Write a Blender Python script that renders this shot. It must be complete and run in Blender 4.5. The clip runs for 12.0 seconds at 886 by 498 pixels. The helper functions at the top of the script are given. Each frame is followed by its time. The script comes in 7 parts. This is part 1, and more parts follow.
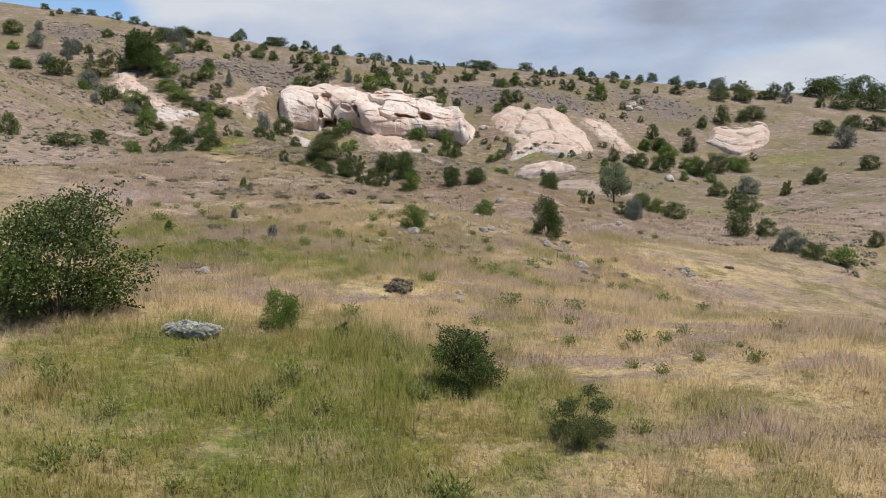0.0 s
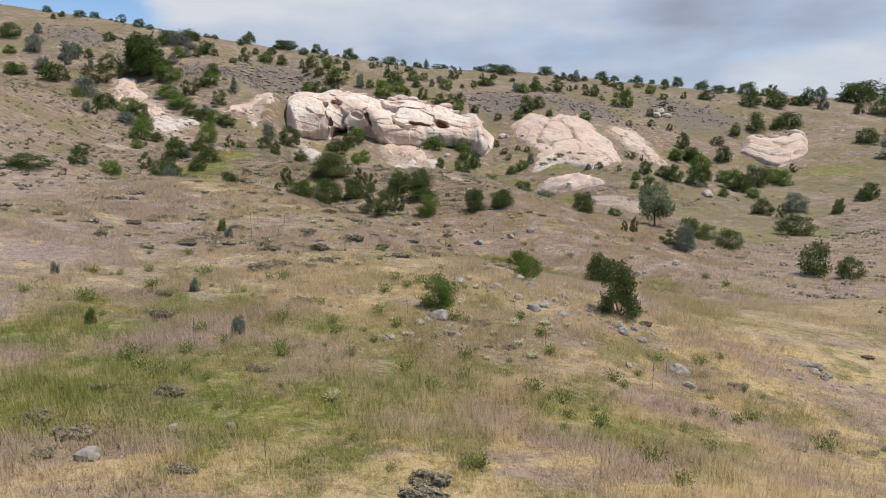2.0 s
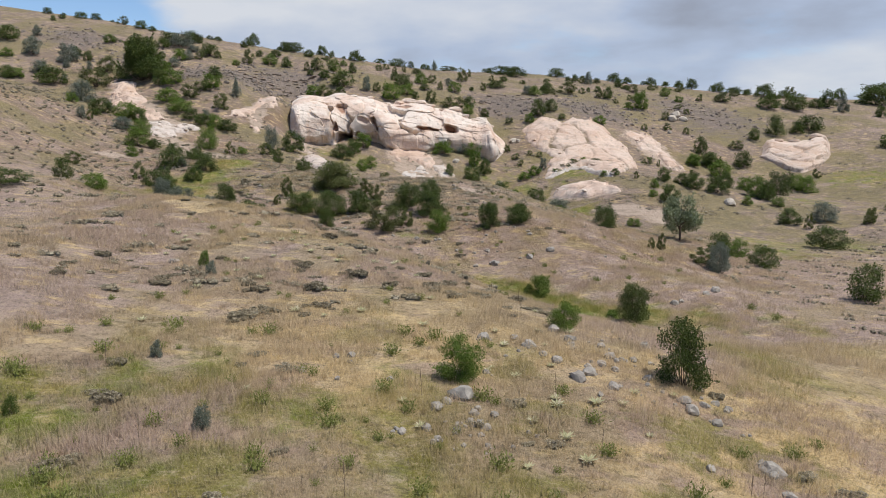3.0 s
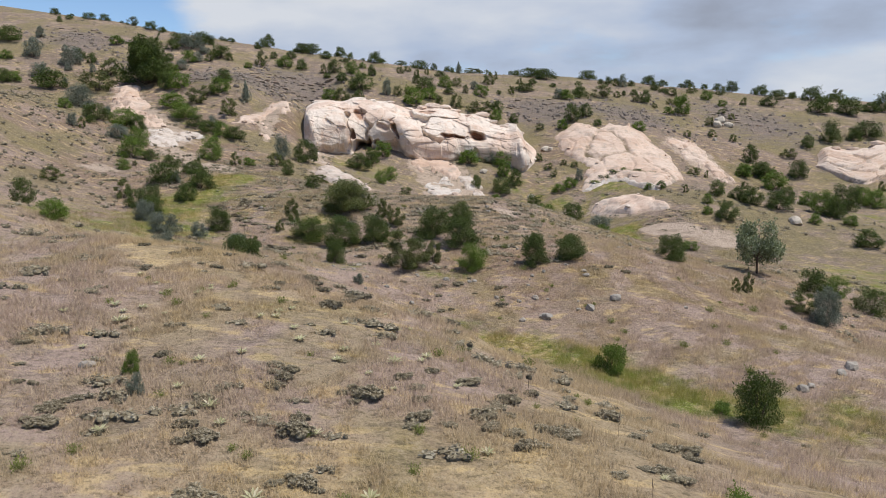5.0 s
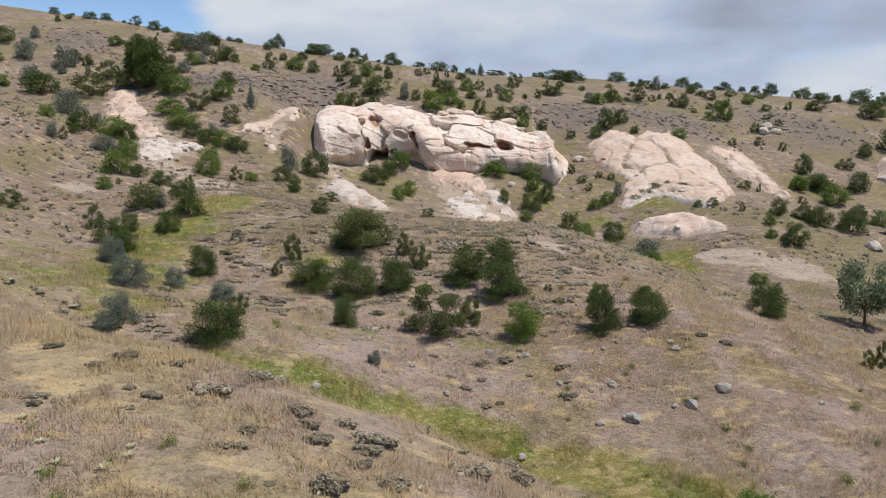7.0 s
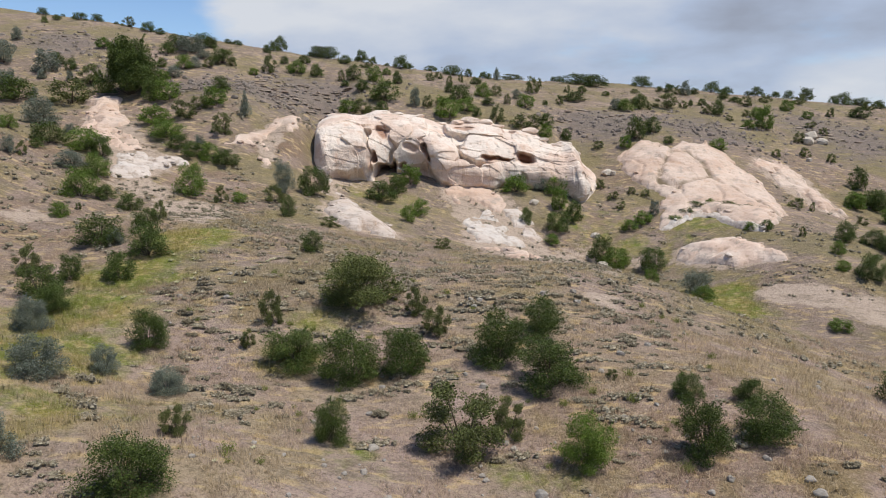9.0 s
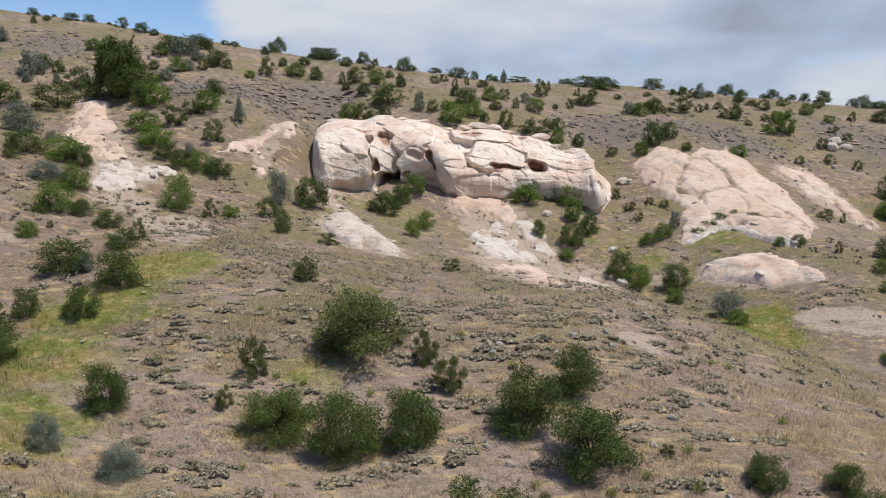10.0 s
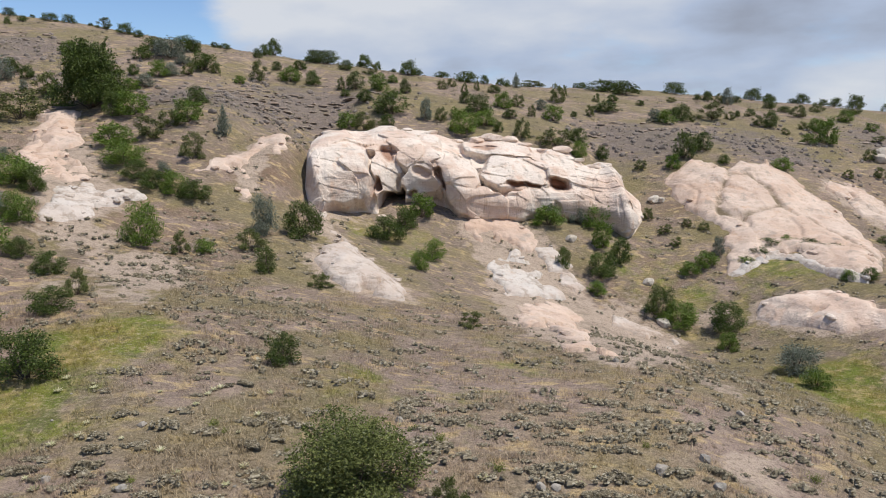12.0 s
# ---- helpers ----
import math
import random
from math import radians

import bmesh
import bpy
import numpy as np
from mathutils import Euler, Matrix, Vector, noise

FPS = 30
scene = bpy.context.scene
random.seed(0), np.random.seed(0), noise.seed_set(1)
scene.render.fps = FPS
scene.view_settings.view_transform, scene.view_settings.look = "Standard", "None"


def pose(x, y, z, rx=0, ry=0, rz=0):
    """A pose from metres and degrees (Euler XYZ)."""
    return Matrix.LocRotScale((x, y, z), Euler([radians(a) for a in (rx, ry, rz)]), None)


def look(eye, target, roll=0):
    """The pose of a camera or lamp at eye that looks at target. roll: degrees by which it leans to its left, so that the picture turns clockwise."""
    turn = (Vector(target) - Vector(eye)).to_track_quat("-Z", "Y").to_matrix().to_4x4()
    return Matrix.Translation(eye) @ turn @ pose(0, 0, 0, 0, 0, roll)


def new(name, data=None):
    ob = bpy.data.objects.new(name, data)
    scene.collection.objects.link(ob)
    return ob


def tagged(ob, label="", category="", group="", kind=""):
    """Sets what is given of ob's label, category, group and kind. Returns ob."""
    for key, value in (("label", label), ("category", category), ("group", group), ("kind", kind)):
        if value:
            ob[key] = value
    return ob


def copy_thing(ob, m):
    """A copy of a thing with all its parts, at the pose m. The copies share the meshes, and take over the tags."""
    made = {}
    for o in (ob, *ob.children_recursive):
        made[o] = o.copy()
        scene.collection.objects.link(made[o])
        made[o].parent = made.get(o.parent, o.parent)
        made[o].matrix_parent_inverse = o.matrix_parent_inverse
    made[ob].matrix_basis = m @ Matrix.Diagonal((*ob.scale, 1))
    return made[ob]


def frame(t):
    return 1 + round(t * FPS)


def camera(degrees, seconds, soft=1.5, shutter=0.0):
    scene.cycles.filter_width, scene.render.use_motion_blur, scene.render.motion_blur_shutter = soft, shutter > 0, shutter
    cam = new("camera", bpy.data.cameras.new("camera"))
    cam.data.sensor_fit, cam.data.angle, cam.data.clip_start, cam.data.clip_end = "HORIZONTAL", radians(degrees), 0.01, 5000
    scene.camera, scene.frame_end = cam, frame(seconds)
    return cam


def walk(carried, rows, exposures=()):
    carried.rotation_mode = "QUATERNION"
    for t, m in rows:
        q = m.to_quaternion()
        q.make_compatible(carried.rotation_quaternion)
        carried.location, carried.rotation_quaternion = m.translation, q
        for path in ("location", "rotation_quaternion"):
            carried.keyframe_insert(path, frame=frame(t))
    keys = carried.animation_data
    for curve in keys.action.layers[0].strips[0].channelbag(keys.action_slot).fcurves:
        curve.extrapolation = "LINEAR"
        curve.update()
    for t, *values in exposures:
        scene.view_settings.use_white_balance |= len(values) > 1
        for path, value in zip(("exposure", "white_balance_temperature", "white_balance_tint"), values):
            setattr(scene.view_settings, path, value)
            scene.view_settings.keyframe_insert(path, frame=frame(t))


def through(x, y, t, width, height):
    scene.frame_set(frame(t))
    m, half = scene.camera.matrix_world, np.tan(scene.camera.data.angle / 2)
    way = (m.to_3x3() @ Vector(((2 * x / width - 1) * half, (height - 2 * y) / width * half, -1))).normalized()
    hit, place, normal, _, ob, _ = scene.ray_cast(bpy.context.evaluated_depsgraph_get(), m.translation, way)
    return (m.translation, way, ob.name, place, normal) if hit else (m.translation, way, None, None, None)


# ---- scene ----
cam = camera(66.99, 12.0, soft=1.0)
walk(cam, [
    (0.0, pose(1.182, -23.443, -2.671, 79.515, 0.062, -3.297)),
    (0.5, pose(1.112, -21.357, -2.459, 79.557, 0.030, -3.032)),
    (1.0, pose(1.052, -19.100, -2.096, 79.595, 0.011, -2.742)),
    (1.5, pose(0.984, -16.808, -1.737, 79.634, -0.004, -2.448)),
    (2.0, pose(0.884, -14.470, -1.386, 79.697, 0.001, -2.186)),
    (2.5, pose(0.779, -12.113, -1.057, 79.754, 0.031, -1.904)),
    (3.0, pose(0.644, -9.695, -0.721, 79.788, 0.048, -1.610)),
    (5.0, pose(-0.120, 0.994, 0.109, 80.001, 0.037, 0.100)),
    (5.5, pose(-0.494, 3.740, 0.402, 80.008, 0.018, 0.451)),
    (6.0, pose(-0.870, 6.477, 0.707, 80.027, -0.003, 0.760)),
    (6.5, pose(-1.228, 9.176, 1.038, 80.034, -0.002, 1.043)),
    (7.0, pose(-1.581, 11.875, 1.388, 80.045, -0.009, 1.314)),
    (9.0, pose(-2.573, 22.971, 2.521, 80.321, -0.040, 2.127)),
    (9.5, pose(-2.960, 25.849, 2.876, 80.376, -0.045, 2.245)),
    (10.0, pose(-3.327, 28.660, 3.244, 80.426, -0.042, 2.325)),
    (10.5, pose(-3.659, 31.389, 3.622, 80.447, -0.038, 2.371)),
    (11.0, pose(-3.987, 34.044, 4.012, 80.468, -0.044, 2.433)),
    (11.5, pose(-4.325, 36.674, 4.390, 80.493, -0.027, 2.492)),
    (12.0, pose(-4.723, 39.361, 4.788, 80.519, 0.016, 2.536)),
])

# ---- daylight: a high midday sun from the right, broken cloud ----
SUN_FROM = Vector((0.38, -0.08, 0.92)).normalized()
sun = new("sun", bpy.data.lights.new("sun", "SUN"))
sun.data.energy, sun.data.angle, sun.data.color = 5.0, radians(0.6), (1.0, 0.95, 0.87)
sun.matrix_world = look(SUN_FROM * 100, (0, 0, 0))
world = bpy.data.worlds.new("world")
scene.world = world
world.use_nodes = True
scene.view_settings.exposure = -0.22


def build_sky(tree):
    """Blue sky with broken white and grey cloud."""
    n, link = tree.nodes, tree.links
    n.clear()
    coord = n.new("ShaderNodeTexCoord")
    sky = n.new("ShaderNodeTexSky")
    sky.sky_type, sky.sun_disc = "NISHITA", False
    sky.sun_elevation = math.asin(SUN_FROM.z)
    sky.sun_rotation = math.atan2(SUN_FROM.x, SUN_FROM.y)
    sky.altitude, sky.air_density, sky.dust_density = 900, 1.1, 0.1
    blue = n.new("ShaderNodeVectorMath")
    blue.operation = "MULTIPLY"
    blue.inputs[1].default_value = (0.125, 0.140, 0.165)
    link.new(sky.outputs[0], blue.inputs[0])
    # heaps and veils, stretched along the horizon
    stretch = n.new("ShaderNodeMapping")
    stretch.inputs["Scale"].default_value = (1.0, 1.0, 3.0)
    link.new(coord.outputs["Generated"], stretch.inputs[0])
    unit = n.new("ShaderNodeVectorMath")
    unit.operation = "NORMALIZE"
    link.new(stretch.outputs[0], unit.inputs[0])
    heap = n.new("ShaderNodeTexNoise")
    heap.inputs["Scale"].default_value, heap.inputs["Detail"].default_value, heap.inputs["Roughness"].default_value = 6.0, 8, 0.55
    link.new(unit.outputs[0], heap.inputs["Vector"])

    def about(bearing, height, reach):
        """How near a way is to a bearing and a height above the horizon, in degrees."""
        way = Vector((math.sin(radians(bearing)), math.cos(radians(bearing)), 3.0 * math.tan(radians(height)))).normalized()
        dot = n.new("ShaderNodeVectorMath")
        dot.operation = "DOT_PRODUCT"
        dot.inputs[1].default_value = way
        link.new(unit.outputs[0], dot.inputs[0])
        soft = n.new("ShaderNodeMapRange")
        soft.interpolation_type = "SMOOTHSTEP"
        soft.inputs["From Min"].default_value, soft.inputs["From Max"].default_value = math.cos(radians(reach)), 1
        link.new(dot.outputs["Value"], soft.inputs["Value"])
        return soft.outputs[0]

    def plus(a, b, times):
        node = n.new("ShaderNodeMath")
        node.operation = "MULTIPLY_ADD"
        link.new(b, node.inputs[0])
        node.inputs[1].default_value = times
        link.new(a, node.inputs[2])
        return node.outputs[0]

    torn = plus(heap.outputs["Fac"], about(-33, 9, 19), -0.75)
    torn = plus(torn, about(-12, 10, 15), 0.25)
    torn = plus(torn, about(0, 89, 58), -0.55)
    cover = n.new("ShaderNodeMapRange")
    cover.interpolation_type = "SMOOTHSTEP"
    cover.inputs["From Min"].default_value, cover.inputs["From Max"].default_value = 0.10, 0.46
    cover.inputs["To Max"].default_value = 0.95
    link.new(torn, cover.inputs["Value"])
    # white heaps, blue-grey veils, grey bellies
    belly = n.new("ShaderNodeTexNoise")
    belly.inputs["Scale"].default_value, belly.inputs["Detail"].default_value, belly.inputs["Roughness"].default_value = 5.0, 6, 0.5
    link.new(unit.outputs[0], belly.inputs["Vector"])
    calm = n.new("ShaderNodeMath")
    calm.operation = "MULTIPLY_ADD"
    calm.inputs[1].default_value, calm.inputs[2].default_value = 0.90, 0.05
    link.new(belly.outputs["Fac"], calm.inputs[0])
    tone = plus(calm.outputs[0], about(-13, 11, 14), 0.34)
    tone = plus(tone, about(25, 12, 15), -0.17)
    tone = plus(tone, about(13, 13, 8), 0.20)
    tone = plus(tone, about(31, 3.8, 8), 0.26)
    ramp = n.new("ShaderNodeValToRGB")
    e = ramp.color_ramp.elements
    e[0].position, e[0].color = 0.28, (0.40, 0.44, 0.54, 1)
    e[1].position, e[1].color = 0.78, (0.84, 0.87, 0.93, 1)
    mid = ramp.color_ramp.elements.new(0.48)
    mid.color = (0.54, 0.63, 0.81, 1)
    link.new(tone, ramp.inputs[0])
    mix = n.new("ShaderNodeMix")
    mix.data_type = "RGBA"
    link.new(cover.outputs[0], mix.inputs["Factor"])
    link.new(blue.outputs[0], mix.inputs["A"])
    link.new(ramp.outputs[0], mix.inputs["B"])
    back = n.new("ShaderNodeBackground")
    back.inputs["Strength"].default_value = 0.94
    link.new(mix.outputs["Result"], back.inputs[0])
    out = n.new("ShaderNodeOutputWorld")
    link.new(back.outputs[0], out.inputs[0])


build_sky(world.node_tree)


# ---- the lie of the land: knolls (up) and hollows (down): x, y, reach, height ----
BROAD_SLOPES = (
    (-110, 50, 60, 6.03),
    (-90, 150, 40, 5.31),
    (70, 200, 60, -1.00),
    (-30, 230, 40, -6.42),
    (100, 290, 60, -4.42),
    (130, 50, 40, 2.48),
    (-70, 230, 40, -7.27),
    (130, 290, 60, -8.22),
    (-123, 180, 16, 4.20),
)
HILLSIDES = (
    (40, 87, 26, -5.07),
    (-90, 74, 26, 9.48),
    (92, 74, 26, 3.27),
    (14, 178, 26, 1.13),
    (105, 100, 26, 2.00),
    (-90, 178, 26, 5.38),
    (-38, 165, 26, 5.10),
)
SPURS = (
    (16.5, -25, 17, 3.21),
    (-9, 153.5, 17, 3.56),
    (-9, 119.5, 17, -2.53),
    (-60, 153.5, 17, -0.79),
    (67.5, 128, 17, -2.19),
    (-60, 119.5, 17, -5.84),
    (-60, 77, 17, 3.27),
    (-43, 119.5, 17, 4.26),
    (76, 145, 17, -1.66),
    (-26, 136.5, 17, -3.95),
    (76, 43, 17, -1.30),
    (-51.5, 51.5, 17, -1.06),
    (8, 111, 17, -2.32),
    (76, 102.5, 17, -1.78),
    (42, 128, 17, -0.46),
)
FOLDS = (
    (3.5, 73.5, 11, 5.65),
    (-29.5, 35, 11, 3.64),
    (-18.5, 84.5, 11, 1.42),
    (47.5, 95.5, 11, 2.31),
    (-35, 68, 11, -2.63),
    (42, -3.5, 11, 0.43),
    (3.5, 90, 11, 1.01),
    (47.5, 62.5, 11, 0.91),
    (-35, 95.5, 11, -2.08),
    (-7.5, 95.5, 11, -1.38),
    (-35, 7.5, 11, -1.33),
    (42, 24, 11, 0.45),
    (36.5, 79, 11, -2.31),
    (47.5, 46, 11, -0.90),
)
HUMMOCKS = (
    (30.5, 17.5, 7, 0.30),
    (-22, 24.5, 7, 5.38),
    (9.5, 31.5, 7, -1.95),
    (16.5, 56, 7, -0.94),
    (-1, 17.5, 7, 1.47),
    (27, 3.5, 7, -2.19),
    (-22, 0, 7, -2.44),
    (-8, 45.5, 7, -0.32),
    (-22, 59.5, 7, -1.98),
    (30.5, 45.5, 7, -1.39),
    (23.5, 73.5, 7, -0.88),
    (27, 28, 7, -0.60),
    (30.5, 63, 7, 0.95),
    (16.5, 42, 7, 2.99),
    (-1, 70, 7, -3.47),
    (-11.5, 63, 7, 1.03),
    (-15, -14, 7, 1.42),
    (-4.5, 28, 7, 2.56),
    (-8, 3.5, 7, 0.56),
    (20, 14, 7, 0.60),
)
HUMMOCKS_MORE = (
    (2.5, 56, 7, 0.60),
    (-22, 70, 7, 1.48),
    (-1, 38.5, 7, -3.17),
    (20, 31.5, 7, -3.28),
    (13, 3.5, 7, -0.79),
    (16.5, 63, 7, 1.82),
    (-18.5, 38.5, 7, -1.81),
    (-11.5, 21, 7, -2.54),
    (-18.5, 10.5, 7, 1.61),
    (30.5, 35, 7, -1.04),
    (9.5, 21, 7, -0.95),
    (16.5, -10.5, 7, 0.66),
    (-11.5, 31.5, 7, 1.08),
    (2.5, 0, 7, 0.27),
    (6, -14, 7, -0.41),
    (16.5, 73.5, 7, -1.45),
)
RELIEF_A = (
    (-6, -12, 9, 0.13),
    (4, -2, 6, 0.22),
    (12, 2, 6, -0.92),
    (-12, 6, 6, 0.12),
    (18, 6, 9, 0.67),
    (-4, 10, 6, -0.45),
    (8, 10, 6, 1.14),
    (-12, 18, 6, 1.19),
    (-20, 22, 6, -1.09),
    (20, 22, 6, -1.04),
    (18, 24, 9, 0.29),
    (-24, 26, 6, -4.05),
    (-16, 26, 6, -0.32),
    (-30, 30, 9, -1.55),
    (0, 30, 6, -0.56),
    (20, 30, 6, 3.07),
    (30, 30, 9, 0.15),
    (-20, 34, 6, 0.12),
    (-8, 34, 6, -0.32),
    (4, 34, 6, 0.51),
    (16, 34, 6, 0.86),
    (-36, 42, 9, -0.77),
)
RELIEF_B = (
    (-12, 42, 6, 1.49),
    (0, 42, 6, 0.86),
    (16, 42, 6, -1.13),
    (20, 42, 6, -1.47),
    (36, 42, 9, 1.49),
    (42, 48, 9, 0.13),
    (-20, 50, 6, -0.68),
    (-12, 50, 6, -1.80),
    (8, 50, 6, 0.96),
    (24, 50, 6, 0.90),
    (4, 54, 6, -0.83),
    (36, 54, 6, -0.75),
    (-20, 58, 6, 1.20),
    (-4, 58, 6, -1.19),
    (12, 58, 6, 1.95),
    (24, 58, 6, -0.35),
    (-6, 60, 9, 0.92),
    (12, 62, 6, -2.90),
    (48, 62, 14, -0.56),
    (-42, 66, 9, 1.01),
    (-28, 66, 6, 0.49),
    (-12, 66, 6, -0.44),
)
RELIEF_C = (
    (0, 66, 6, 1.79),
    (-20, 70, 6, 0.32),
    (4, 70, 6, 0.38),
    (16, 70, 6, 1.29),
    (36, 72, 9, 1.21),
    (-12, 74, 6, 0.42),
    (-48, 78, 9, -1.51),
    (-28, 78, 6, 0.66),
    (-6, 78, 9, -1.66),
    (30, 84, 9, 2.58),
    (-48, 90, 9, 0.48),
    (-24, 90, 9, -1.09),
    (12, 90, 9, -1.14),
    (40, 94, 14, 2.17),
    (64, 94, 14, 0.55),
    (18, 96, 9, -1.78),
    (-24, 102, 9, 1.45),
    (18, 102, 9, -1.38),
    (30, 102, 9, 2.32),
    (-20, 110, 6, -1.35),
    (56, 110, 14, -0.84),
    (-48, 114, 9, -1.95),
)
RELIEF_D = (
    (-12, 118, 6, 0.29),
    (8, 118, 6, 0.45),
    (16, 118, 6, -0.36),
    (-36, 120, 9, 1.17),
    (0, 120, 9, 0.13),
    (-48, 126, 14, 1.22),
    (-36, 126, 9, 1.65),
    (32, 126, 14, 1.11),
    (64, 126, 14, -0.23),
    (-24, 130, 6, -1.83),
    (-12, 130, 6, 0.67),
    (16, 130, 6, -0.82),
    (30, 132, 9, 0.94),
    (-20, 134, 6, -0.57),
    (-48, 136, 24, 1.98),
    (6, 138, 9, -0.11),
    (30, 144, 9, 1.40),
    (-20, 150, 24, -1.21),
    (8, 150, 14, -1.25),
    (50, 150, 24, 0.87),
    (64, 150, 14, 1.47),
)
# the gully behind the first spur, and the spur's lip
GULLY_BED = (
    (-20, 40.6, 2.3, -1.0),
    (-16, 39.2, 2.2, -1.2),
    (-12.5, 37.6, 2.1, -1.3),
    (-9, 37, 2.0, -1.2),
    (-5.8, 36.6, 2.0, -1.0),
    (-2.6, 36.2, 2.0, -0.9),
    (0.6, 35.2, 2.0, -0.7),
    (3.4, 34, 2.0, -0.5),
    (-17, 34.6, 2.2, 0.40),
    (-12, 31.8, 2.2, 0.40),
    (-8, 31, 2.0, 0.40),
    (-4, 30.6, 2.0, 0.35),
    (0, 29.8, 2.0, 0.30),
)
LANDFORMS = np.array(BROAD_SLOPES + HILLSIDES + SPURS + FOLDS + HUMMOCKS + HUMMOCKS_MORE + RELIEF_A + RELIEF_B + RELIEF_C + RELIEF_D + GULLY_BED)


def smooth(a, b, v):
    s = np.clip((np.asarray(v, float) - a) / (b - a), 0, 1)
    return s * s * (3 - 2 * s)


def lattice(ix, iy, seed):
    n = (ix.astype(np.int64) * 374761393 + iy.astype(np.int64) * 668265263 + seed * 1274126177) & 0xFFFFFFFF
    n = ((n ^ (n >> 13)) * 1103515245) & 0xFFFFFFFF
    n = (n ^ (n >> 16)) & 0xFFFF
    return n / 65535.0


def ripple(x, y, size, seed=0):
    """Value noise from -1 to 1 with lumps about size metres across."""
    u, v = np.asarray(x, float) / size, np.asarray(y, float) / size
    iu, iv = np.floor(u), np.floor(v)
    fu, fv = u - iu, v - iv
    fu, fv = fu * fu * (3 - 2 * fu), fv * fv * (3 - 2 * fv)
    a, b = lattice(iu, iv, seed), lattice(iu + 1, iv, seed)
    c, d = lattice(iu, iv + 1, seed), lattice(iu + 1, iv + 1, seed)
    return 2 * ((a * (1 - fu) + b * fu) * (1 - fv) + (c * (1 - fu) + d * fu) * fv) - 1


def land(x, y):
    """Height of the ground without its small bumps."""
    x, y = np.asarray(x, float), np.asarray(y, float)
    z = -9.5 + 33 * smooth(70, 230, y) - 0.06 * np.clip(x, -220, 220)
    z = z - 0.06 * np.clip(y - 235, 0, 700) - 0.03 * np.clip(-y - 10, 0, 700)
    for cx, cy, reach, height in LANDFORMS:
        z = z + height * np.exp(-((x - cx) ** 2 + (y - cy) ** 2) / (2 * reach * reach))
    # the bank below the cliff
    z = z + 1.7 * np.exp(-((x + 9) / 7) ** 2 - ((y - 117) / 5) ** 2) + 1.0 * np.exp(-((x - 3) / 7) ** 2 - ((y - 118) / 5) ** 2)
    # the shoulder beside the cliff
    z = z + 3.0 * np.exp(-((x + 26.2) / 3.2) ** 2 - ((y - 117.5) / 6.5) ** 2)
    # the bench above the pale cliff
    z = z + 3.6 * smooth(124, 132, y) * (1 - smooth(135, 160, y)) * smooth(-27, -20, x) * (1 - smooth(6, 17, x))
    return z


def ground_z(x, y):
    """Height of the ground with its small bumps."""
    near = 1 - smooth(60, 160, np.abs(np.asarray(y, float) - 60))
    z = land(x, y) + 0.10 * ripple(x, y, 3.1, 1) + (0.05 + 0.02 * near) * ripple(x, y, 1.1, 2)
    return z + 0.25 * ripple(x, y, 9.0, 3) * smooth(75, 110, y)


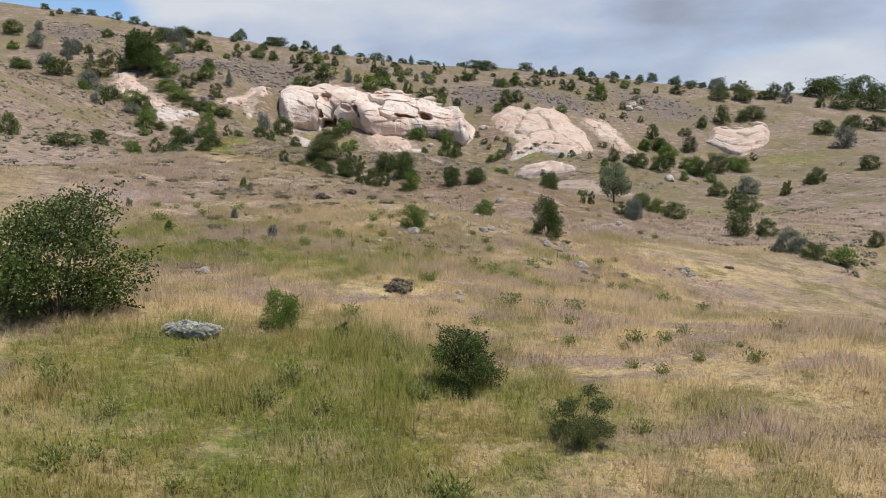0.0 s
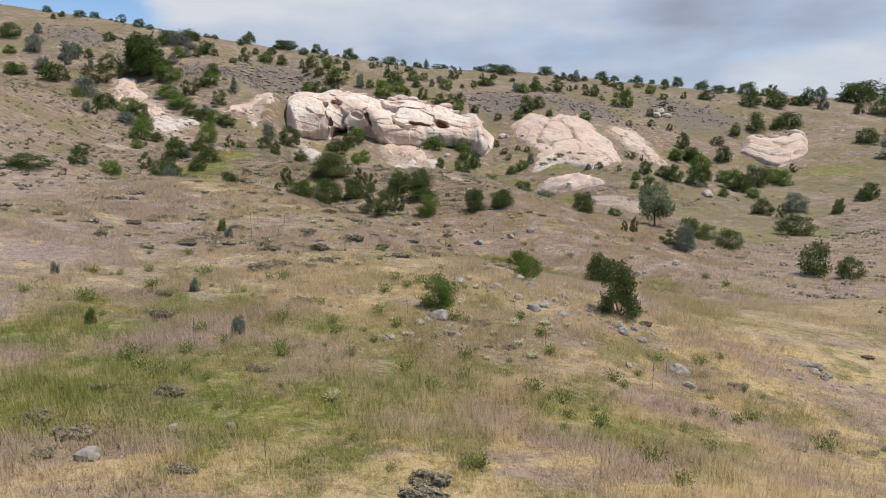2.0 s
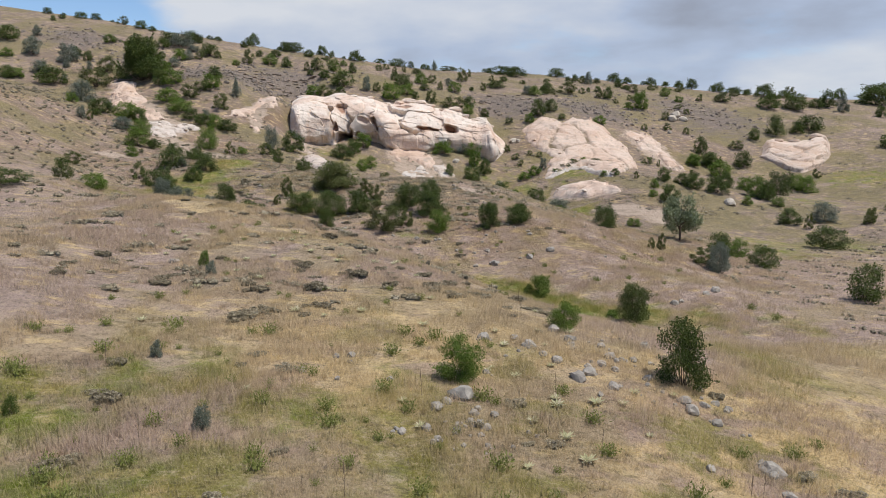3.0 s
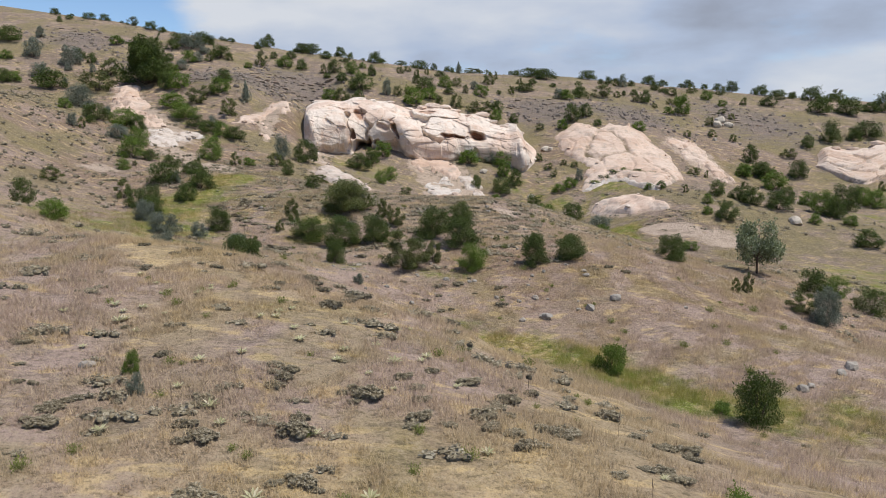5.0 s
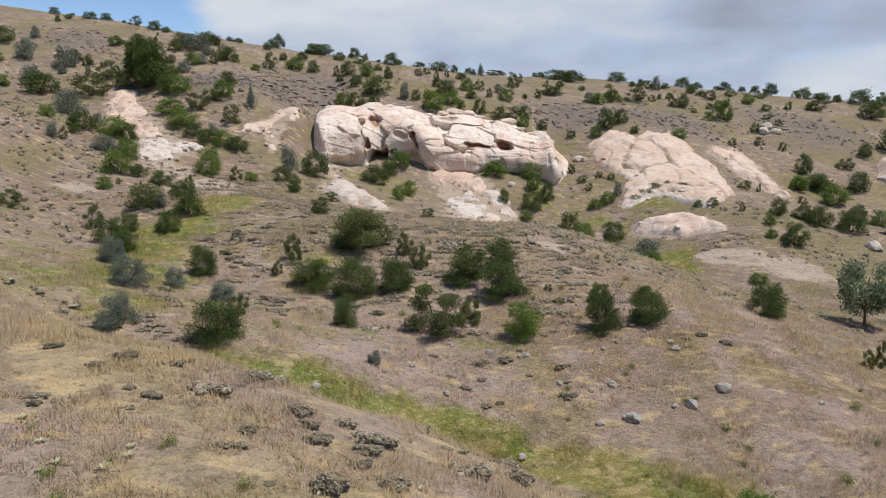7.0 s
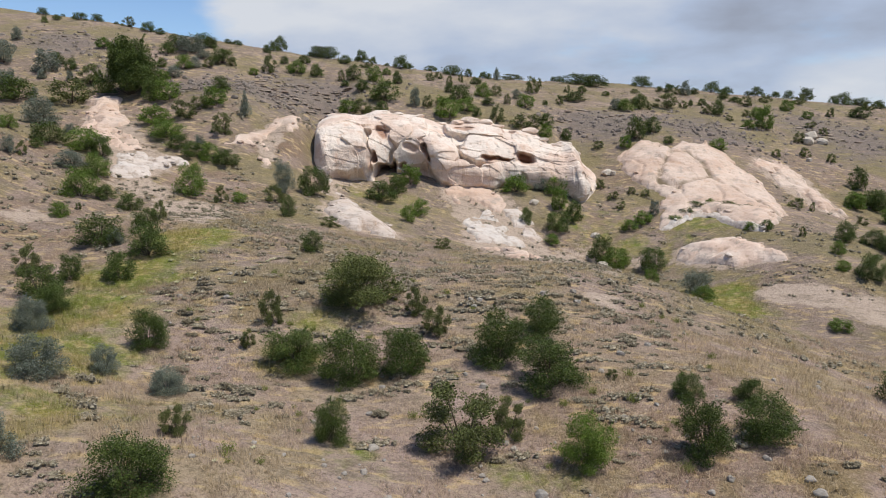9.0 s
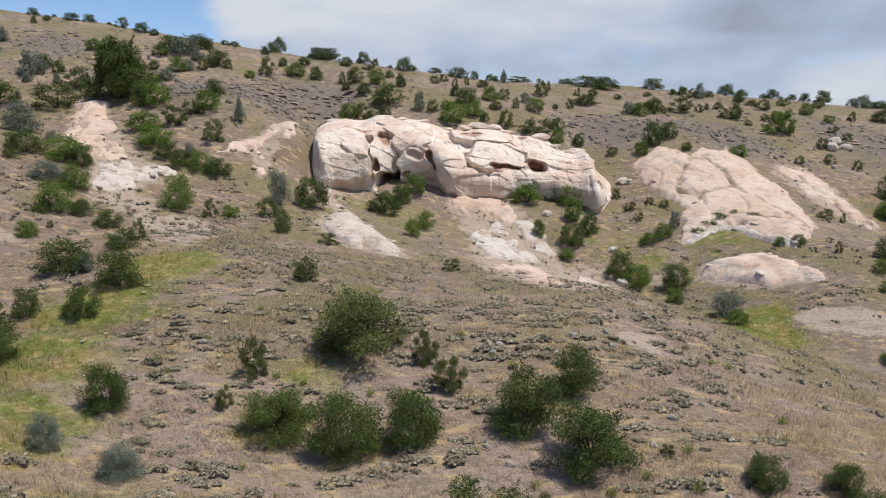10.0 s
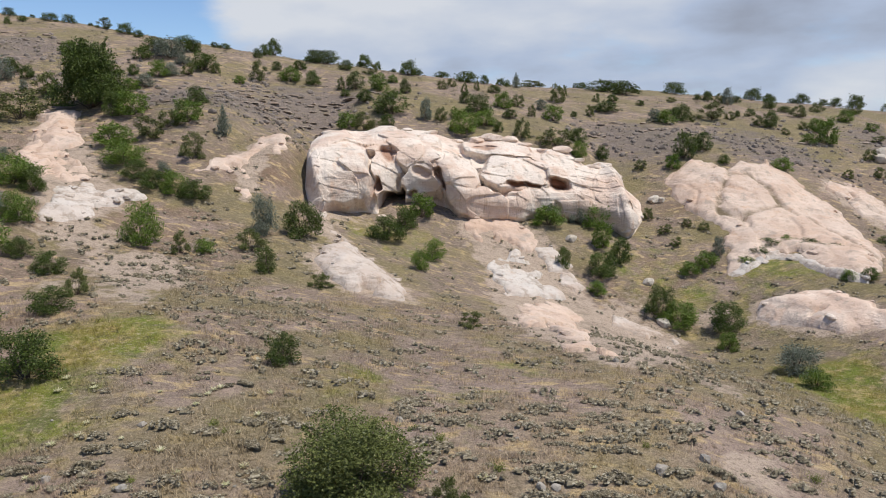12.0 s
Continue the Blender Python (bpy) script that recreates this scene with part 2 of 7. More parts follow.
# ---- materials ----
class Nodes:
    """A short way to write node materials."""

    def __init__(self, name):
        self.mat = bpy.data.materials.new(name)
        self.mat.use_nodes = True
        self.tree = self.mat.node_tree
        self.bsdf = self.tree.nodes["Principled BSDF"]
        self.out = self.tree.nodes["Material Output"]

    def add(self, kind, **inputs):
        node = self.tree.nodes.new(kind)
        for key, value in inputs.items():
            socket = node.inputs[key.replace("_", " ")]
            if hasattr(value, "is_linked"):
                self.tree.links.new(value, socket)
            else:
                socket.default_value = value
        return node

    def link(self, a, b):
        self.tree.links.new(a, b)

    def noise(self, scale, detail=4, rough=0.55, vector=None):
        node = self.add("ShaderNodeTexNoise", Scale=scale, Detail=detail, Roughness=rough)
        if vector is not None:
            self.link(vector, node.inputs["Vector"])
        return node.outputs["Fac"]

    def place(self, squash=(1, 1, 1)):
        where = self.add("ShaderNodeNewGeometry").outputs["Position"]
        turn = self.add("ShaderNodeMapping", Scale=squash)
        self.link(where, turn.inputs["Vector"])
        return turn.outputs[0]

    def band(self, value, lo, hi, to=1.0):
        node = self.add("ShaderNodeMapRange")
        node.interpolation_type = "SMOOTHSTEP"
        node.inputs["From Min"].default_value, node.inputs["From Max"].default_value = lo, hi
        node.inputs["To Max"].default_value = to
        self.link(value, node.inputs["Value"])
        return node.outputs[0]

    def mix(self, factor, a, b, blend="MIX"):
        node = self.tree.nodes.new("ShaderNodeMix")
        node.data_type, node.blend_type = "RGBA", blend
        for key, value in (("Factor", factor), ("A", a), ("B", b)):
            if hasattr(value, "is_linked"):
                self.link(value, node.inputs[key])
            else:
                node.inputs[key].default_value = value if key == "Factor" else (*value, 1)
        return node.outputs["Result"]

    def math(self, op, a, b=0.0):
        node = self.tree.nodes.new("ShaderNodeMath")
        node.operation = op
        for i, value in enumerate((a, b)):
            if hasattr(value, "is_linked"):
                self.link(value, node.inputs[i])
            else:
                node.inputs[i].default_value = value
        return node.outputs[0]

    def relief(self, height, strength, distance):
        node = self.add("ShaderNodeBump", Strength=strength, Distance=distance)
        self.link(height, node.inputs["Height"])
        self.link(node.outputs[0], self.bsdf.inputs["Normal"])

    def sward_normal(self, share):
        """Light fine leaves as the soft surface that they make up together, which faces the sky."""
        own = self.tree.nodes.new("ShaderNodeNewGeometry").outputs["Normal"]
        node = self.tree.nodes.new("ShaderNodeMix")
        node.data_type = "VECTOR"
        node.inputs["Factor"].default_value = share
        self.link(own, node.inputs[4])
        node.inputs[5].default_value = (0, 0, 1)
        unit = self.tree.nodes.new("ShaderNodeVectorMath")
        unit.operation = "NORMALIZE"
        self.link(node.outputs[1], unit.inputs[0])
        self.link(unit.outputs[0], self.bsdf.inputs["Normal"])

    def finish(self, colour, rough=0.9, specular=0.2):
        self.link(colour, self.bsdf.inputs["Base Color"]) if hasattr(colour, "is_linked") else None
        self.bsdf.inputs["Roughness"].default_value = rough
        self.bsdf.inputs["Specular IOR Level"].default_value = specular
        return self.mat


STRAW, MAUVE, SOIL = (0.625, 0.458, 0.230), (0.385, 0.286, 0.236), (0.205, 0.150, 0.112)
GREEN, YELLOW, PALE, SCREE = (0.140, 0.185, 0.014), (0.245, 0.210, 0.045), (0.50, 0.395, 0.31), (0.135, 0.112, 0.106)


def vegetation_colour(m):
    """Colour of the sward from its zones (attribute) and patchy noise; the same for soil and blades."""
    zone = m.add("ShaderNodeSeparateColor")
    attr = m.tree.nodes.new("ShaderNodeAttribute")
    attr.attribute_name = "zone"
    m.link(attr.outputs["Color"], zone.inputs[0])
    p = m.place()
    broad, patch = m.noise(0.09, 3, 0.5, p), m.noise(0.55, 4, 0.6, p)
    dry = m.math("SUBTRACT", broad, m.math("MULTIPLY", attr.outputs["Alpha"], 0.22))
    straw = m.mix(attr.outputs["Alpha"], (0.34, 0.262, 0.165), STRAW)
    colour = m.mix(m.band(dry, 0.30, 0.50), straw, MAUVE)
    heath = m.math("MULTIPLY", attr.outputs["Alpha"], -1.0)
    colour = m.mix(m.math("MULTIPLY", heath, m.band(m.noise(0.22, 5, 0.65, p), 0.30, 0.54, 0.62)), colour, (0.160, 0.124, 0.094))
    russet = m.tree.nodes.new("ShaderNodeAttribute")
    russet.attribute_name = "russet"
    colour = m.mix(m.math("MULTIPLY", russet.outputs["Fac"], m.band(m.noise(0.3, 5, 0.65, p), 0.35, 0.6)), colour, (0.225, 0.142, 0.092))
    colour = m.mix(m.band(patch, 0.50, 0.72, 0.55), colour, SOIL)
    colour = m.mix(m.band(m.noise(0.8, 3, 0.5, m.place((1.0, 2.2, 1))), 0.54, 0.66, 0.65), colour, STRAW)
    near = m.band(attr.outputs["Alpha"], 0.2, 0.9)
    colour = m.mix(m.math("MULTIPLY", near, m.band(m.noise(0.42, 5, 0.65, p), 0.50, 0.58, 0.75)), colour, (0.185, 0.180, 0.040))
    colour = m.mix(m.math("MULTIPLY", near, m.band(m.noise(0.3, 5, 0.65, m.place((1, 2.5, 2))), 0.48, 0.58, 0.85)), colour, (0.375, 0.268, 0.215))
    colour = m.mix(m.band(m.noise(0.15, 5, 0.62, p), 0.52, 0.62, 0.42), colour, (0.30, 0.245, 0.09))
    colour = m.mix(m.math("MULTIPLY", m.band(heath, 0.15, 0.6), m.band(m.noise(0.085, 5, 0.6, p), 0.46, 0.58, 0.7)), colour, (0.205, 0.175, 0.075))
    edge = m.math("ADD", zone.outputs["Red"], m.math("MULTIPLY", m.math("SUBTRACT", m.noise(0.45, 6, 0.68, p), 0.5), 1.5))
    lush = m.mix(m.band(m.noise(0.35, 4, 0.6, p), 0.4, 0.65), GREEN, YELLOW)
    lush = m.mix(m.band(m.noise(1.2, 4, 0.6, p), 0.48, 0.7, 0.6), lush, STRAW)
    return m.mix(m.band(edge, 0.25, 0.72, 0.92), colour, lush), attr, zone, p


def ground_material():
    m = Nodes("hillside")
    colour, attr, zone, p = vegetation_colour(m)
    fine, grit = m.noise(2.6, 5, 0.65, p), m.noise(11, 4, 0.7, p)
    colour = m.mix(m.band(fine, 0.52, 0.74, 0.45), colour, SOIL)
    bare = m.math("ADD", zone.outputs["Green"], m.math("MULTIPLY", m.math("SUBTRACT", m.noise(0.7, 6, 0.65, p), 0.5), 1.3))
    colour = m.mix(m.band(bare, 0.40, 0.62, 0.95), colour, m.mix(m.band(grit, 0.3, 0.7, 0.5), PALE, (0.40, 0.30, 0.23)))
    stony = m.math("ADD", zone.outputs["Blue"], m.math("MULTIPLY", m.math("SUBTRACT", m.noise(0.9, 6, 0.7, m.place((0.22, 0.3, 3.0))), 0.5), 1.5))
    colour = m.mix(m.band(stony, 0.45, 0.75, 0.85), colour, m.mix(m.band(grit, 0.4, 0.6), SCREE, (0.235, 0.19, 0.17)))
    tussock = m.noise(0.62, 5, 0.7, m.place((0.7, 1.5, 1)))
    colour = m.mix(m.band(tussock, 0.50, 0.62, 0.38), colour, (0.115, 0.095, 0.068))
    colour = m.mix(m.band(grit, 0.50, 0.64, 0.35), colour, (0.10, 0.082, 0.055))
    colour = m.mix(m.band(m.math("SUBTRACT", 1.0, grit), 0.52, 0.64, 0.35), colour, (0.46, 0.37, 0.25))
    speck = m.noise(4.2, 4, 0.65, m.place((0.8, 1.3, 1)))
    colour = m.mix(m.band(speck, 0.55, 0.64, 0.45), colour, (0.47, 0.375, 0.25))
    colour = m.mix(m.band(m.math("SUBTRACT", 1.0, speck), 0.55, 0.64, 0.5), colour, (0.105, 0.085, 0.05))
    m.relief(m.math("ADD", m.math("ADD", fine, tussock), m.math("MULTIPLY", grit, 0.6)), 0.8, 0.25)
    return m.finish(colour, 0.95, 0.1)


def grass_material():
    m = Nodes("dry_grass")
    colour, attr, zone, p = vegetation_colour(m)
    random_tone = m.tree.nodes.new("ShaderNodeNewGeometry").outputs["Random Per Island"]
    dry = m.math("SUBTRACT", 1.0, m.math("MULTIPLY", zone.outputs["Red"], 0.75))
    colour = m.mix(m.math("MULTIPLY", dry, m.band(random_tone, 0.2, 1.0, 0.6)), colour, (0.64, 0.515, 0.345))
    colour = m.mix(m.band(m.math("SUBTRACT", 1.0, random_tone), 0.8, 1.0, 0.25), colour, (0.20, 0.165, 0.07))
    m.finish(colour, 0.8, 0.1)
    m.sward_normal(0.8)
    through = m.add("ShaderNodeBsdfTranslucent")
    m.link(colour, through.inputs[0])
    both = m.add("ShaderNodeMixShader", Fac=0.35)
    m.link(m.bsdf.outputs[0], both.inputs[1])
    m.link(through.outputs[0], both.inputs[2])
    m.link(both.outputs[0], m.out.inputs[0])
    return m.mat


def leaf_material(name, dark, light, grey=(0.2, 0.22, 0.17), share=0.15, glow=0.17, soft=0.12):
    m = Nodes(name)
    leaf = m.tree.nodes.new("ShaderNodeNewGeometry").outputs["Random Per Island"]
    plant = m.tree.nodes.new("ShaderNodeObjectInfo").outputs["Random"]
    colour = m.mix(leaf, dark, light)
    colour = m.mix(m.band(leaf, 1 - share, 1.0), colour, grey)
    lighter = m.mix(0.5, colour, tuple(min(1, 1.5 * c) for c in light))
    colour = m.mix(m.math("MULTIPLY", plant, 0.42), colour, lighter)
    m.finish(colour, 0.6, 0.2)
    m.sward_normal(soft)
    through = m.add("ShaderNodeBsdfTranslucent")
    m.link(m.mix(0.5, colour, light), through.inputs[0])
    both = m.add("ShaderNodeMixShader", Fac=glow)
    m.link(m.bsdf.outputs[0], both.inputs[1])
    m.link(through.outputs[0], both.inputs[2])
    m.link(both.outputs[0], m.out.inputs[0])
    return m.mat


def bark_material(name, colour):
    m = Nodes(name)
    p = m.place((6, 6, 1.5))
    g = m.noise(9, 4, 0.6, p)
    m.relief(g, 0.5, 0.02)
    return m.finish(m.mix(m.band(g, 0.35, 0.7), colour, tuple(0.5 * c for c in colour)), 0.9)


def tuff_material(name, pale, warm, white_share=0.0, dirt=0.0):
    """Soft pale volcanic rock with pink stains, grey crusts and fine bedding."""
    m = Nodes(name)
    p, beds = m.place(), m.place((0.25, 0.25, 2.2))
    stain, crust = m.noise(0.16, 4, 0.5, p), m.noise(0.5, 6, 0.62, p)
    bed, grain, fleck = m.noise(0.9, 5, 0.6, beds), m.noise(2.8, 6, 0.65, p), m.noise(12, 4, 0.7, p)
    colour = m.mix(m.band(stain, 0.44, 0.58), pale, warm)
    colour = m.mix(m.band(m.noise(0.23, 5, 0.6, m.place((1, 1, 1.8))), 0.50, 0.64, 0.75), colour, tuple(min(0.8, 1.14 * c) for c in pale) if dirt < 0.8 else (0.50, 0.46, 0.41))
    streak = m.noise(0.55, 4, 0.6, m.place((1.6, 1.6, 0.25)))
    colour = m.mix(m.band(streak, 0.54, 0.68, 0.6), colour, tuple(c * k for c, k in zip(warm, (0.95, 0.84, 0.74))))
    colour = m.mix(m.band(bed, 0.52, 0.72, 0.4), colour, tuple(min(1, 1.12 * c) for c in pale))
    own = m.tree.nodes.new("ShaderNodeObjectInfo").outputs["Random"]
    colour = m.mix(m.math("MULTIPLY", own, 0.45), colour, tuple(c * k for c, k in zip(warm, (1.0, 0.92, 0.86))))
    if white_share:
        colour = m.mix(m.band(m.noise(0.35, 4, 0.6, beds), 0.35, 0.6, white_share), colour, (0.66, 0.62, 0.57))
    colour = m.mix(m.band(crust, 0.58, 0.66, 0.62), colour, (0.34, 0.29, 0.24))
    drip = m.noise(1.1, 5, 0.6, m.place((2.2, 2.2, 0.16)))
    colour = m.mix(m.band(drip, 0.56, 0.70, 0.5), colour, (0.36, 0.24, 0.16))
    colour = m.mix(m.band(grain, 0.5, 0.8, 0.3), colour, tuple(0.62 * c for c in warm))
    colour = m.mix(m.band(fleck, 0.62, 0.8, 0.3), colour, (0.3, 0.24, 0.18))
    if dirt:
        colour = m.mix(m.band(m.noise(0.8, 6, 0.7, p), 0.50, 0.62, 0.75 * dirt), colour, (0.27, 0.205, 0.15))
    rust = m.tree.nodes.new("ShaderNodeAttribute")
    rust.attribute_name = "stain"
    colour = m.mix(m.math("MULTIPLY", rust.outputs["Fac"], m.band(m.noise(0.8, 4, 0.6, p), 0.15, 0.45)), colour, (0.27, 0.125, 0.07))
    # brown joints: soil on the lower rocks, painted shade in the cliff's creases
    soil = m.tree.nodes.new("ShaderNodeAttribute")
    soil.attribute_name = "earth_and_shade"
    colour = m.mix(m.math("MULTIPLY", soil.outputs["Fac"], m.band(m.noise(0.6, 5, 0.65, p), 0.35, 0.6)), colour, (0.19, 0.145, 0.09))
    m.relief(m.math("ADD", m.math("MULTIPLY", crust, 1.5), m.math("ADD", m.math("MULTIPLY", bed, 0.8), m.math("MULTIPLY", grain, 0.7))), 0.6, 0.28)
    return m.finish(colour, 0.93, 0.12)


def stone_material(name, base, lichen):
    m = Nodes(name)
    p = m.place()
    own = m.tree.nodes.new("ShaderNodeObjectInfo").outputs["Random"]
    a, b = m.noise(3.0, 5, 0.6, p), m.noise(14, 4, 0.7, p)
    colour = m.mix(m.band(a, 0.4, 0.65), base, tuple(0.62 * c for c in base))
    colour = m.mix(m.band(m.noise(5, 3, 0.5, p), 0.55, 0.68, 0.7), colour, lichen)
    colour = m.mix(m.math("MULTIPLY", own, 0.5), colour, (0.42, 0.36, 0.29))
    m.relief(m.math("ADD", a, m.math("MULTIPLY", b, 0.4)), 0.6, 0.05)
    return m.finish(m.mix(m.band(b, 0.5, 0.75, 0.35), colour, (0.12, 0.1, 0.085)), 0.92, 0.15)


HILLSIDE, GRASS = ground_material(), grass_material()
TUFF = tuff_material("pale_tuff", (0.70, 0.615, 0.525), (0.63, 0.485, 0.385))
TUFF_PINK = tuff_material("pink_tuff", (0.60, 0.475, 0.375), (0.53, 0.385, 0.29), 0.2)
TUFF_WORN = tuff_material("worn_pink_tuff", (0.61, 0.48, 0.38), (0.55, 0.40, 0.302), 0.15, 0.30)
TUFF_WHITE = tuff_material("white_tuff", (0.54, 0.475, 0.405), (0.48, 0.385, 0.31), 0.4, 0.75)
STONE = stone_material("fieldstone", (0.33, 0.305, 0.265), (0.38, 0.36, 0.30))
STONE_PALE = stone_material("white_boulder", (0.62, 0.55, 0.45), (0.66, 0.60, 0.50))
STONE_DARK = stone_material("scree_stone", (0.140, 0.112, 0.100), (0.22, 0.18, 0.16))
STONE_BROWN = stone_material("ledge_stone", (0.30, 0.225, 0.17), (0.44, 0.35, 0.27))
BARK, TWIG = bark_material("bark", (0.13, 0.10, 0.075)), bark_material("dry_stalk", (0.34, 0.25, 0.17))
LEAVES = {
    "D": leaf_material("dark_leaves", (0.012, 0.022, 0.005), (0.112, 0.155, 0.030), (0.16, 0.19, 0.10), 0.08),
    "G": leaf_material("bright_leaves", (0.035, 0.070, 0.010), (0.170, 0.245, 0.036), (0.22, 0.26, 0.10), 0.08),
    "O": leaf_material("olive_leaves", (0.026, 0.036, 0.010), (0.165, 0.185, 0.052), (0.2, 0.21, 0.12), 0.1),
    "S": leaf_material("silver_leaves", (0.070, 0.083, 0.057), (0.20, 0.225, 0.165), (0.28, 0.31, 0.26), 0.3),
}
LEAVES["W"] = leaf_material("willow_leaves", (0.085, 0.105, 0.050), (0.26, 0.30, 0.155), (0.36, 0.39, 0.28), 0.35, 0.45, 0.4)
CUSHION = leaf_material("cushion_leaves", (0.085, 0.068, 0.043), (0.305, 0.262, 0.172), (0.40, 0.355, 0.265), 0.3, 0.05, 0.6)
CUSHION_SILVER = leaf_material("silver_cushion_leaves", (0.24, 0.25, 0.21), (0.46, 0.47, 0.41), (0.55, 0.55, 0.5), 0.3, 0.1, 0.75)
ROSETTE = leaf_material("rosette_leaves", (0.30, 0.30, 0.15), (0.54, 0.51, 0.31), (0.62, 0.56, 0.40), 0.3, 0.3, 0.3)

HERB = leaf_material("herb_leaves", (0.085, 0.105, 0.022), (0.235, 0.255, 0.065), (0.36, 0.32, 0.16), 0.2, 0.3, 0.4)

# ---- the rocks' lines: foot and crest of the cliffs, outlines of the low patches ----
CLIFF_FOOT = ((-21.1, 110.4, -3.4), (-19.8, 112.3, -3.4), (-17.0, 113.8, -3.8), (-15.1, 114.2, -4.0), (-12.8, 117.7, -3.2), (-9.3, 118.5, -2.7), (-5.6, 116.9, -4.6), (-2.4, 118.0, -5.0), (0.8, 118.3, -5.3), (3.3, 120.0, -4.8), (7.5, 121.0, -5.5), (11.5, 120.7, -6.1), (13.8, 118.5, -7.1), (16.5, 122.9, -5.4))
CLIFF_CREST = ((-27.2, 126.4, 2.3), (-25.2, 130.0, 4.6), (-22.7, 131.0, 5.4), (-19.5, 130.5, 5.0), (-17.0, 131.0, 5.7), (-14.1, 131.0, 5.9), (-10.5, 131.0, 5.6), (-6.0, 131.0, 4.4), (-2.4, 131.0, 4.5), (2.0, 131.0, 3.8), (7.0, 131.0, 2.8), (11.3, 130.0, 0.5), (13.7, 130.0, 0.9), (17.9, 129.0, -2.1))
KNOB_FOOT = ((71.4, 132.0, -5.5), (72.7, 128.6, -8.0), (73.2, 123.5, -9.1), (75.6, 121.4, -9.3), (80.0, 124.2, -8.7), (84.9, 128.1, -7.3))
KNOB_CREST = ((74.1, 137.0, -4.4), (77.8, 139.0, -3.2), (81.5, 139.0, -3.7), (84.8, 139.0, -3.4), (88.6, 139.0, -2.2), (91.3, 138.0, -3.4))
HUMP = ((22.1, 101.9), (23.3, 99.3), (26.4, 95.5), (29.1, 94.3), (31.2, 93.9), (31.2, 94.3), (30.7, 97.6), (29.0, 102.3), (25.3, 103.9), (23.0, 103.9))
STRIP = ((42.2, 131.8), (43.6, 129.3), (44.8, 124.1), (46.5, 122.3), (47.1, 118.4), (49.3, 117.6), (50.9, 119.4), (50.7, 126.1), (50.7, 132.0), (49.5, 134.6), (46.4, 136.3), (43.9, 134.7))
SHELF = ((-39.2, 91.6), (-37.7, 92.3), (-37.1, 94.9), (-36.2, 98.0), (-36.8, 100.2), (-38.9, 99.9), (-40.7, 99.4), (-41.3, 97.2))
HILL_PATCH = ((-31.9, 109.2), (-30.1, 110.0), (-27.3, 105.2), (-27.8, 113.8), (-26.4, 116.8), (-26.7, 119.8), (-29.2, 119.5), (-30.1, 116.6), (-31.2, 113.4), (-32.0, 110.6))
TONGUE = ((-19.0, 96.1), (-19.0, 99.5), (-17.8, 102.9), (-16.5, 103.9), (-14.2, 100.8), (-11.9, 97.7), (-10.0, 93.4), (-9.7, 89.9), (-11.0, 89.0), (-12.9, 90.0), (-14.8, 89.7), (-16.9, 92.3))
TRAIL = ((-21.6, 110.0), (-20.6, 111.4), (-19.1, 107.6), (-16.8, 104.4), (-17.6, 102.3), (-19.7, 105.6))
APRON_TOP = ((-5.9, 117.3), (-1.1, 119.8), (1.0, 118.0), (2.6, 115.9), (3.9, 115.2), (2.4, 113.5), (0.2, 112.2), (-2.2, 111.8), (-4.2, 112.5), (-5.4, 114.3))
APRON_MIDDLE = ((-2.9, 109.1), (0.2, 111.6), (2.4, 109.7), (3.9, 108.7), (5.3, 105.6), (4.8, 104.0), (1.7, 102.4), (-1.2, 101.2), (-2.4, 105.2))
APRON_LOW = ((-2.0, 90.2), (0.9, 100.9), (4.6, 102.5), (5.9, 99.2), (3.0, 78.7), (3.4, 75.0), (2.4, 73.9), (1.3, 77.0), (-0.0, 80.3), (-1.6, 83.8))
APRON_WHOLE = ((-6.4, 117.3), (-0.6, 120.1), (3.0, 115.9), (4.1, 114.0), (6.2, 108.8), (7.4, 104.2), (12.3, 102.1), (14.5, 100.4), (6.3, 74.2), (2.7, 73.4), (-0.5, 80.2), (-2.2, 91.6), (-3.1, 108.1), (-5.4, 112.6))
WEST_SLOPE = ((-42.1, 97.8), (-39.6, 102.0), (-35.7, 101.1), (-35.5, 99.4), (-36.8, 95.2), (-33.4, 89.1), (-31.0, 88.5), (-27.7, 85.8), (-22.7, 77.2), (-23.4, 74.1), (-26.5, 76.1), (-32.8, 87.1), (-35.2, 88.2), (-38.4, 90.2))
DOME = ((21.8, 131.4), (25.5, 135.4), (27.5, 134.3), (30.0, 133.0), (31.7, 134.5), (36.5, 136.4), (39.2, 133.5), (39.7, 129.7), (41.1, 125.7), (41.0, 118.9), (39.1, 111.9), (35.9, 106.6), (32.7, 103.2), (30.4, 105.3), (29.8, 110.9), (27.7, 112.5), (23.4, 109.8), (21.8, 110.0), (24.2, 114.8), (25.8, 118.4), (24.9, 120.9), (23.3, 121.0), (21.5, 123.7), (21.3, 128.0))
DOME_RIM = ((21.5, 109.8), (23.8, 111.1), (27.8, 112.8), (30.2, 112.1), (30.7, 106.3), (32.9, 103.6), (32.3, 102.4), (30.0, 104.4), (29.4, 109.8), (27.2, 111.2), (23.4, 108.7))
WEST_WHOLE = ((-58.6, 122.3), (-54.8, 122.9), (-48.4, 113.9), (-41.3, 103.3), (-35.7, 101.0), (-37.8, 96.7), (-37.9, 93.9), (-39.0, 91.4), (-40.8, 94.0), (-44.8, 99.8), (-50.3, 105.1))
WEST_TOP = ((-58.6, 122.3), (-54.8, 122.9), (-51.8, 118.4), (-48.4, 113.9), (-49.0, 111.5), (-51.5, 109.9), (-51.9, 108.3), (-55.3, 113.9), (-55.8, 118.5))
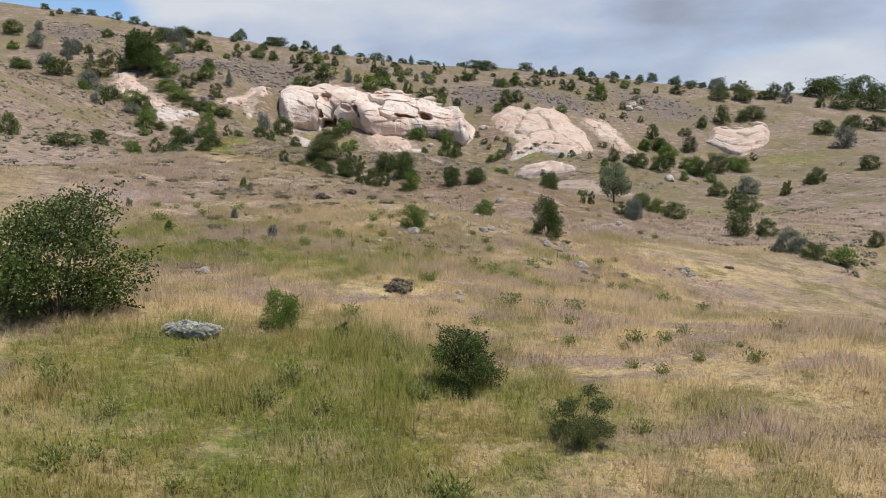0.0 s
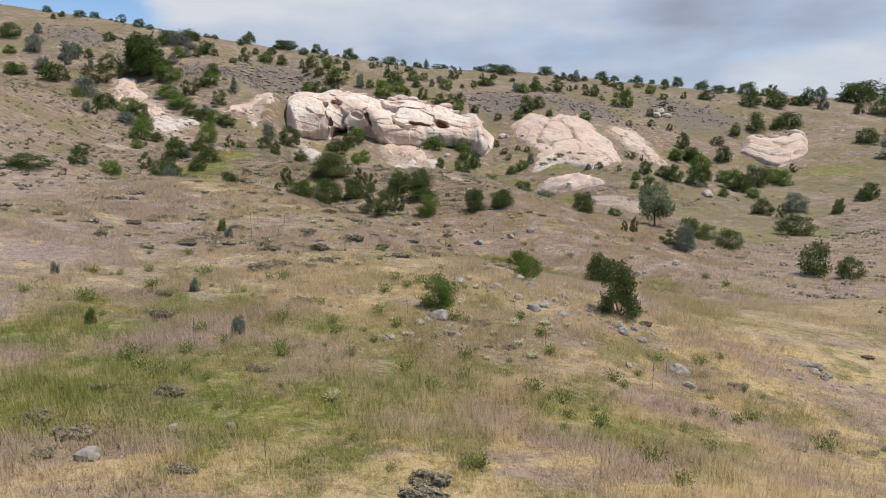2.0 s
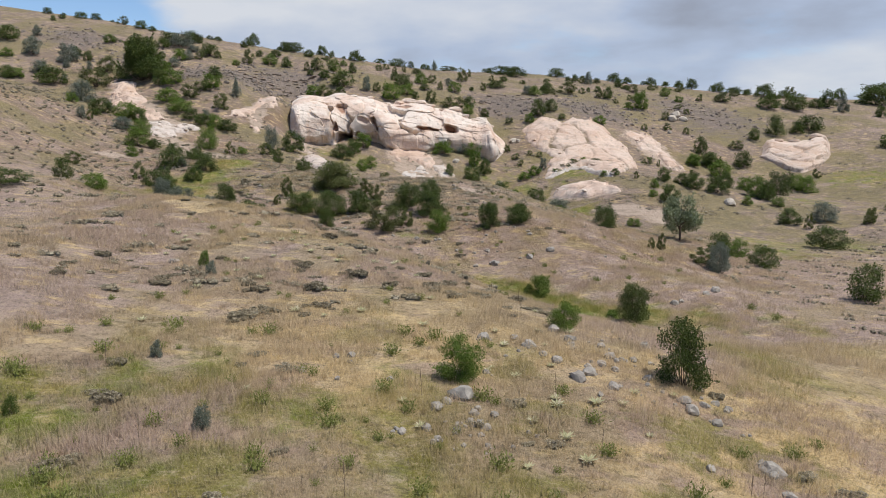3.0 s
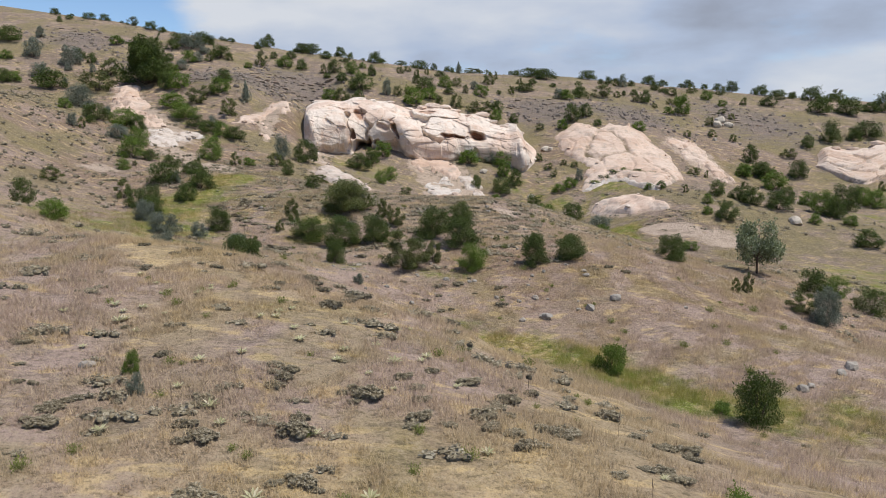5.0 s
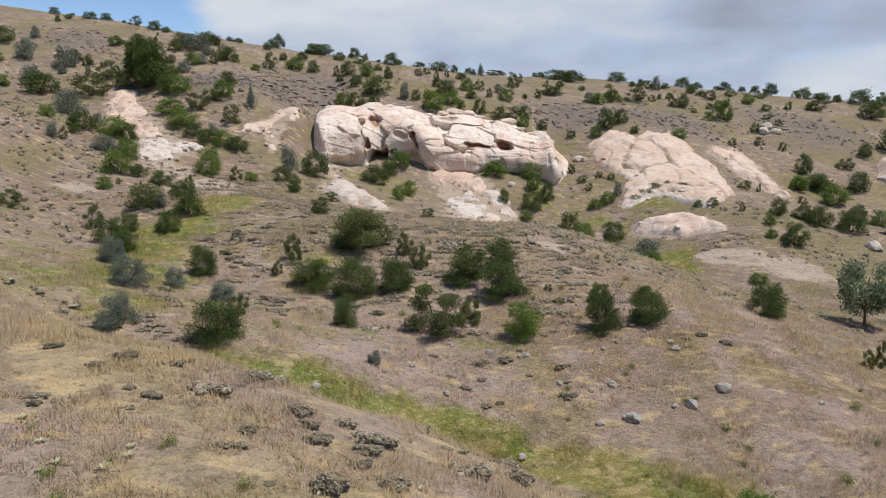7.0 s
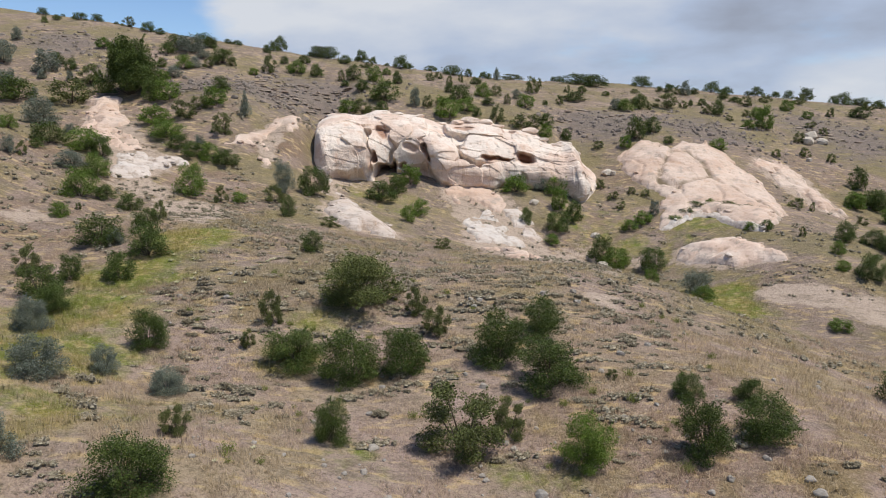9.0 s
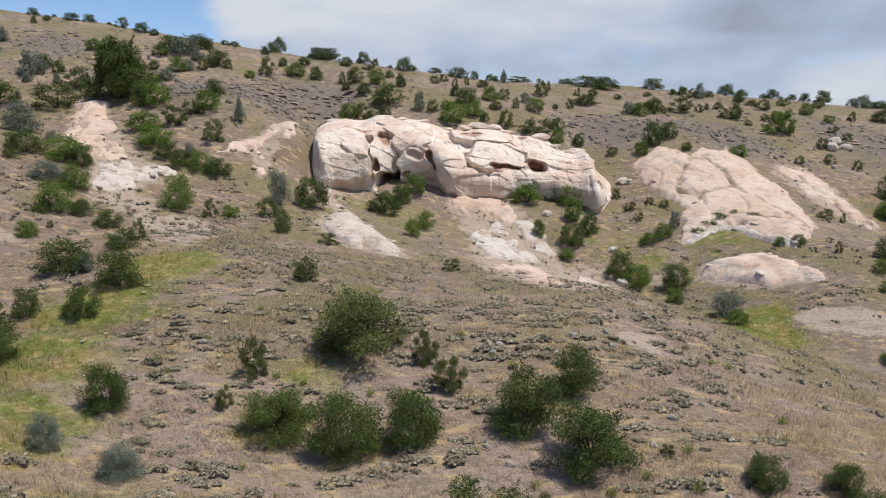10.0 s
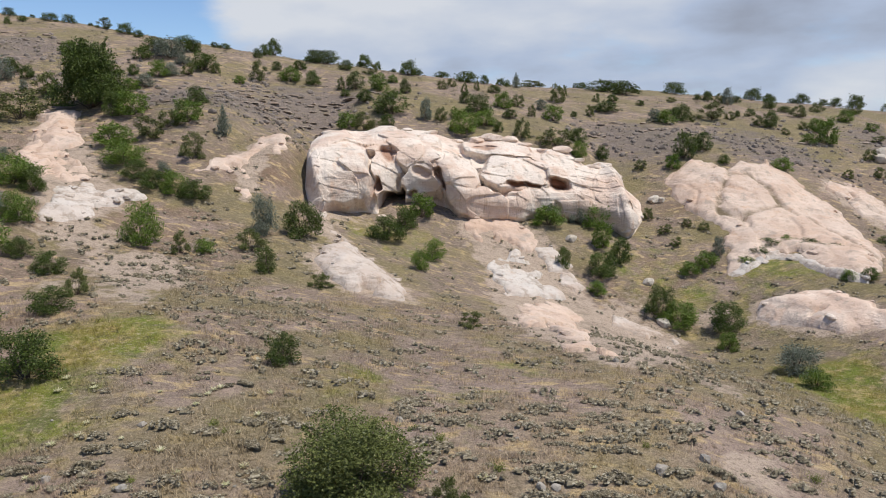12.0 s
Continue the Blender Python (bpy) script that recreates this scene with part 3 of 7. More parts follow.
WEST_MIDDLE = ((-49.5, 104.1), (-48.4, 109.9), (-45.2, 105.8), (-41.3, 103.3), (-41.7, 101.4), (-43.1, 99.6), (-44.8, 99.8), (-47.3, 102.1))
WEST_LOW = ((-42.0, 98.1), (-41.0, 101.2), (-38.1, 100.7), (-35.7, 101.0), (-36.6, 98.9), (-37.8, 96.7), (-37.9, 93.9), (-39.0, 91.4), (-40.8, 94.0))
APRON_SIDE = ((2.3, 113.0), (4.0, 113.7), (5.3, 111.4), (6.5, 108.2), (7.3, 103.7), (9.7, 103.0), (12.2, 101.9), (14.3, 99.9), (13.3, 97.7), (10.8, 99.0), (7.9, 99.7), (6.1, 102.5), (4.9, 107.6))
DOME_JOINTS = (((30.2, 134.0), (29.1, 129.7), (26.6, 125.7), (25.3, 122.3)), ((29.1, 129.7), (31.7, 130.6), (33.2, 126.7), (33.1, 123.1), (34.9, 119.4), (37.0, 115.8), (36.7, 107.8)), ((25.3, 122.3), (27.3, 120.2), (29.5, 121.4), (33.1, 123.1)))


def depth_inside(outline, x, y):
    """Distance from an outline, above zero inside it."""
    ring = np.array(outline, float)
    x, y = np.asarray(x, float), np.asarray(y, float)
    far, odd = np.full(x.shape, 99.0), np.zeros(x.shape, bool)
    for (ax, ay), (bx, by) in zip(ring, np.roll(ring, -1, axis=0)):
        ex, ey = bx - ax, by - ay
        t = np.clip(((x - ax) * ex + (y - ay) * ey) / max(ex * ex + ey * ey, 1e-6), 0, 1)
        far = np.minimum(far, np.hypot(x - ax - t * ex, y - ay - t * ey))
        if ay != by:
            odd = odd ^ (((ay > y) != (by > y)) & (x < ex * (y - ay) / (by - ay) + ax))
    return np.where(odd, far, -far)


WORN = (HUMP, TONGUE, TRAIL, APRON_TOP, APRON_MIDDLE, APRON_LOW, APRON_SIDE, APRON_WHOLE, STRIP, SHELF, HILL_PATCH, WEST_SLOPE, WEST_WHOLE)


# ---- helpers for meshes ----
def steps(inner0, inner1, step, outer0, outer1):
    """Coordinates that are close together from inner0 to inner1 and spread out beyond."""
    mid = list(np.arange(inner0, inner1 + step / 2, step))
    s, v = step, inner1
    while v < outer1:
        s *= 1.09
        v += s
        mid.append(v)
    s, v = step, inner0
    while v > outer0:
        s *= 1.09
        v -= s
        mid.insert(0, v)
    return np.array(mid)


def grid_mesh(name, co, material, smooth_faces=True):
    """A mesh from a grid of places, rows by columns."""
    n, m = co.shape[:2]
    i, j = np.meshgrid(np.arange(n - 1), np.arange(m - 1), indexing="ij")
    a = (i * m + j).ravel()
    faces = np.stack([a, a + m, a + m + 1, a + 1], -1)
    return poly_mesh(name, co.reshape(-1, 3), faces, material, smooth_faces)


def poly_mesh(name, co, faces, material, smooth_faces=False):
    """A mesh from arrays of places and of faces that all have as many corners."""
    co, faces = np.asarray(co, np.float32), np.asarray(faces, np.int32)
    me = bpy.data.meshes.new(name)
    k = faces.shape[1]
    me.vertices.add(len(co))
    me.vertices.foreach_set("co", co.ravel())
    me.loops.add(faces.size)
    me.loops.foreach_set("vertex_index", faces.ravel())
    me.polygons.add(len(faces))
    me.polygons.foreach_set("loop_start", np.arange(len(faces), dtype=np.int32) * k)
    me.polygons.foreach_set("use_smooth", np.full(len(faces), smooth_faces))
    me.materials.append(material)
    me.update(calc_edges=True)
    return me


def part(name, me, parent, label=""):
    """One mesh as a part of a thing."""
    ob = new(name, me)
    ob.parent = parent
    return tagged(ob, label)


def stone_mesh(name, seed, material, squash=0.62):
    bm = bmesh.new()
    bmesh.ops.create_icosphere(bm, subdivisions=2, radius=0.5)
    for v in bm.verts:
        p = v.co * 2.2 + Vector((seed * 3.7, seed * 1.3, 0))
        v.co *= 1 + 0.45 * noise.noise(p) + 0.18 * noise.noise(p * 2.7)
        v.co.z *= squash
    for k in range(4):
        n = Vector((math.cos(seed + k * 1.9), math.sin(seed * 2 + k * 1.9), 0.3 + 0.3 * math.sin(k + seed))).normalized()
        for v in bm.verts:
            over = v.co.dot(n) - 0.33
            if over > 0:
                v.co -= n * over * 0.85
    me = bpy.data.meshes.new(name)
    bm.to_mesh(me)
    bm.free()
    me.materials.append(material)
    return me


# ---- the ground ----
# damp hollows: x, y, reach, lushness
GULLY = ((-12, 38.6, 1.5, 0.7), (-10, 38.6, 1.4, 0.9), (-8, 38.6, 1.4, 0.9), (-6, 38.4, 1.4, 1), (-4, 38.2, 1.5, 1), (-2, 37.6, 1.5, 1), (0.2, 36.8, 1.5, 1), (2.4, 35.8, 1.5, 1), (4.5, 34.8, 1.6, 1), (6.8, 33, 1.7, 1), (8.5, 30.5, 1.8, 1), (10.5, 28.5, 2, 0.9),
    (13, 27, 2.2, 0.8), (16, 26, 2.4, 0.6), (20, 25.5, 2.4, 0.5), (12.5, 12.8, 2.5, 0.5))
SIDE_GULLIES = ((-24, 47, 4, 0.6), (-19, 45, 3, 0.6), (-28, 53, 5, 0.5), (-15.5, 47, 3, 0.5),
    (14.2, 112.6, 5, 0.5), (19.0, 102.7, 4, 0.5), (25.5, 109.4, 3, 0.7), (29.2, 107.4, 3, 0.6), (-12.0, 107.7, 5, 0.5), (-17.0, 109.3, 3, 0.6), (-14.9, 97.2, 3, 0.4), (-30.3, 88.6, 4, 0.4), (-43.2, 106.6, 5, 0.5), (8.1, 128.4, 4, 0.4), (14.2, 102.3, 4, 0.5), (-22.2, 69.6, 3, 0.9),
    (-23.6, 63.1, 3.5, 0.8), (-23.5, 56.9, 4, 0.7), (-22.1, 51.5, 4, 0.7), (22.9, 88.3, 3.5, 1), (22.7, 103.2, 3, 0.7), (17.6, 106.8, 3, 0.6), (21.5, 82.9, 3, 0.9), (41.5, 68.5, 6, 0.55), (62.0, 96.9, 6, 0.5), (81.9, 112.9, 7, 0.6), (49.5, 67.6, 6, 0.5), (40.0, 60.0, 5, 0.5))
MEADOW = ((-3.8, -11.4, 2.4, 0.9), (-0.9, -10.3, 2, 0.9), (1.0, -13.3, 2.6, 0.9), (-1.9, -15.2, 2.6, 1), (3.0, -13.3, 2, 0.8), (-9.0, 5.0, 3, 0.6), (-6.1, 6.1, 3, 0.6), (-1.0, 5.3, 2.6, 0.55), (-5.9, -0.2, 3, 0.75), (-0.9, -1.5, 2.4, 0.7), (1.0, 1.4, 2.5, 0.65), (4.9, 0.6, 2, 0.6),
    (-10.2, 57.7, 2, 0.6), (-10.0, 68.0, 3, 0.4), (-1.9, 74.9, 4, 0.45), (-5.9, 66.6, 3, 0.4), (-11.5, 53.5, 1.5, 0.8), (-6.9, 45.5, 1.5, 0.5), (-0.1, 45.0, 2, 0.4))
BARE = ((27.6, 85.8, 2.2, 1), (30.2, 85.0, 2.5, 1), (34.1, 82.1, 3, 0.9), (-26.2, 82.4, 2.2, 1), (-29.4, 86.8, 3, 1), (-35.8, 90.7, 2.6, 0.9), (7.4, 71.5, 1.3, 0.7), (5.8, 62.6, 1.5, 0.7), (2.0, 57.1, 1.4, 0.5), (-38.0, 74.9, 2, 0.8), (18.9, 103.3, 1.6, 0.9), (-19.0, 112.1, 2.5, 0.7),
    (-19.8, 105.1, 1.6, 0.8), (11.2, 105.1, 3, 0.6), (-30.6, 79.4, 2, 0.6), (8.7, 102.4, 1.8, 0.9), (12.3, 101.2, 1.6, 0.8), (3.5, 101.5, 2, 0.9), (1.9, 99.4, 1.5, 0.6))
STONY = ((-35.5, 129.7, 8, 0.8), (-29.6, 141.5, 8, 0.9), (-76.5, 146.7, 9, 0.8), (21.5, 145.1, 9, 0.9), (38.8, 145.1, 10, 0.8), (68.5, 153.0, 14, 0.8), (-44.3, 128.4, 7, 0.7), (-59.5, 137.6, 9, 0.6), (1.8, 43.3, 3, 0.35), (-4.0, 50.5, 4, 0.3), (5.4, 6.8, 2.5, 0.35))


# reddish earth under thin grass
RUSSET = ((-36, 72, 10, 0.7), (-46, 95, 13, 0.8), (-32, 96, 7, 0.7), (-30, 62, 7, 0.5), (-27, 112, 5, 0.9),
    (29.3, 119.9, 5, 1), (33.3, 114.7, 5, 1), (25.8, 124.7, 5, 1), (5.7, 42.8, 4, 0.8), (9.9, 43.9, 4, 0.9), (14.9, 43.8, 5, 1), (22.0, 47.3, 6, 0.8), (2.8, 48.1, 4, 0.7), (9.3, 48.7, 5, 0.6), (-26.1, 109.0, 4, 0.9), (-23.3, 101.6, 4, 0.6), (-58.4, 124.3, 9, 0.8),
    (28.2, 113.9, 6, 0.6), (14.4, 109.6, 5, 0.7), (54.6, 127.6, 9, 0.7), (23.6, 59.2, 7, 0.6))


# bleached grass along the lip of the first spur
SPUR_LIP = ((-20, 35, 4, 1), (-15, 32, 4, 1), (-10, 30, 4, 1), (-6, 29, 4, 1), (-2, 28, 3.5, 1), (1, 26, 3, 0.9), (4, 23, 3, 0.8), (7, 19, 3, 0.6))


def spots(table, x, y):
    total = np.zeros_like(np.asarray(x, float))
    for cx, cy, reach, much in table:
        total = np.maximum(total, much * np.exp(-((x - cx) ** 2 + (y - cy) ** 2) / (2 * reach * reach)))
    return total


def zones(x, y):
    """Lushness, bareness, stoniness and strawiness of the ground, one row a place."""
    lush = np.maximum(np.maximum(spots(GULLY, x, y), spots(SIDE_GULLIES, x, y)), spots(MEADOW, x, y))
    straw = (1 - smooth(-1, 18, y - 0.6 * np.clip(x - 6, 0, 9) + 4 * ripple(x, y, 7, 33) + 2 * ripple(x, y, 2.5, 34)) - smooth(44, 84, y + 8 * ripple(x, y, 14, 35))) * np.ones_like(lush)
    straw = straw + 0.55 * spots(SPUR_LIP, x, y) * (0.8 + 0.5 * ripple(x, y, 3, 36))
    bare = spots(BARE, x, y)
    for outline in WORN:
        ring = np.array(outline)
        mask = (x > ring[:, 0].min() - 6) & (x < ring[:, 0].max() + 6) & (y > ring[:, 1].min() - 6) & (y < ring[:, 1].max() + 6)
        if np.any(mask):
            bare = np.maximum(bare, (0.55 if outline is WEST_SLOPE else 0.74) * smooth(-2.8, 1.2, np.where(mask, depth_inside(outline, x, y), -9)))
    lush = lush * (1 - 0.8 * bare)
    return np.stack([lush, bare, spots(STONY, x, y), straw], -1)


def add_zones(me, x, y):
    layer = me.attributes.new("zone", "FLOAT_COLOR", "POINT")
    layer.data.foreach_set("color", zones(x, y).astype(np.float32).ravel())
    layer = me.attributes.new("russet", "FLOAT", "POINT")
    layer.data.foreach_set("value", spots(RUSSET, x, y).astype(np.float32))


def build_ground():
    xs, ys = steps(-42, 55, 0.52, -1600, 1600), steps(-24, 108, 0.52, -900, 1800)
    gx, gy = np.meshgrid(xs, ys, indexing="ij")
    me = grid_mesh("ground", np.stack([gx, gy, ground_z(gx, gy)], -1), HILLSIDE)
    add_zones(me, gx.ravel(), gy.ravel())
    tagged(new("ground", me), "dry grassy hillside with green hollows and bare soil", "hillside", kind="structure")


build_ground()


# ---- pale rock outcrops ----
def curve(knots, n):
    """A smooth line through the knots."""
    k = np.array(knots, float)
    k = np.concatenate([2 * k[:1] - k[1:2], k, 2 * k[-1:] - k[-2:-1]])
    u = np.linspace(0, len(knots) - 1, n)
    i = np.minimum(u.astype(int), len(knots) - 2)
    t = (u - i)[:, None]
    a, b, c, d = k[i], k[i + 1], k[i + 2], k[i + 3]
    return 0.5 * (2 * b + (c - a) * t + (2 * a - 5 * b + 4 * c - d) * t * t + (3 * b - a - 3 * c + d) * t ** 3)


def cells(a, b, seed):
    """Distance to the nearest and the second nearest of scattered points, one in each unit square, a chance number of the nearest and the height of a tilted plane in its cell."""
    ia, ib = np.floor(a), np.floor(b)
    near, second, own = np.full(a.shape, 9.0), np.full(a.shape, 9.0), np.zeros(a.shape)
    tilt = np.zeros(a.shape)
    for da in (-1, 0, 1):
        for db in (-1, 0, 1):
            ca, cb = ia + da, ib + db
            d = np.hypot(ca + lattice(ca, cb, seed) - a, cb + lattice(ca, cb, seed + 7) - b)
            own = np.where(d < near, lattice(ca, cb, seed + 11), own)
            plane = (lattice(ca, cb, seed + 12) - 0.5) * (a - ca - 0.5) + (lattice(ca, cb, seed + 13) - 0.5) * (b - cb - 0.5)
            tilt = np.where(d < near, plane, tilt)
            second = np.minimum(second, np.maximum(near, d))
            near = np.minimum(near, d)
    return near, second, own, tilt


def add_stain(me, rust, earth_and_shade):
    """Rust-brown staining in hollows, and brown in the joints: gathered soil, or on the cliff painted crease shade."""
    for name, much in (("stain", rust), ("earth_and_shade", earth_and_shade)):
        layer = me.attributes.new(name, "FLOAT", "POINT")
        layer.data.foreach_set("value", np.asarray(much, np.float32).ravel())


def outcrop(foot, crest, material, label, rise=1.2, lobe=(12, 3.2, 0.7, 0.5), bed=0.18, hollows=(), columns=160, rows=60, seed=1, flush=0.0, rim=0.10, ends=0.10, steep=0.3, earthy=0.5, blocks=()):
    """Rounded rock lofted from its foot to its crest. lobe: width, height, swell and depth of creases.
    hollows: along, up (0 to 1), half width, half height, depth in metres, rust. flush: how far it follows the slope (0 to 1)."""
    low, high = curve(foot, columns), curve(crest, columns)
    v = np.concatenate([[-0.08], np.linspace(0, 1, rows), [1.05, 1.12]])
    uu, vv = np.meshgrid(np.linspace(0, 1, columns), v, indexing="ij")
    inner = np.clip(vv, 0, 1)
    back, lift = vv + inner ** (1 + steep) - inner, vv + inner ** (1 / (1 + 0.5 * steep)) - inner
    share = np.stack([0.5 * (back + vv), back, lift], -1)
    co = low[:, None] * (1 - share) + high[:, None] * share
    across = np.concatenate([[0], np.cumsum(np.linalg.norm(np.diff(low + high, axis=0), axis=1) / 2)])
    up = np.linalg.norm(high - low, axis=1)
    a, b = np.broadcast_to(across[:, None], uu.shape), vv * up.mean()
    arch = np.sqrt(np.clip(np.sin(np.pi * np.clip(0.05 + 0.84 * vv, 0, 1)), 0, 1))
    warp = 0.16 * ripple(a, b, 7.0, seed) + 0.05 * ripple(a, b, 2.0, seed + 1)
    # large slabs, each standing out a little more or less, with narrow joints
    near, second, own, tilt = cells(a / lobe[0] + warp, b / lobe[1] + 0.5 * warp + 0.02 * a, seed + 2)
    gap = second - near
    near3, second3, own3, tilt3 = cells(a / 2.6 + 2 * warp, b / 1.6 + warp, seed + 25)
    d = rise * arch + lobe[2] * (own - 0.5) * smooth(0.0, 0.07, gap) + 0.25 * lobe[2] * smooth(0, 0.25, gap)
    d = d - lobe[3] * np.exp(-(gap / 0.022) ** 2) * smooth(-0.5, 0.3, ripple(a, b, 6, seed + 18))
    near2, second2, own2, tilt2 = cells(a / (0.5 * lobe[0]) + 1.3 * warp, b / (0.3 * lobe[1]) - warp, seed + 15)
    some = smooth(-0.05, 0.5, ripple(a, b, 8, seed + 16))
    d = d + some * (0.25 * lobe[2] * (own2 - 0.5) * smooth(0, 0.12, second2 - near2) - 0.35 * lobe[3] * np.exp(-((second2 - near2) / 0.03) ** 2))
    d = d + 1.1 * lobe[2] * tilt + 0.55 * lobe[2] * tilt2 + 0.16 * tilt3 * lobe[2] * smooth(-0.2, 0.5, ripple(a, b, 5, seed + 26))
    d = d + 0.10 * lobe[2] * ripple(a, b, 4.5, seed + 3) + 0.05 * lobe[2] * ripple(a, b, 2.2, seed + 4)
    ledge = ripple(0.05 * a + 0.2 * ripple(a, b, 6, seed + 5), co[..., 2] + 0.25 * ripple(a, b, 5, seed + 12), 0.62, seed + 6)
    worn = 0.35 + 0.65 * smooth(-0.3, 0.4, ripple(a, b, 7, seed + 19))
    strata = 0.45 * smooth(0.25, 0.45, ledge) + np.exp(-((ledge - 0.1) / 0.10) ** 2)
    d = d - 0.7 * bed * worn * strata + 0.03 * ripple(a, b, 0.7, seed + 8) + 0.02 * ripple(a, b, 0.35, seed + 9)
    d = d * smooth(0, ends, np.minimum(uu, 1 - uu))
    co = co + d[..., None] * np.array((0, -0.62, 0.78))
    earth_and_shade = earthy * np.maximum(np.exp(-(gap / 0.05) ** 2), 0.8 * some * np.exp(-((second2 - near2) / 0.05) ** 2))
    rust = np.zeros(uu.shape)
    for hu, hv, wu, wv, depth, red in hollows:
        du, dv = (uu - hu) / wu, (vv - hv) / wv
        wob = 0.30 * ripple(a, b, 2.5, seed + 13) + 0.2 * ripple(a, b, 0.9, seed + 20)
        pit = 1 - smooth(0.75, 1.12, np.sqrt(du * du + dv * dv) + wob)
        rust = np.maximum(rust, red * pit)
        co = co + (depth * pit)[..., None] * np.array((0, 1.0, 0.10))
    # border that sinks into the soil, rounded at both ends
    soil = ground_z(co[..., 0], co[..., 1])
    side = np.clip(np.minimum(uu, 1 - uu) / ends + 0.25 * ripple(b, a, 6, seed + 10), 0, 1)
    side = smooth(0, 1, side) ** 0.8
    edge = np.clip(np.minimum(vv + 0.02, 1.06 - vv) / rim + 0.4 * ripple(a, b, 3.2, seed + 10) + 0.3 * ripple(a, b, 1.2, seed + 11), -0.3, 1)
    thick = co[..., 2] - soil
    skin = 0.10 + 0.16 * ripple(a, b, 2.2, seed + 14)
    thick = np.maximum(thick * (1 - flush) + flush * np.minimum(thick, 0.35 + 0.6 * skin), skin)
    full = smooth(-0.1, 0.8, edge) * side
    co[..., 2] = soil + thick * full - 0.45 * (1 - full) - 1.0 * ((vv < 0) | (vv > 1.1))
    root = tagged(new("rock_outcrop"), label, "rock outcrop", "rock outcrops")
    root.location = (float(co[..., 0].mean()), float(low[:, 1].mean()), float(low[:, 2].mean()))
    me = grid_mesh("rock_face", co - np.array(root.location), material)
    add_stain(me, rust, earth_and_shade)
    part("rock_face", me, root)
    # loose blocks: along, up, width
    for k, (bu, bv, wide) in enumerate(blocks):
        x, y, z = co[int(bu * (columns - 1)), int(1 + bv * (rows - 1))] - np.array(root.location)
        piece = part("block", stone_mesh("block", seed + 3 * k, material, 0.62), root)
        piece.matrix_basis = Matrix.Translation((x, y, z + 0.08 * wide)) @ Matrix.Rotation(0.3 * math.sin(seed + 2 * k), 4, "Z") @ Matrix.Diagonal((1.35 * wide, 0.8 * wide, 0.75 * wide, 1))
    return root


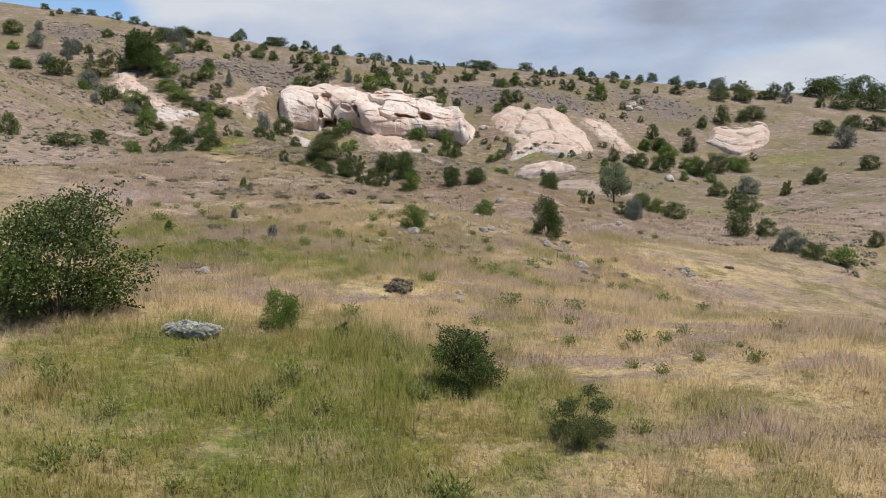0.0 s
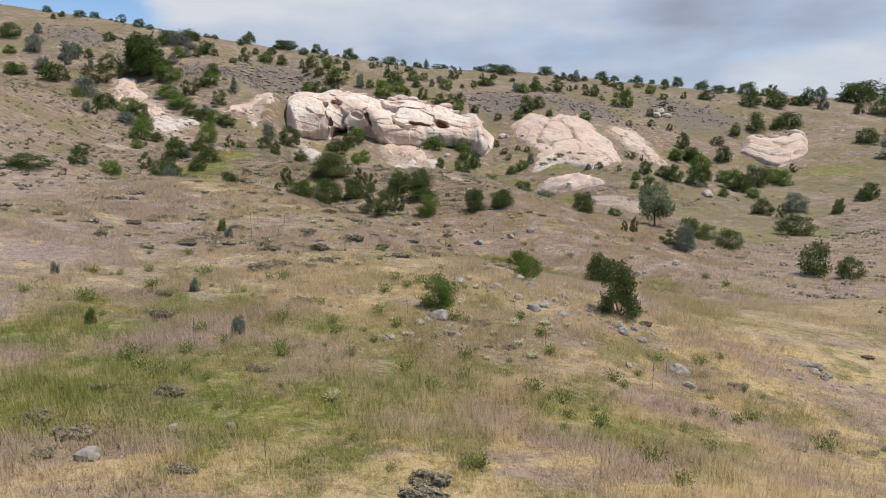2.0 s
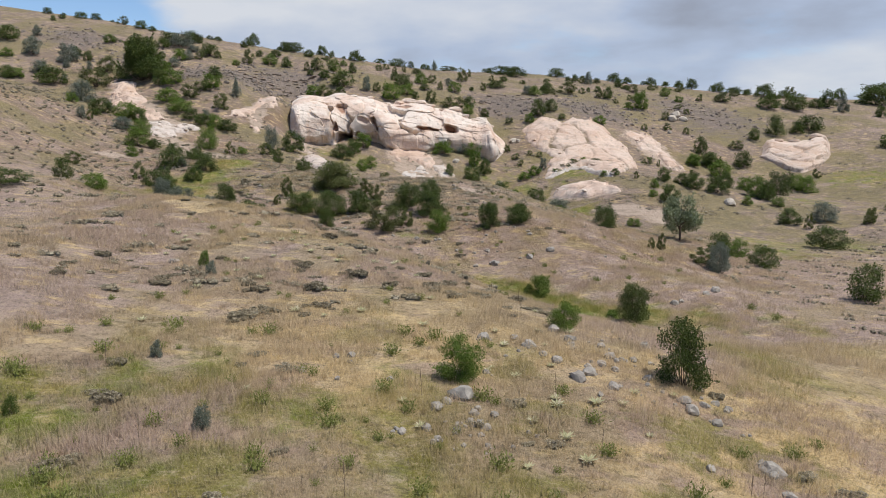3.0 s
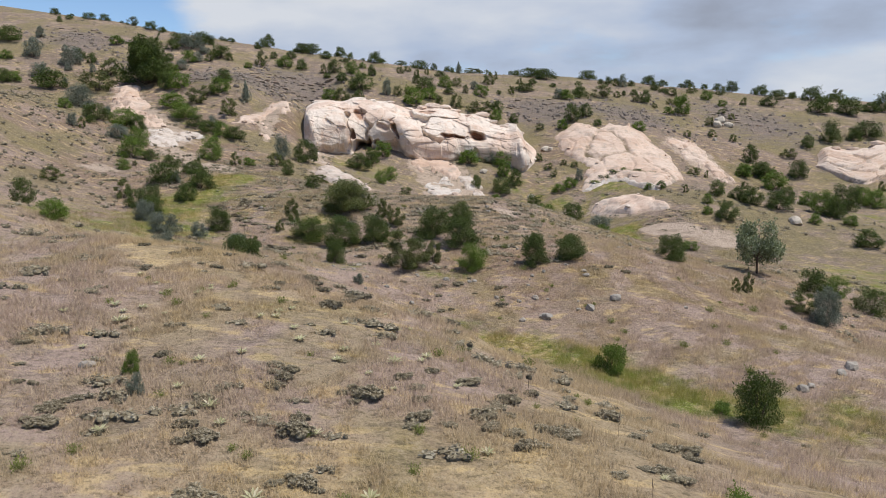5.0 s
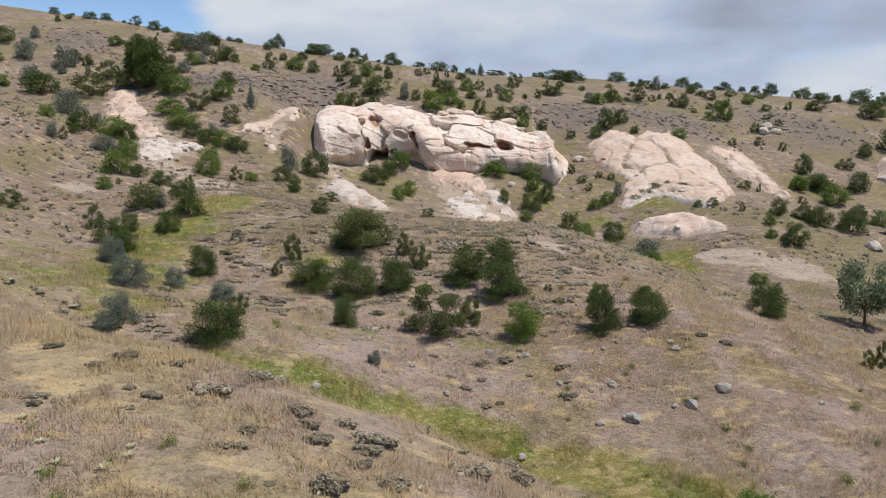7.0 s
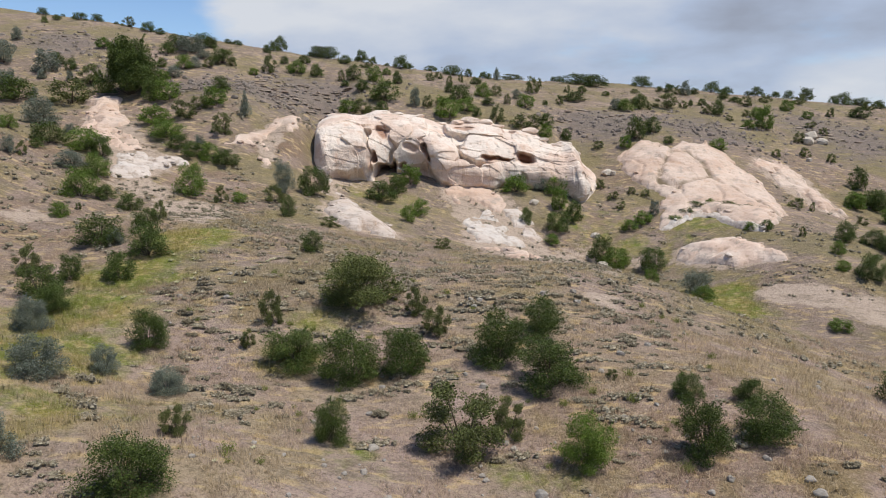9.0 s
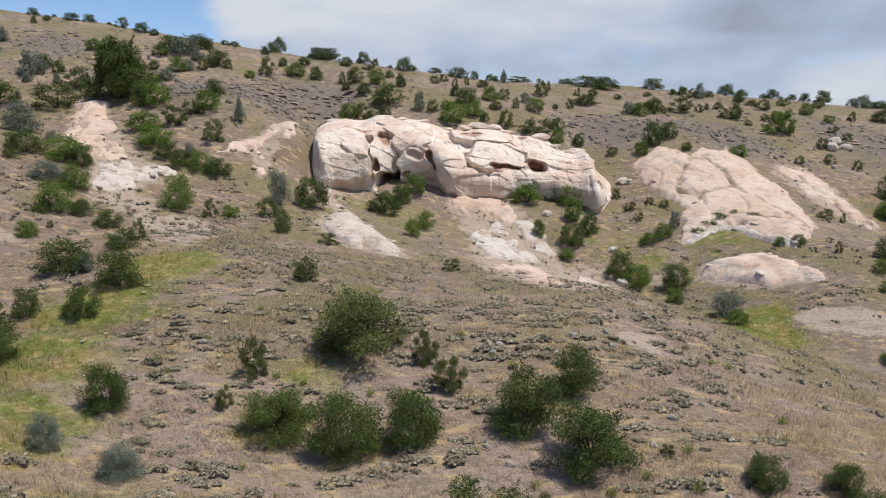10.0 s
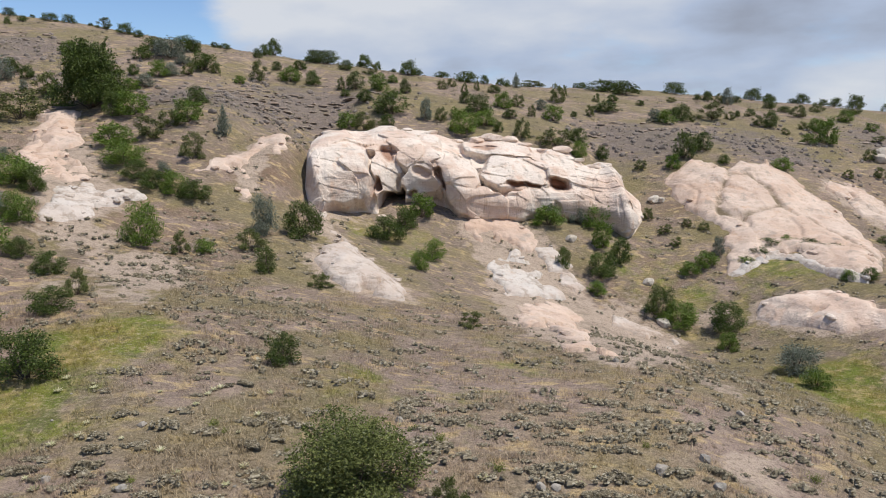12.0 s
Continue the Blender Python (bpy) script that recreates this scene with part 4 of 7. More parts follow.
def rock_patch(outline, material, label, rise=0.5, ragged=0.8, step=0.22, seed=1, scrub=0.35, grow=0.0, rough=1.0, joints=(), blocks=7, broken=1.0):
    """A bare rock surface that swells out of the slope inside an outline, broken by pockets of soil."""
    ring = np.array(outline, float)
    lo, hi = ring.min(0) - 1.5, ring.max(0) + 1.5
    gx, gy = np.meshgrid(np.arange(lo[0], hi[0], step), np.arange(lo[1], hi[1], step), indexing="ij")
    depth = depth_inside(outline, gx, gy) + grow
    odd = depth > 0
    depth = depth + ragged * (ripple(gx, gy, 3.5, seed) + 0.7 * ripple(gx, gy, 1.4, seed + 1) + 0.5 * ripple(gx, gy, 0.6, seed + 2))
    near, second, own, tilt = cells(gx / 4.5 + 0.2 * ripple(gx, gy, 3, seed + 3), gy / 7.0 + 0.2 * ripple(gx, gy, 3, seed + 4), seed + 5)
    pocket = smooth(0.62 - scrub, 0.9 - scrub, ripple(gx, gy, 2.6, seed + 6) + 0.6 * ripple(gx, gy, 1.0, seed + 7)) * (1 - smooth(1.0, 4.0, depth))
    thick = 0.10 + rise * np.sqrt(smooth(0, 3.0, depth)) * (0.85 + broken * (0.35 * own * smooth(0, 0.12, second - near) - 0.1)) + 0.9 * broken * tilt * (0.3 + rise) + rough * (0.09 * ripple(gx, gy, 1.8, seed + 8) + 0.05 * ripple(gx, gy, 0.6, seed + 9))
    step_down = ripple(0.15 * gx, ground_z(gx, gy) + 0.15 * ripple(gx, gy, 3, seed + 12), 0.5, seed + 10)
    thick = thick + rough * (0.10 + 0.15 * rise) * smooth(-0.2, 0.15, step_down) - 0.12 * broken * np.exp(-((second - near) / 0.04) ** 2)
    seam = np.zeros(gx.shape)
    for line in joints:
        for (ax, ay), (bx, by) in zip(line, line[1:]):
            ex, ey = bx - ax, by - ay
            t = np.clip(((gx - ax) * ex + (gy - ay) * ey) / (ex * ex + ey * ey), 0, 1)
            off = np.hypot(gx - ax - t * ex, 0.5 * (gy - ay - t * ey)) + 0.25 * ripple(gx, gy, 2.0, seed + 13)
            seam = np.maximum(seam, np.exp(-(np.maximum(off, 0) / 0.30) ** 2))
    thick = thick - 0.35 * seam
    inside = smooth(-0.15, 0.5, depth) * (1 - pocket)
    z = ground_z(gx, gy) + thick * inside - 0.5 * (1 - inside)
    keep = inside > 0.01
    face = keep[:-1, :-1] | keep[1:, :-1] | keep[1:, 1:] | keep[:-1, 1:]
    root = tagged(new("rock_outcrop"), label, "rock outcrop", "rock outcrops")
    root.location = (float(gx[odd].mean()), float(gy[odd].mean()), float(z[odd].mean()))
    co = (np.stack([gx, gy, z], -1) - np.array(root.location)).reshape(-1, 3)
    m = gx.shape[1]
    i, j = np.nonzero(face)
    at = i * m + j
    quads = np.stack([at, at + m, at + m + 1, at + 1], -1)
    used, quads = np.unique(quads, return_inverse=True)
    me = poly_mesh("rock_face", co[used], quads.reshape(-1, 4), material, True)
    add_stain(me, np.zeros(len(used)), seam.ravel()[used])
    part("rock_face", me, root)
    # blocks that have broken loose
    ci, cj = np.nonzero((depth > 0.2) & (depth < 1.6))
    for k in range(blocks):
        n = int(len(ci) * (k + 0.5) / blocks + 37 * math.sin(seed + k)) % len(ci)
        wide = 0.35 + 0.5 * abs(math.sin(seed * 1.7 + 2.3 * k))
        x, y, up = co.reshape(gx.shape + (3,))[ci[n], cj[n]]
        piece = part("block", stone_mesh("block", seed + 5 * k, material, 0.62), root)
        piece.matrix_basis = Matrix.Translation((x, y, up + 0.08 * wide)) @ Matrix.Rotation(seed + 2.0 * k, 4, "Z") @ Matrix.Diagonal((1.3 * wide, 0.9 * wide, 0.8 * wide, 1))
    return root


def cliff(foot, crest, masses, hollows, material, label, columns=520, rows=190, seed=3):
    """A standing rock face put together from rounded masses, with the joints between them, caves and niches.
    masses: along, up (0 to 1), half width, half height, lean, how far it stands out, how square it is.
    hollows: along, up, half width, half height, depth in metres, rust."""
    low, high = curve(foot, columns), curve(crest, columns)
    v = np.concatenate([[-0.16, -0.05], np.linspace(0, 1, rows), [1.03, 1.07]])
    uu, vv = np.meshgrid(np.linspace(0, 1, columns), v, indexing="ij")
    inner = np.clip(vv, 0, 1)
    # steep and tall on one side, lower and more laid back on the other
    back = inner ** (5.2 - 3.0 * smooth(0.28, 0.6, uu)) + np.maximum(vv - 1, 0)
    co = low[:, None] * (1 - np.stack([0.6 * back + 0.4 * vv, back, vv], -1)) + high[:, None] * np.stack([0.6 * back + 0.4 * vv, back, vv], -1)
    across = np.concatenate([[0], np.cumsum(np.linalg.norm(np.diff(low + high, axis=0), axis=1) / 2)])
    a, b = np.broadcast_to(across[:, None], uu.shape), co[..., 2] + 0.55 * (co[..., 1] - 112)
    bend_u, bend_v = 0.014 * ripple(a, b, 4.0, seed) + 0.008 * ripple(a, b, 1.3, seed + 1), 0.05 * ripple(a, b, 4.5, seed + 2) + 0.03 * ripple(a, b, 1.2, seed + 3)
    d, second = np.full(uu.shape, -0.35), np.full(uu.shape, -0.35)
    for mu, mv, wu, wv, lean, out, square in masses:
        du, dv = (uu + bend_u - mu - lean * (vv - mv)) / wu, (vv + bend_v - mv) / wv
        r = (np.abs(du) ** square + np.abs(dv) ** square) ** (1 / square)
        swell = 1.35 * out * (1 - smooth(0.90, 1.03, r)) * (0.74 + 0.26 * np.sqrt(np.clip(1 - 0.8 * r * r, 0, 1))) - 0.35 * smooth(0.95, 1.1, r)
        second = np.maximum(second, np.minimum(d, swell))
        d = np.maximum(d, swell)
    joint = np.exp(-((d - second) / 0.12) ** 2) * smooth(-0.5, 0.2, d)
    d = d - 0.16 * joint * smooth(-0.4, 0.4, ripple(a, b, 3.5, seed + 25))
    # bedding, weathered grooves and chipped patches
    bedding = ripple(0.04 * a + 0.3 * ripple(a, b, 7, seed + 4), b + 0.3 * ripple(a, b, 6, seed + 5), 0.8, seed + 6)
    where = smooth(-0.1, 0.5, ripple(a, b, 6.5, seed + 7))
    d = d - 0.13 * where * smooth(0.05, 0.2, bedding) - 0.20 * (1 - smooth(0.10, 0.20, vv)) * smooth(-0.05, 0.1, ripple(0.02 * a, b, 0.45, seed + 23))
    groove = ripple(a + 0.4 * ripple(a, b, 3, seed + 8), 0.12 * b, 0.9, seed + 9)
    d = d - 0.14 * smooth(0.1, 0.6, ripple(a, b, 5, seed + 10)) * smooth(0.25, 0.7, groove)
    near, far, own, tilt = cells(a / 2.4 + 0.3 * ripple(a, b, 2, seed + 11), b / 1.5, seed + 12)
    broad = cells(a / 5.0 + 0.3 * ripple(a, b, 3, seed + 20), b / 3.2, seed + 21)
    d = d + 0.75 * broad[3] + 0.30 * (broad[2] - 0.5) + 0.42 * tilt * smooth(-0.3, 0.3, ripple(a, b, 4, seed + 13))
    d = d + 0.10 * ripple(a, b, 3.0, seed + 14) + 0.04 * ripple(a, b, 0.8, seed + 15) + 0.018 * ripple(a, b, 0.3, seed + 16)
    ends = smooth(0, 0.05, np.minimum(uu, 1 - uu)) * (1 - smooth(0.42, 0.50, uu) * (0.8 - 0.8 * smooth(-0.05, 0.30, vv)))
    co = co + (d * (0.3 + 0.7 * ends))[..., None] * np.array((0, -0.80, 0.45))
    # faint brown in the creases paints their shade into the colour
    rust, earth_and_shade = np.zeros(uu.shape), 0.15 * joint * smooth(0.0, 0.5, ripple(a, b, 3, seed + 17))
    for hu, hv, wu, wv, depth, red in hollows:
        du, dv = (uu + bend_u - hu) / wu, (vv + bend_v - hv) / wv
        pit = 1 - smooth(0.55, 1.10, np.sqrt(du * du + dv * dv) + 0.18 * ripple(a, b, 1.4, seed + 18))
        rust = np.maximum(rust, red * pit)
        co = co + (depth * pit)[..., None] * np.array((0, 1.0, -0.06))
    soil = ground_z(co[..., 0], co[..., 1])
    side = smooth(0, 0.05, uu + 0.015 * ripple(b, a, 2.5, seed + 19)) * (1 - smooth(0.90, 1.0, uu + 0.02 * ripple(b, a, 2.0, seed + 24) - 0.03 * (0.5 - vv)))
    over = co[..., 2] - soil
    co[..., 2] = soil + np.where(over > 0, over * (0.25 + 0.75 * side), over) - 0.5 * (1 - side) ** 2
    co[..., 2] -= 1.6 * (vv < 0) + 0.6 * (vv > 1.01) + 1.6 * (vv > 1.05)
    root = tagged(new("rock_outcrop"), label, "rock outcrop", "rock outcrops")
    root.location = (float(co[..., 0].mean()), float(low[:, 1].mean()), float(low[:, 2].mean()))
    me = grid_mesh("rock_face", co - np.array(root.location), material)
    add_stain(me, rust, earth_and_shade)
    part("rock_face", me, root)
    return root, co


CLIFF_MASSES = (
    (0.105, 0.479, 0.115, 0.479, 0.06, 1.50, 3.2),
    (0.265, 0.446, 0.042, 0.379, 0.06, 0.75, 2.6),
    (0.350, 0.654, 0.038, 0.254, 0.06, 1.25, 2.6),
    (0.410, 0.588, 0.043, 0.362, 0.06, 1.00, 2.8),
    (0.360, 0.242, 0.053, 0.242, 0.06, 1.15, 2.4),
    (0.465, 0.375, 0.060, 0.292, 0.06, 1.35, 2.3),
    (0.505, 0.179, 0.095, 0.179, 0.06, 1.50, 2.6),
    (0.660, 0.558, 0.133, 0.192, 0.06, 1.35, 3.2),
    (0.710, 0.221, 0.143, 0.171, 0.06, 1.15, 3.0),
    (0.610, 0.846, 0.098, 0.154, 0.06, 1.10, 2.6),
    (0.795, 0.533, 0.042, 0.350, 0.06, 1.20, 2.3),
    (0.880, 0.621, 0.068, 0.312, 0.06, 1.40, 2.4),
    (0.965, 0.679, 0.045, 0.321, 0.06, 1.00, 2.3),
    (0.875, 0.225, 0.087, 0.225, 0.06, 1.30, 2.5),
    (0.765, 0.838, 0.040, 0.162, 0.06, 0.90, 2.2),
    (0.850, 0.875, 0.075, 0.125, 0.06, 0.80, 2.4),
    (0.715, 0.750, 0.037, 0.108, 0.06, 0.60, 2.6),
    (0.245, 0.854, 0.120, 0.146, 0.06, 1.30, 2.6),
)
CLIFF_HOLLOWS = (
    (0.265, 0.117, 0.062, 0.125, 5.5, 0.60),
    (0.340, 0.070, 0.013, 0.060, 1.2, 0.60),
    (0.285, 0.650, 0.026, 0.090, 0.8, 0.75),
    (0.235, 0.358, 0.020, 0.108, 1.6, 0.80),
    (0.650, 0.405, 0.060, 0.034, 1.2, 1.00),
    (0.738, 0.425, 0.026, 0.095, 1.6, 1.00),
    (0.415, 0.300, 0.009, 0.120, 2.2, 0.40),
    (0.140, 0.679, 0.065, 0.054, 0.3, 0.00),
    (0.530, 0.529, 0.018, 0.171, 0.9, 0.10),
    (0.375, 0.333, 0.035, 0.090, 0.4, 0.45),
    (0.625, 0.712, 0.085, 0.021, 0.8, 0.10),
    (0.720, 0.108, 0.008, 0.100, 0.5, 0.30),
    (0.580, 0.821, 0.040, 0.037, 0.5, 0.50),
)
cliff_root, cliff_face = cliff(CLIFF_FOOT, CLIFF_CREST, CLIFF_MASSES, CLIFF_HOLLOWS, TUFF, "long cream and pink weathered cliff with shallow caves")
# boulders and ledges along the crest
for k, (bu, bv, wide) in enumerate(((0.57, 0.93, 2.0), (0.61, 0.95, 2.6), (0.655, 0.95, 2.2), (0.69, 0.93, 1.5), (0.735, 0.95, 1.6), (0.77, 0.97, 2.3), (0.80, 0.93, 1.3), (0.84, 0.95, 1.7), (0.885, 0.98, 2.0), (0.93, 0.95, 1.4),
                                    (0.39, 0.985, 1.4), (0.46, 0.98, 1.3), (0.52, 0.97, 1.6), (0.31, 0.0, 1.3), (0.23, 0.0, 1.0))):
    x, y, z = cliff_face[int(bu * 519), int(2 + bv * 189)] - np.array(cliff_root.location)
    piece = part("block", stone_mesh("block", 3 + 3 * k, TUFF, 0.62), cliff_root)
    piece.matrix_basis = Matrix.Translation((x, y, z + 0.05 * wide)) @ Matrix.Rotation(0.3 * math.sin(3 + 2 * k), 4, "Z") @ Matrix.Diagonal((1.45 * wide, 0.8 * wide, 0.70 * wide, 1))
outcrop(KNOB_FOOT, KNOB_CREST, TUFF_PINK, "pale pink rock face with a knobbly crest", rise=0.7, lobe=(7, 4, 0.9, 0.4), columns=140, rows=60, seed=71, flush=0.2, rim=0.09, ends=0.16, blocks=((0.3, 0.95, 1.8), (0.5, 0.95, 2.0), (0.75, 0.96, 2.4)))
rock_patch(DOME, TUFF_WORN, "broad pink rock slab with earthy joints", 0.9, 0.6, seed=21, scrub=0.0, grow=0.2, rough=0.4, joints=DOME_JOINTS, broken=0.55)
rock_patch(DOME_RIM, TUFF_WHITE, "white undercut rock rim above a grassy hollow", 0.7, 0.3, seed=28, scrub=0.0, grow=0.3)
rock_patch(WEST_TOP, TUFF_WORN, "cream rock knob at the head of a slope", 0.9, 0.5, seed=81, scrub=0.2, grow=0.4, broken=0.6)
rock_patch(WEST_MIDDLE, TUFF_WORN, "cream rock slab stepping down a slope", 0.7, 0.5, seed=83, scrub=0.25, grow=0.5, broken=0.6)
rock_patch(WEST_LOW, TUFF_WHITE, "grey-white crumbling rock shelf", 0.4, 0.7, seed=85, scrub=0.25, grow=0.5, broken=0.6)
rock_patch(HUMP, TUFF, "low white rock hump below a grassy ledge", 0.9, 0.4, seed=31, scrub=0.05, broken=0.25, blocks=4)
rock_patch(TONGUE, TUFF_WHITE, "smooth white rock tongue on a slope", 1.0, 0.35, seed=41, scrub=0.0, rough=0.6, broken=0.25, blocks=4)
rock_patch(TRAIL, TUFF_WHITE, "narrow pale rock streak below a cliff", 0.15, 0.5, seed=45, scrub=0.3, broken=0.25, blocks=4)
rock_patch(APRON_TOP, TUFF_WORN, "pink rock apron spreading below a cliff", 0.4, 0.9, seed=51, scrub=0.3, broken=0.25, blocks=4)
rock_patch(APRON_MIDDLE, TUFF_WHITE, "crumbling grey-white rock apron with soil pockets", 0.25, 1.1, seed=53, scrub=0.35, broken=0.25, blocks=4)
rock_patch(APRON_LOW, TUFF_WORN, "smooth pink rock apron on a slope", 0.25, 1.0, seed=57, scrub=0.2, broken=0.25, blocks=4)
rock_patch(APRON_SIDE, TUFF_WHITE, "thin pale rock rib running down a slope", 0.2, 0.8, seed=59, scrub=0.4, broken=0.25, blocks=4)
rock_patch(STRIP, TUFF_WORN, "narrow cream rock rib running downhill", 0.6, 0.8, seed=61, scrub=0.25, broken=0.6)
rock_patch(SHELF, TUFF_WHITE, "low broken white rock shelf", 0.3, 0.9, seed=91, scrub=0.35)
rock_patch(HILL_PATCH, TUFF_WORN, "small eroded cream rock patch", 0.25, 1.3, seed=101, scrub=0.35, grow=0.7, broken=0.4)


# ---- shrubs and trees ----
rng = np.random.default_rng(11)


def leaf_quads(centre, along, side):
    """Diamond leaves: centre, half length and half width as vectors; four corners each."""
    fold = np.cross(along, side)
    fold = fold / (np.linalg.norm(fold, axis=1, keepdims=True) + 1e-9) * np.linalg.norm(side, axis=1, keepdims=True) * 0.35
    return np.stack([centre - along, centre + side + fold, centre + along, centre - side + fold], 1)


def directions(n):
    d = rng.normal(size=(n, 3))
    return d / np.linalg.norm(d, axis=1, keepdims=True)


def leaf_mesh(name, quads, material):
    q = np.asarray(quads).reshape(-1, 3)
    return poly_mesh(name, q, np.arange(len(q)).reshape(-1, 4), material)


def tube(points, r0, r1, sides=5):
    """Corners and faces of a tapered bent stick."""
    pts = np.asarray(points, float)
    n = len(pts)
    ring = np.stack([np.cos(np.arange(sides) * 2 * np.pi / sides), np.sin(np.arange(sides) * 2 * np.pi / sides)], -1)
    co, faces = [], []
    for i, p in enumerate(pts):
        d = pts[min(i + 1, n - 1)] - pts[max(i - 1, 0)]
        d = d / (np.linalg.norm(d) + 1e-9)
        s = np.cross(d, (0.3, 1, 0.2))
        s /= np.linalg.norm(s) + 1e-9
        w = np.cross(d, s)
        r = r0 + (r1 - r0) * i / (n - 1)
        co.append(p + r * (ring[:, :1] * s + ring[:, 1:] * w))
    for i in range(n - 1):
        for k in range(sides):
            a, b = i * sides + k, i * sides + (k + 1) % sides
            faces.append((a, b, b + sides, a + sides))
    return np.concatenate(co), np.array(faces)


def join(pieces):
    co, faces, base = [], [], 0
    for c, f in pieces:
        co.append(c)
        faces.append(f + base)
        base += len(c)
    return np.concatenate(co), np.concatenate(faces)


def crown_centres(kind):
    """Lobes of a crown one metre wide and high: centres and radii."""
    lobes = []
    if kind == "cone":
        for i in range(11):
            z = 0.10 + 0.80 * i / 10
            r = 0.30 * (1 - z) + 0.05
            t = i * 2.4
            lobes.append((0.45 * r * math.cos(t), 0.45 * r * math.sin(t), z, r))
    elif kind in ("tree", "willow"):
        for i in range(16):
            z = rng.uniform(0.42, 0.86) if kind == "tree" else rng.uniform(0.24, 0.86)
            reach = (0.36 if kind == "tree" else 0.28) * math.sqrt(max(0.05, 1 - ((z - 0.58) / 0.42) ** 2))
            t = i * 2.4 + rng.uniform(-0.5, 0.5)
            lobes.append((reach * math.cos(t), reach * math.sin(t), z, rng.uniform(0.13, 0.2)))
    else:
        n = 18 if kind == "round" else 14 if kind == "bush" else 11
        for i in range(n):
            z = 0.08 + 0.68 * (i / (n - 1)) ** 1.25
            reach = 0.34 * math.sqrt(max(0.03, 1 - (z / 0.86) ** 2.2)) * rng.uniform(0.55, 1.1)
            t = i * 2.4 + rng.uniform(-0.6, 0.6)
            r = rng.uniform(0.13, 0.22) if kind != "sparse" else rng.uniform(0.10, 0.16)
            lobes.append((reach * math.cos(t), reach * math.sin(t), z, r))
    return np.array(lobes)


def plant(name, kind, leaf, leaves, size, parent):
    """Crown and stems of a plant of unit width and height under parent."""
    lobes = crown_centres(kind)
    pick = rng.choice(len(lobes), leaves, p=lobes[:, 3] ** 2 / (lobes[:, 3] ** 2).sum())
    d = directions(leaves)
    shell = rng.uniform(0.05, 1.0, leaves) ** 0.5 * np.where(rng.random(leaves) < 0.10, rng.uniform(1.0, 1.35, leaves), 1.0)
    centre = lobes[pick, :3] + d * (lobes[pick, 3] * shell)[:, None]
    # shoots that stick out of the crown
    shoots = 34 if kind in ("sparse", "round") else 20
    ends, per = [], max(4, leaves // 260)
    base = lobes[rng.integers(0, len(lobes), shoots)]
    out = directions(shoots) + np.array((0, 0, 0.75))
    out = out / np.linalg.norm(out, axis=1, keepdims=True)
    for s in range(shoots):
        t = rng.uniform(0.5, 1.55, per)[:, None]
        ends.append(base[s, :3] + out[s] * base[s, 3] * t + rng.normal(scale=0.010, size=(per, 3)))
    centre = np.concatenate([centre] + ends)
    # to one metre across and high
    lo, hi = np.percentile(centre, 1.5, axis=0), np.percentile(centre, 98.5, axis=0)
    span = np.array((*(hi - lo)[:2], hi[2] - (0.0 if kind in ("tree", "willow") else lo[2] - 0.01)))
    base_z = 0.0 if kind in ("tree", "willow") else lo[2] - 0.01
    move, grow = np.array((*(hi + lo)[:2] / 2, base_z)), 1 / span
    centre = (centre - move) * grow
    lobes[:, :3] = (lobes[:, :3] - move) * grow
    centre[:, 2] = np.clip(centre[:, 2], 0.02, 1.12)
    n = len(centre)
    along = directions(n) + np.array((0, 0, 0.25))
    along = along / np.linalg.norm(along, axis=1, keepdims=True)
    side = np.cross(along, directions(n))
    side = side / (np.linalg.norm(side, axis=1, keepdims=True) + 1e-9)
    scale = size * rng.uniform(0.6, 1.3, n)[:, None]
    part("crown", leaf_mesh("crown", leaf_quads(centre, along * scale, side * scale * 0.5), leaf), parent)
    sticks = []
    if kind in ("tree", "willow"):
        sticks.append(tube([(0, 0, -0.06), (0.01, 0, 0.2), (0.02, 0.01, 0.5), (0, 0, 0.8)], 0.035, 0.008, 7))
        feet = [(0.01, 0, rng.uniform(0.2, 0.5)) for _ in lobes]
    else:
        feet = [(rng.uniform(-0.05, 0.05), rng.uniform(-0.05, 0.05), -0.05) for _ in lobes]
    for foot, lobe in zip(feet, lobes):
        foot, tip = np.array(foot), lobe[:3]
        sticks.append(tube([foot, foot * 0.45 + tip * 0.55 + np.array((0, 0, 0.04)), tip + np.array((0, 0, 0.6 * lobe[3]))], 0.013, 0.003, 4))
    co, faces = join(sticks)
    part("trunk", poly_mesh("trunk", co, faces, BARK, True), parent)


KINDS = {  # crown, leaf colour, name, category, group, label
    "D": ("bush", "D", "shrub", "shrub", "dark shrubs", "dense dark green thorny shrub in dry grass"),
    "G": ("bush", "G", "shrub", "shrub", "bright shrubs", "leafy bright green shrub in dry grass"),
    "O": ("sparse", "O", "shrub", "shrub", "olive shrubs", "thin olive-green shrub with open twigs"),
    "S": ("bush", "S", "shrub", "shrub", "silver shrubs", "silvery grey-green shrub on the slope"),
    "C": ("cone", "S", "shrub", "conifer", "conical shrubs", "slender conical grey-green bush"),
    "A": ("round", "O", "shrub", "shrub", "", "wide round olive-green shrub of many stems"),
    "T": ("round", "D", "tree", "tree", "", "large dark green broad-crowned tree"),
    "W": ("willow", "W", "tree", "tree", "", "airy grey-green tree with a slim trunk"),
}
PLANTS = {}


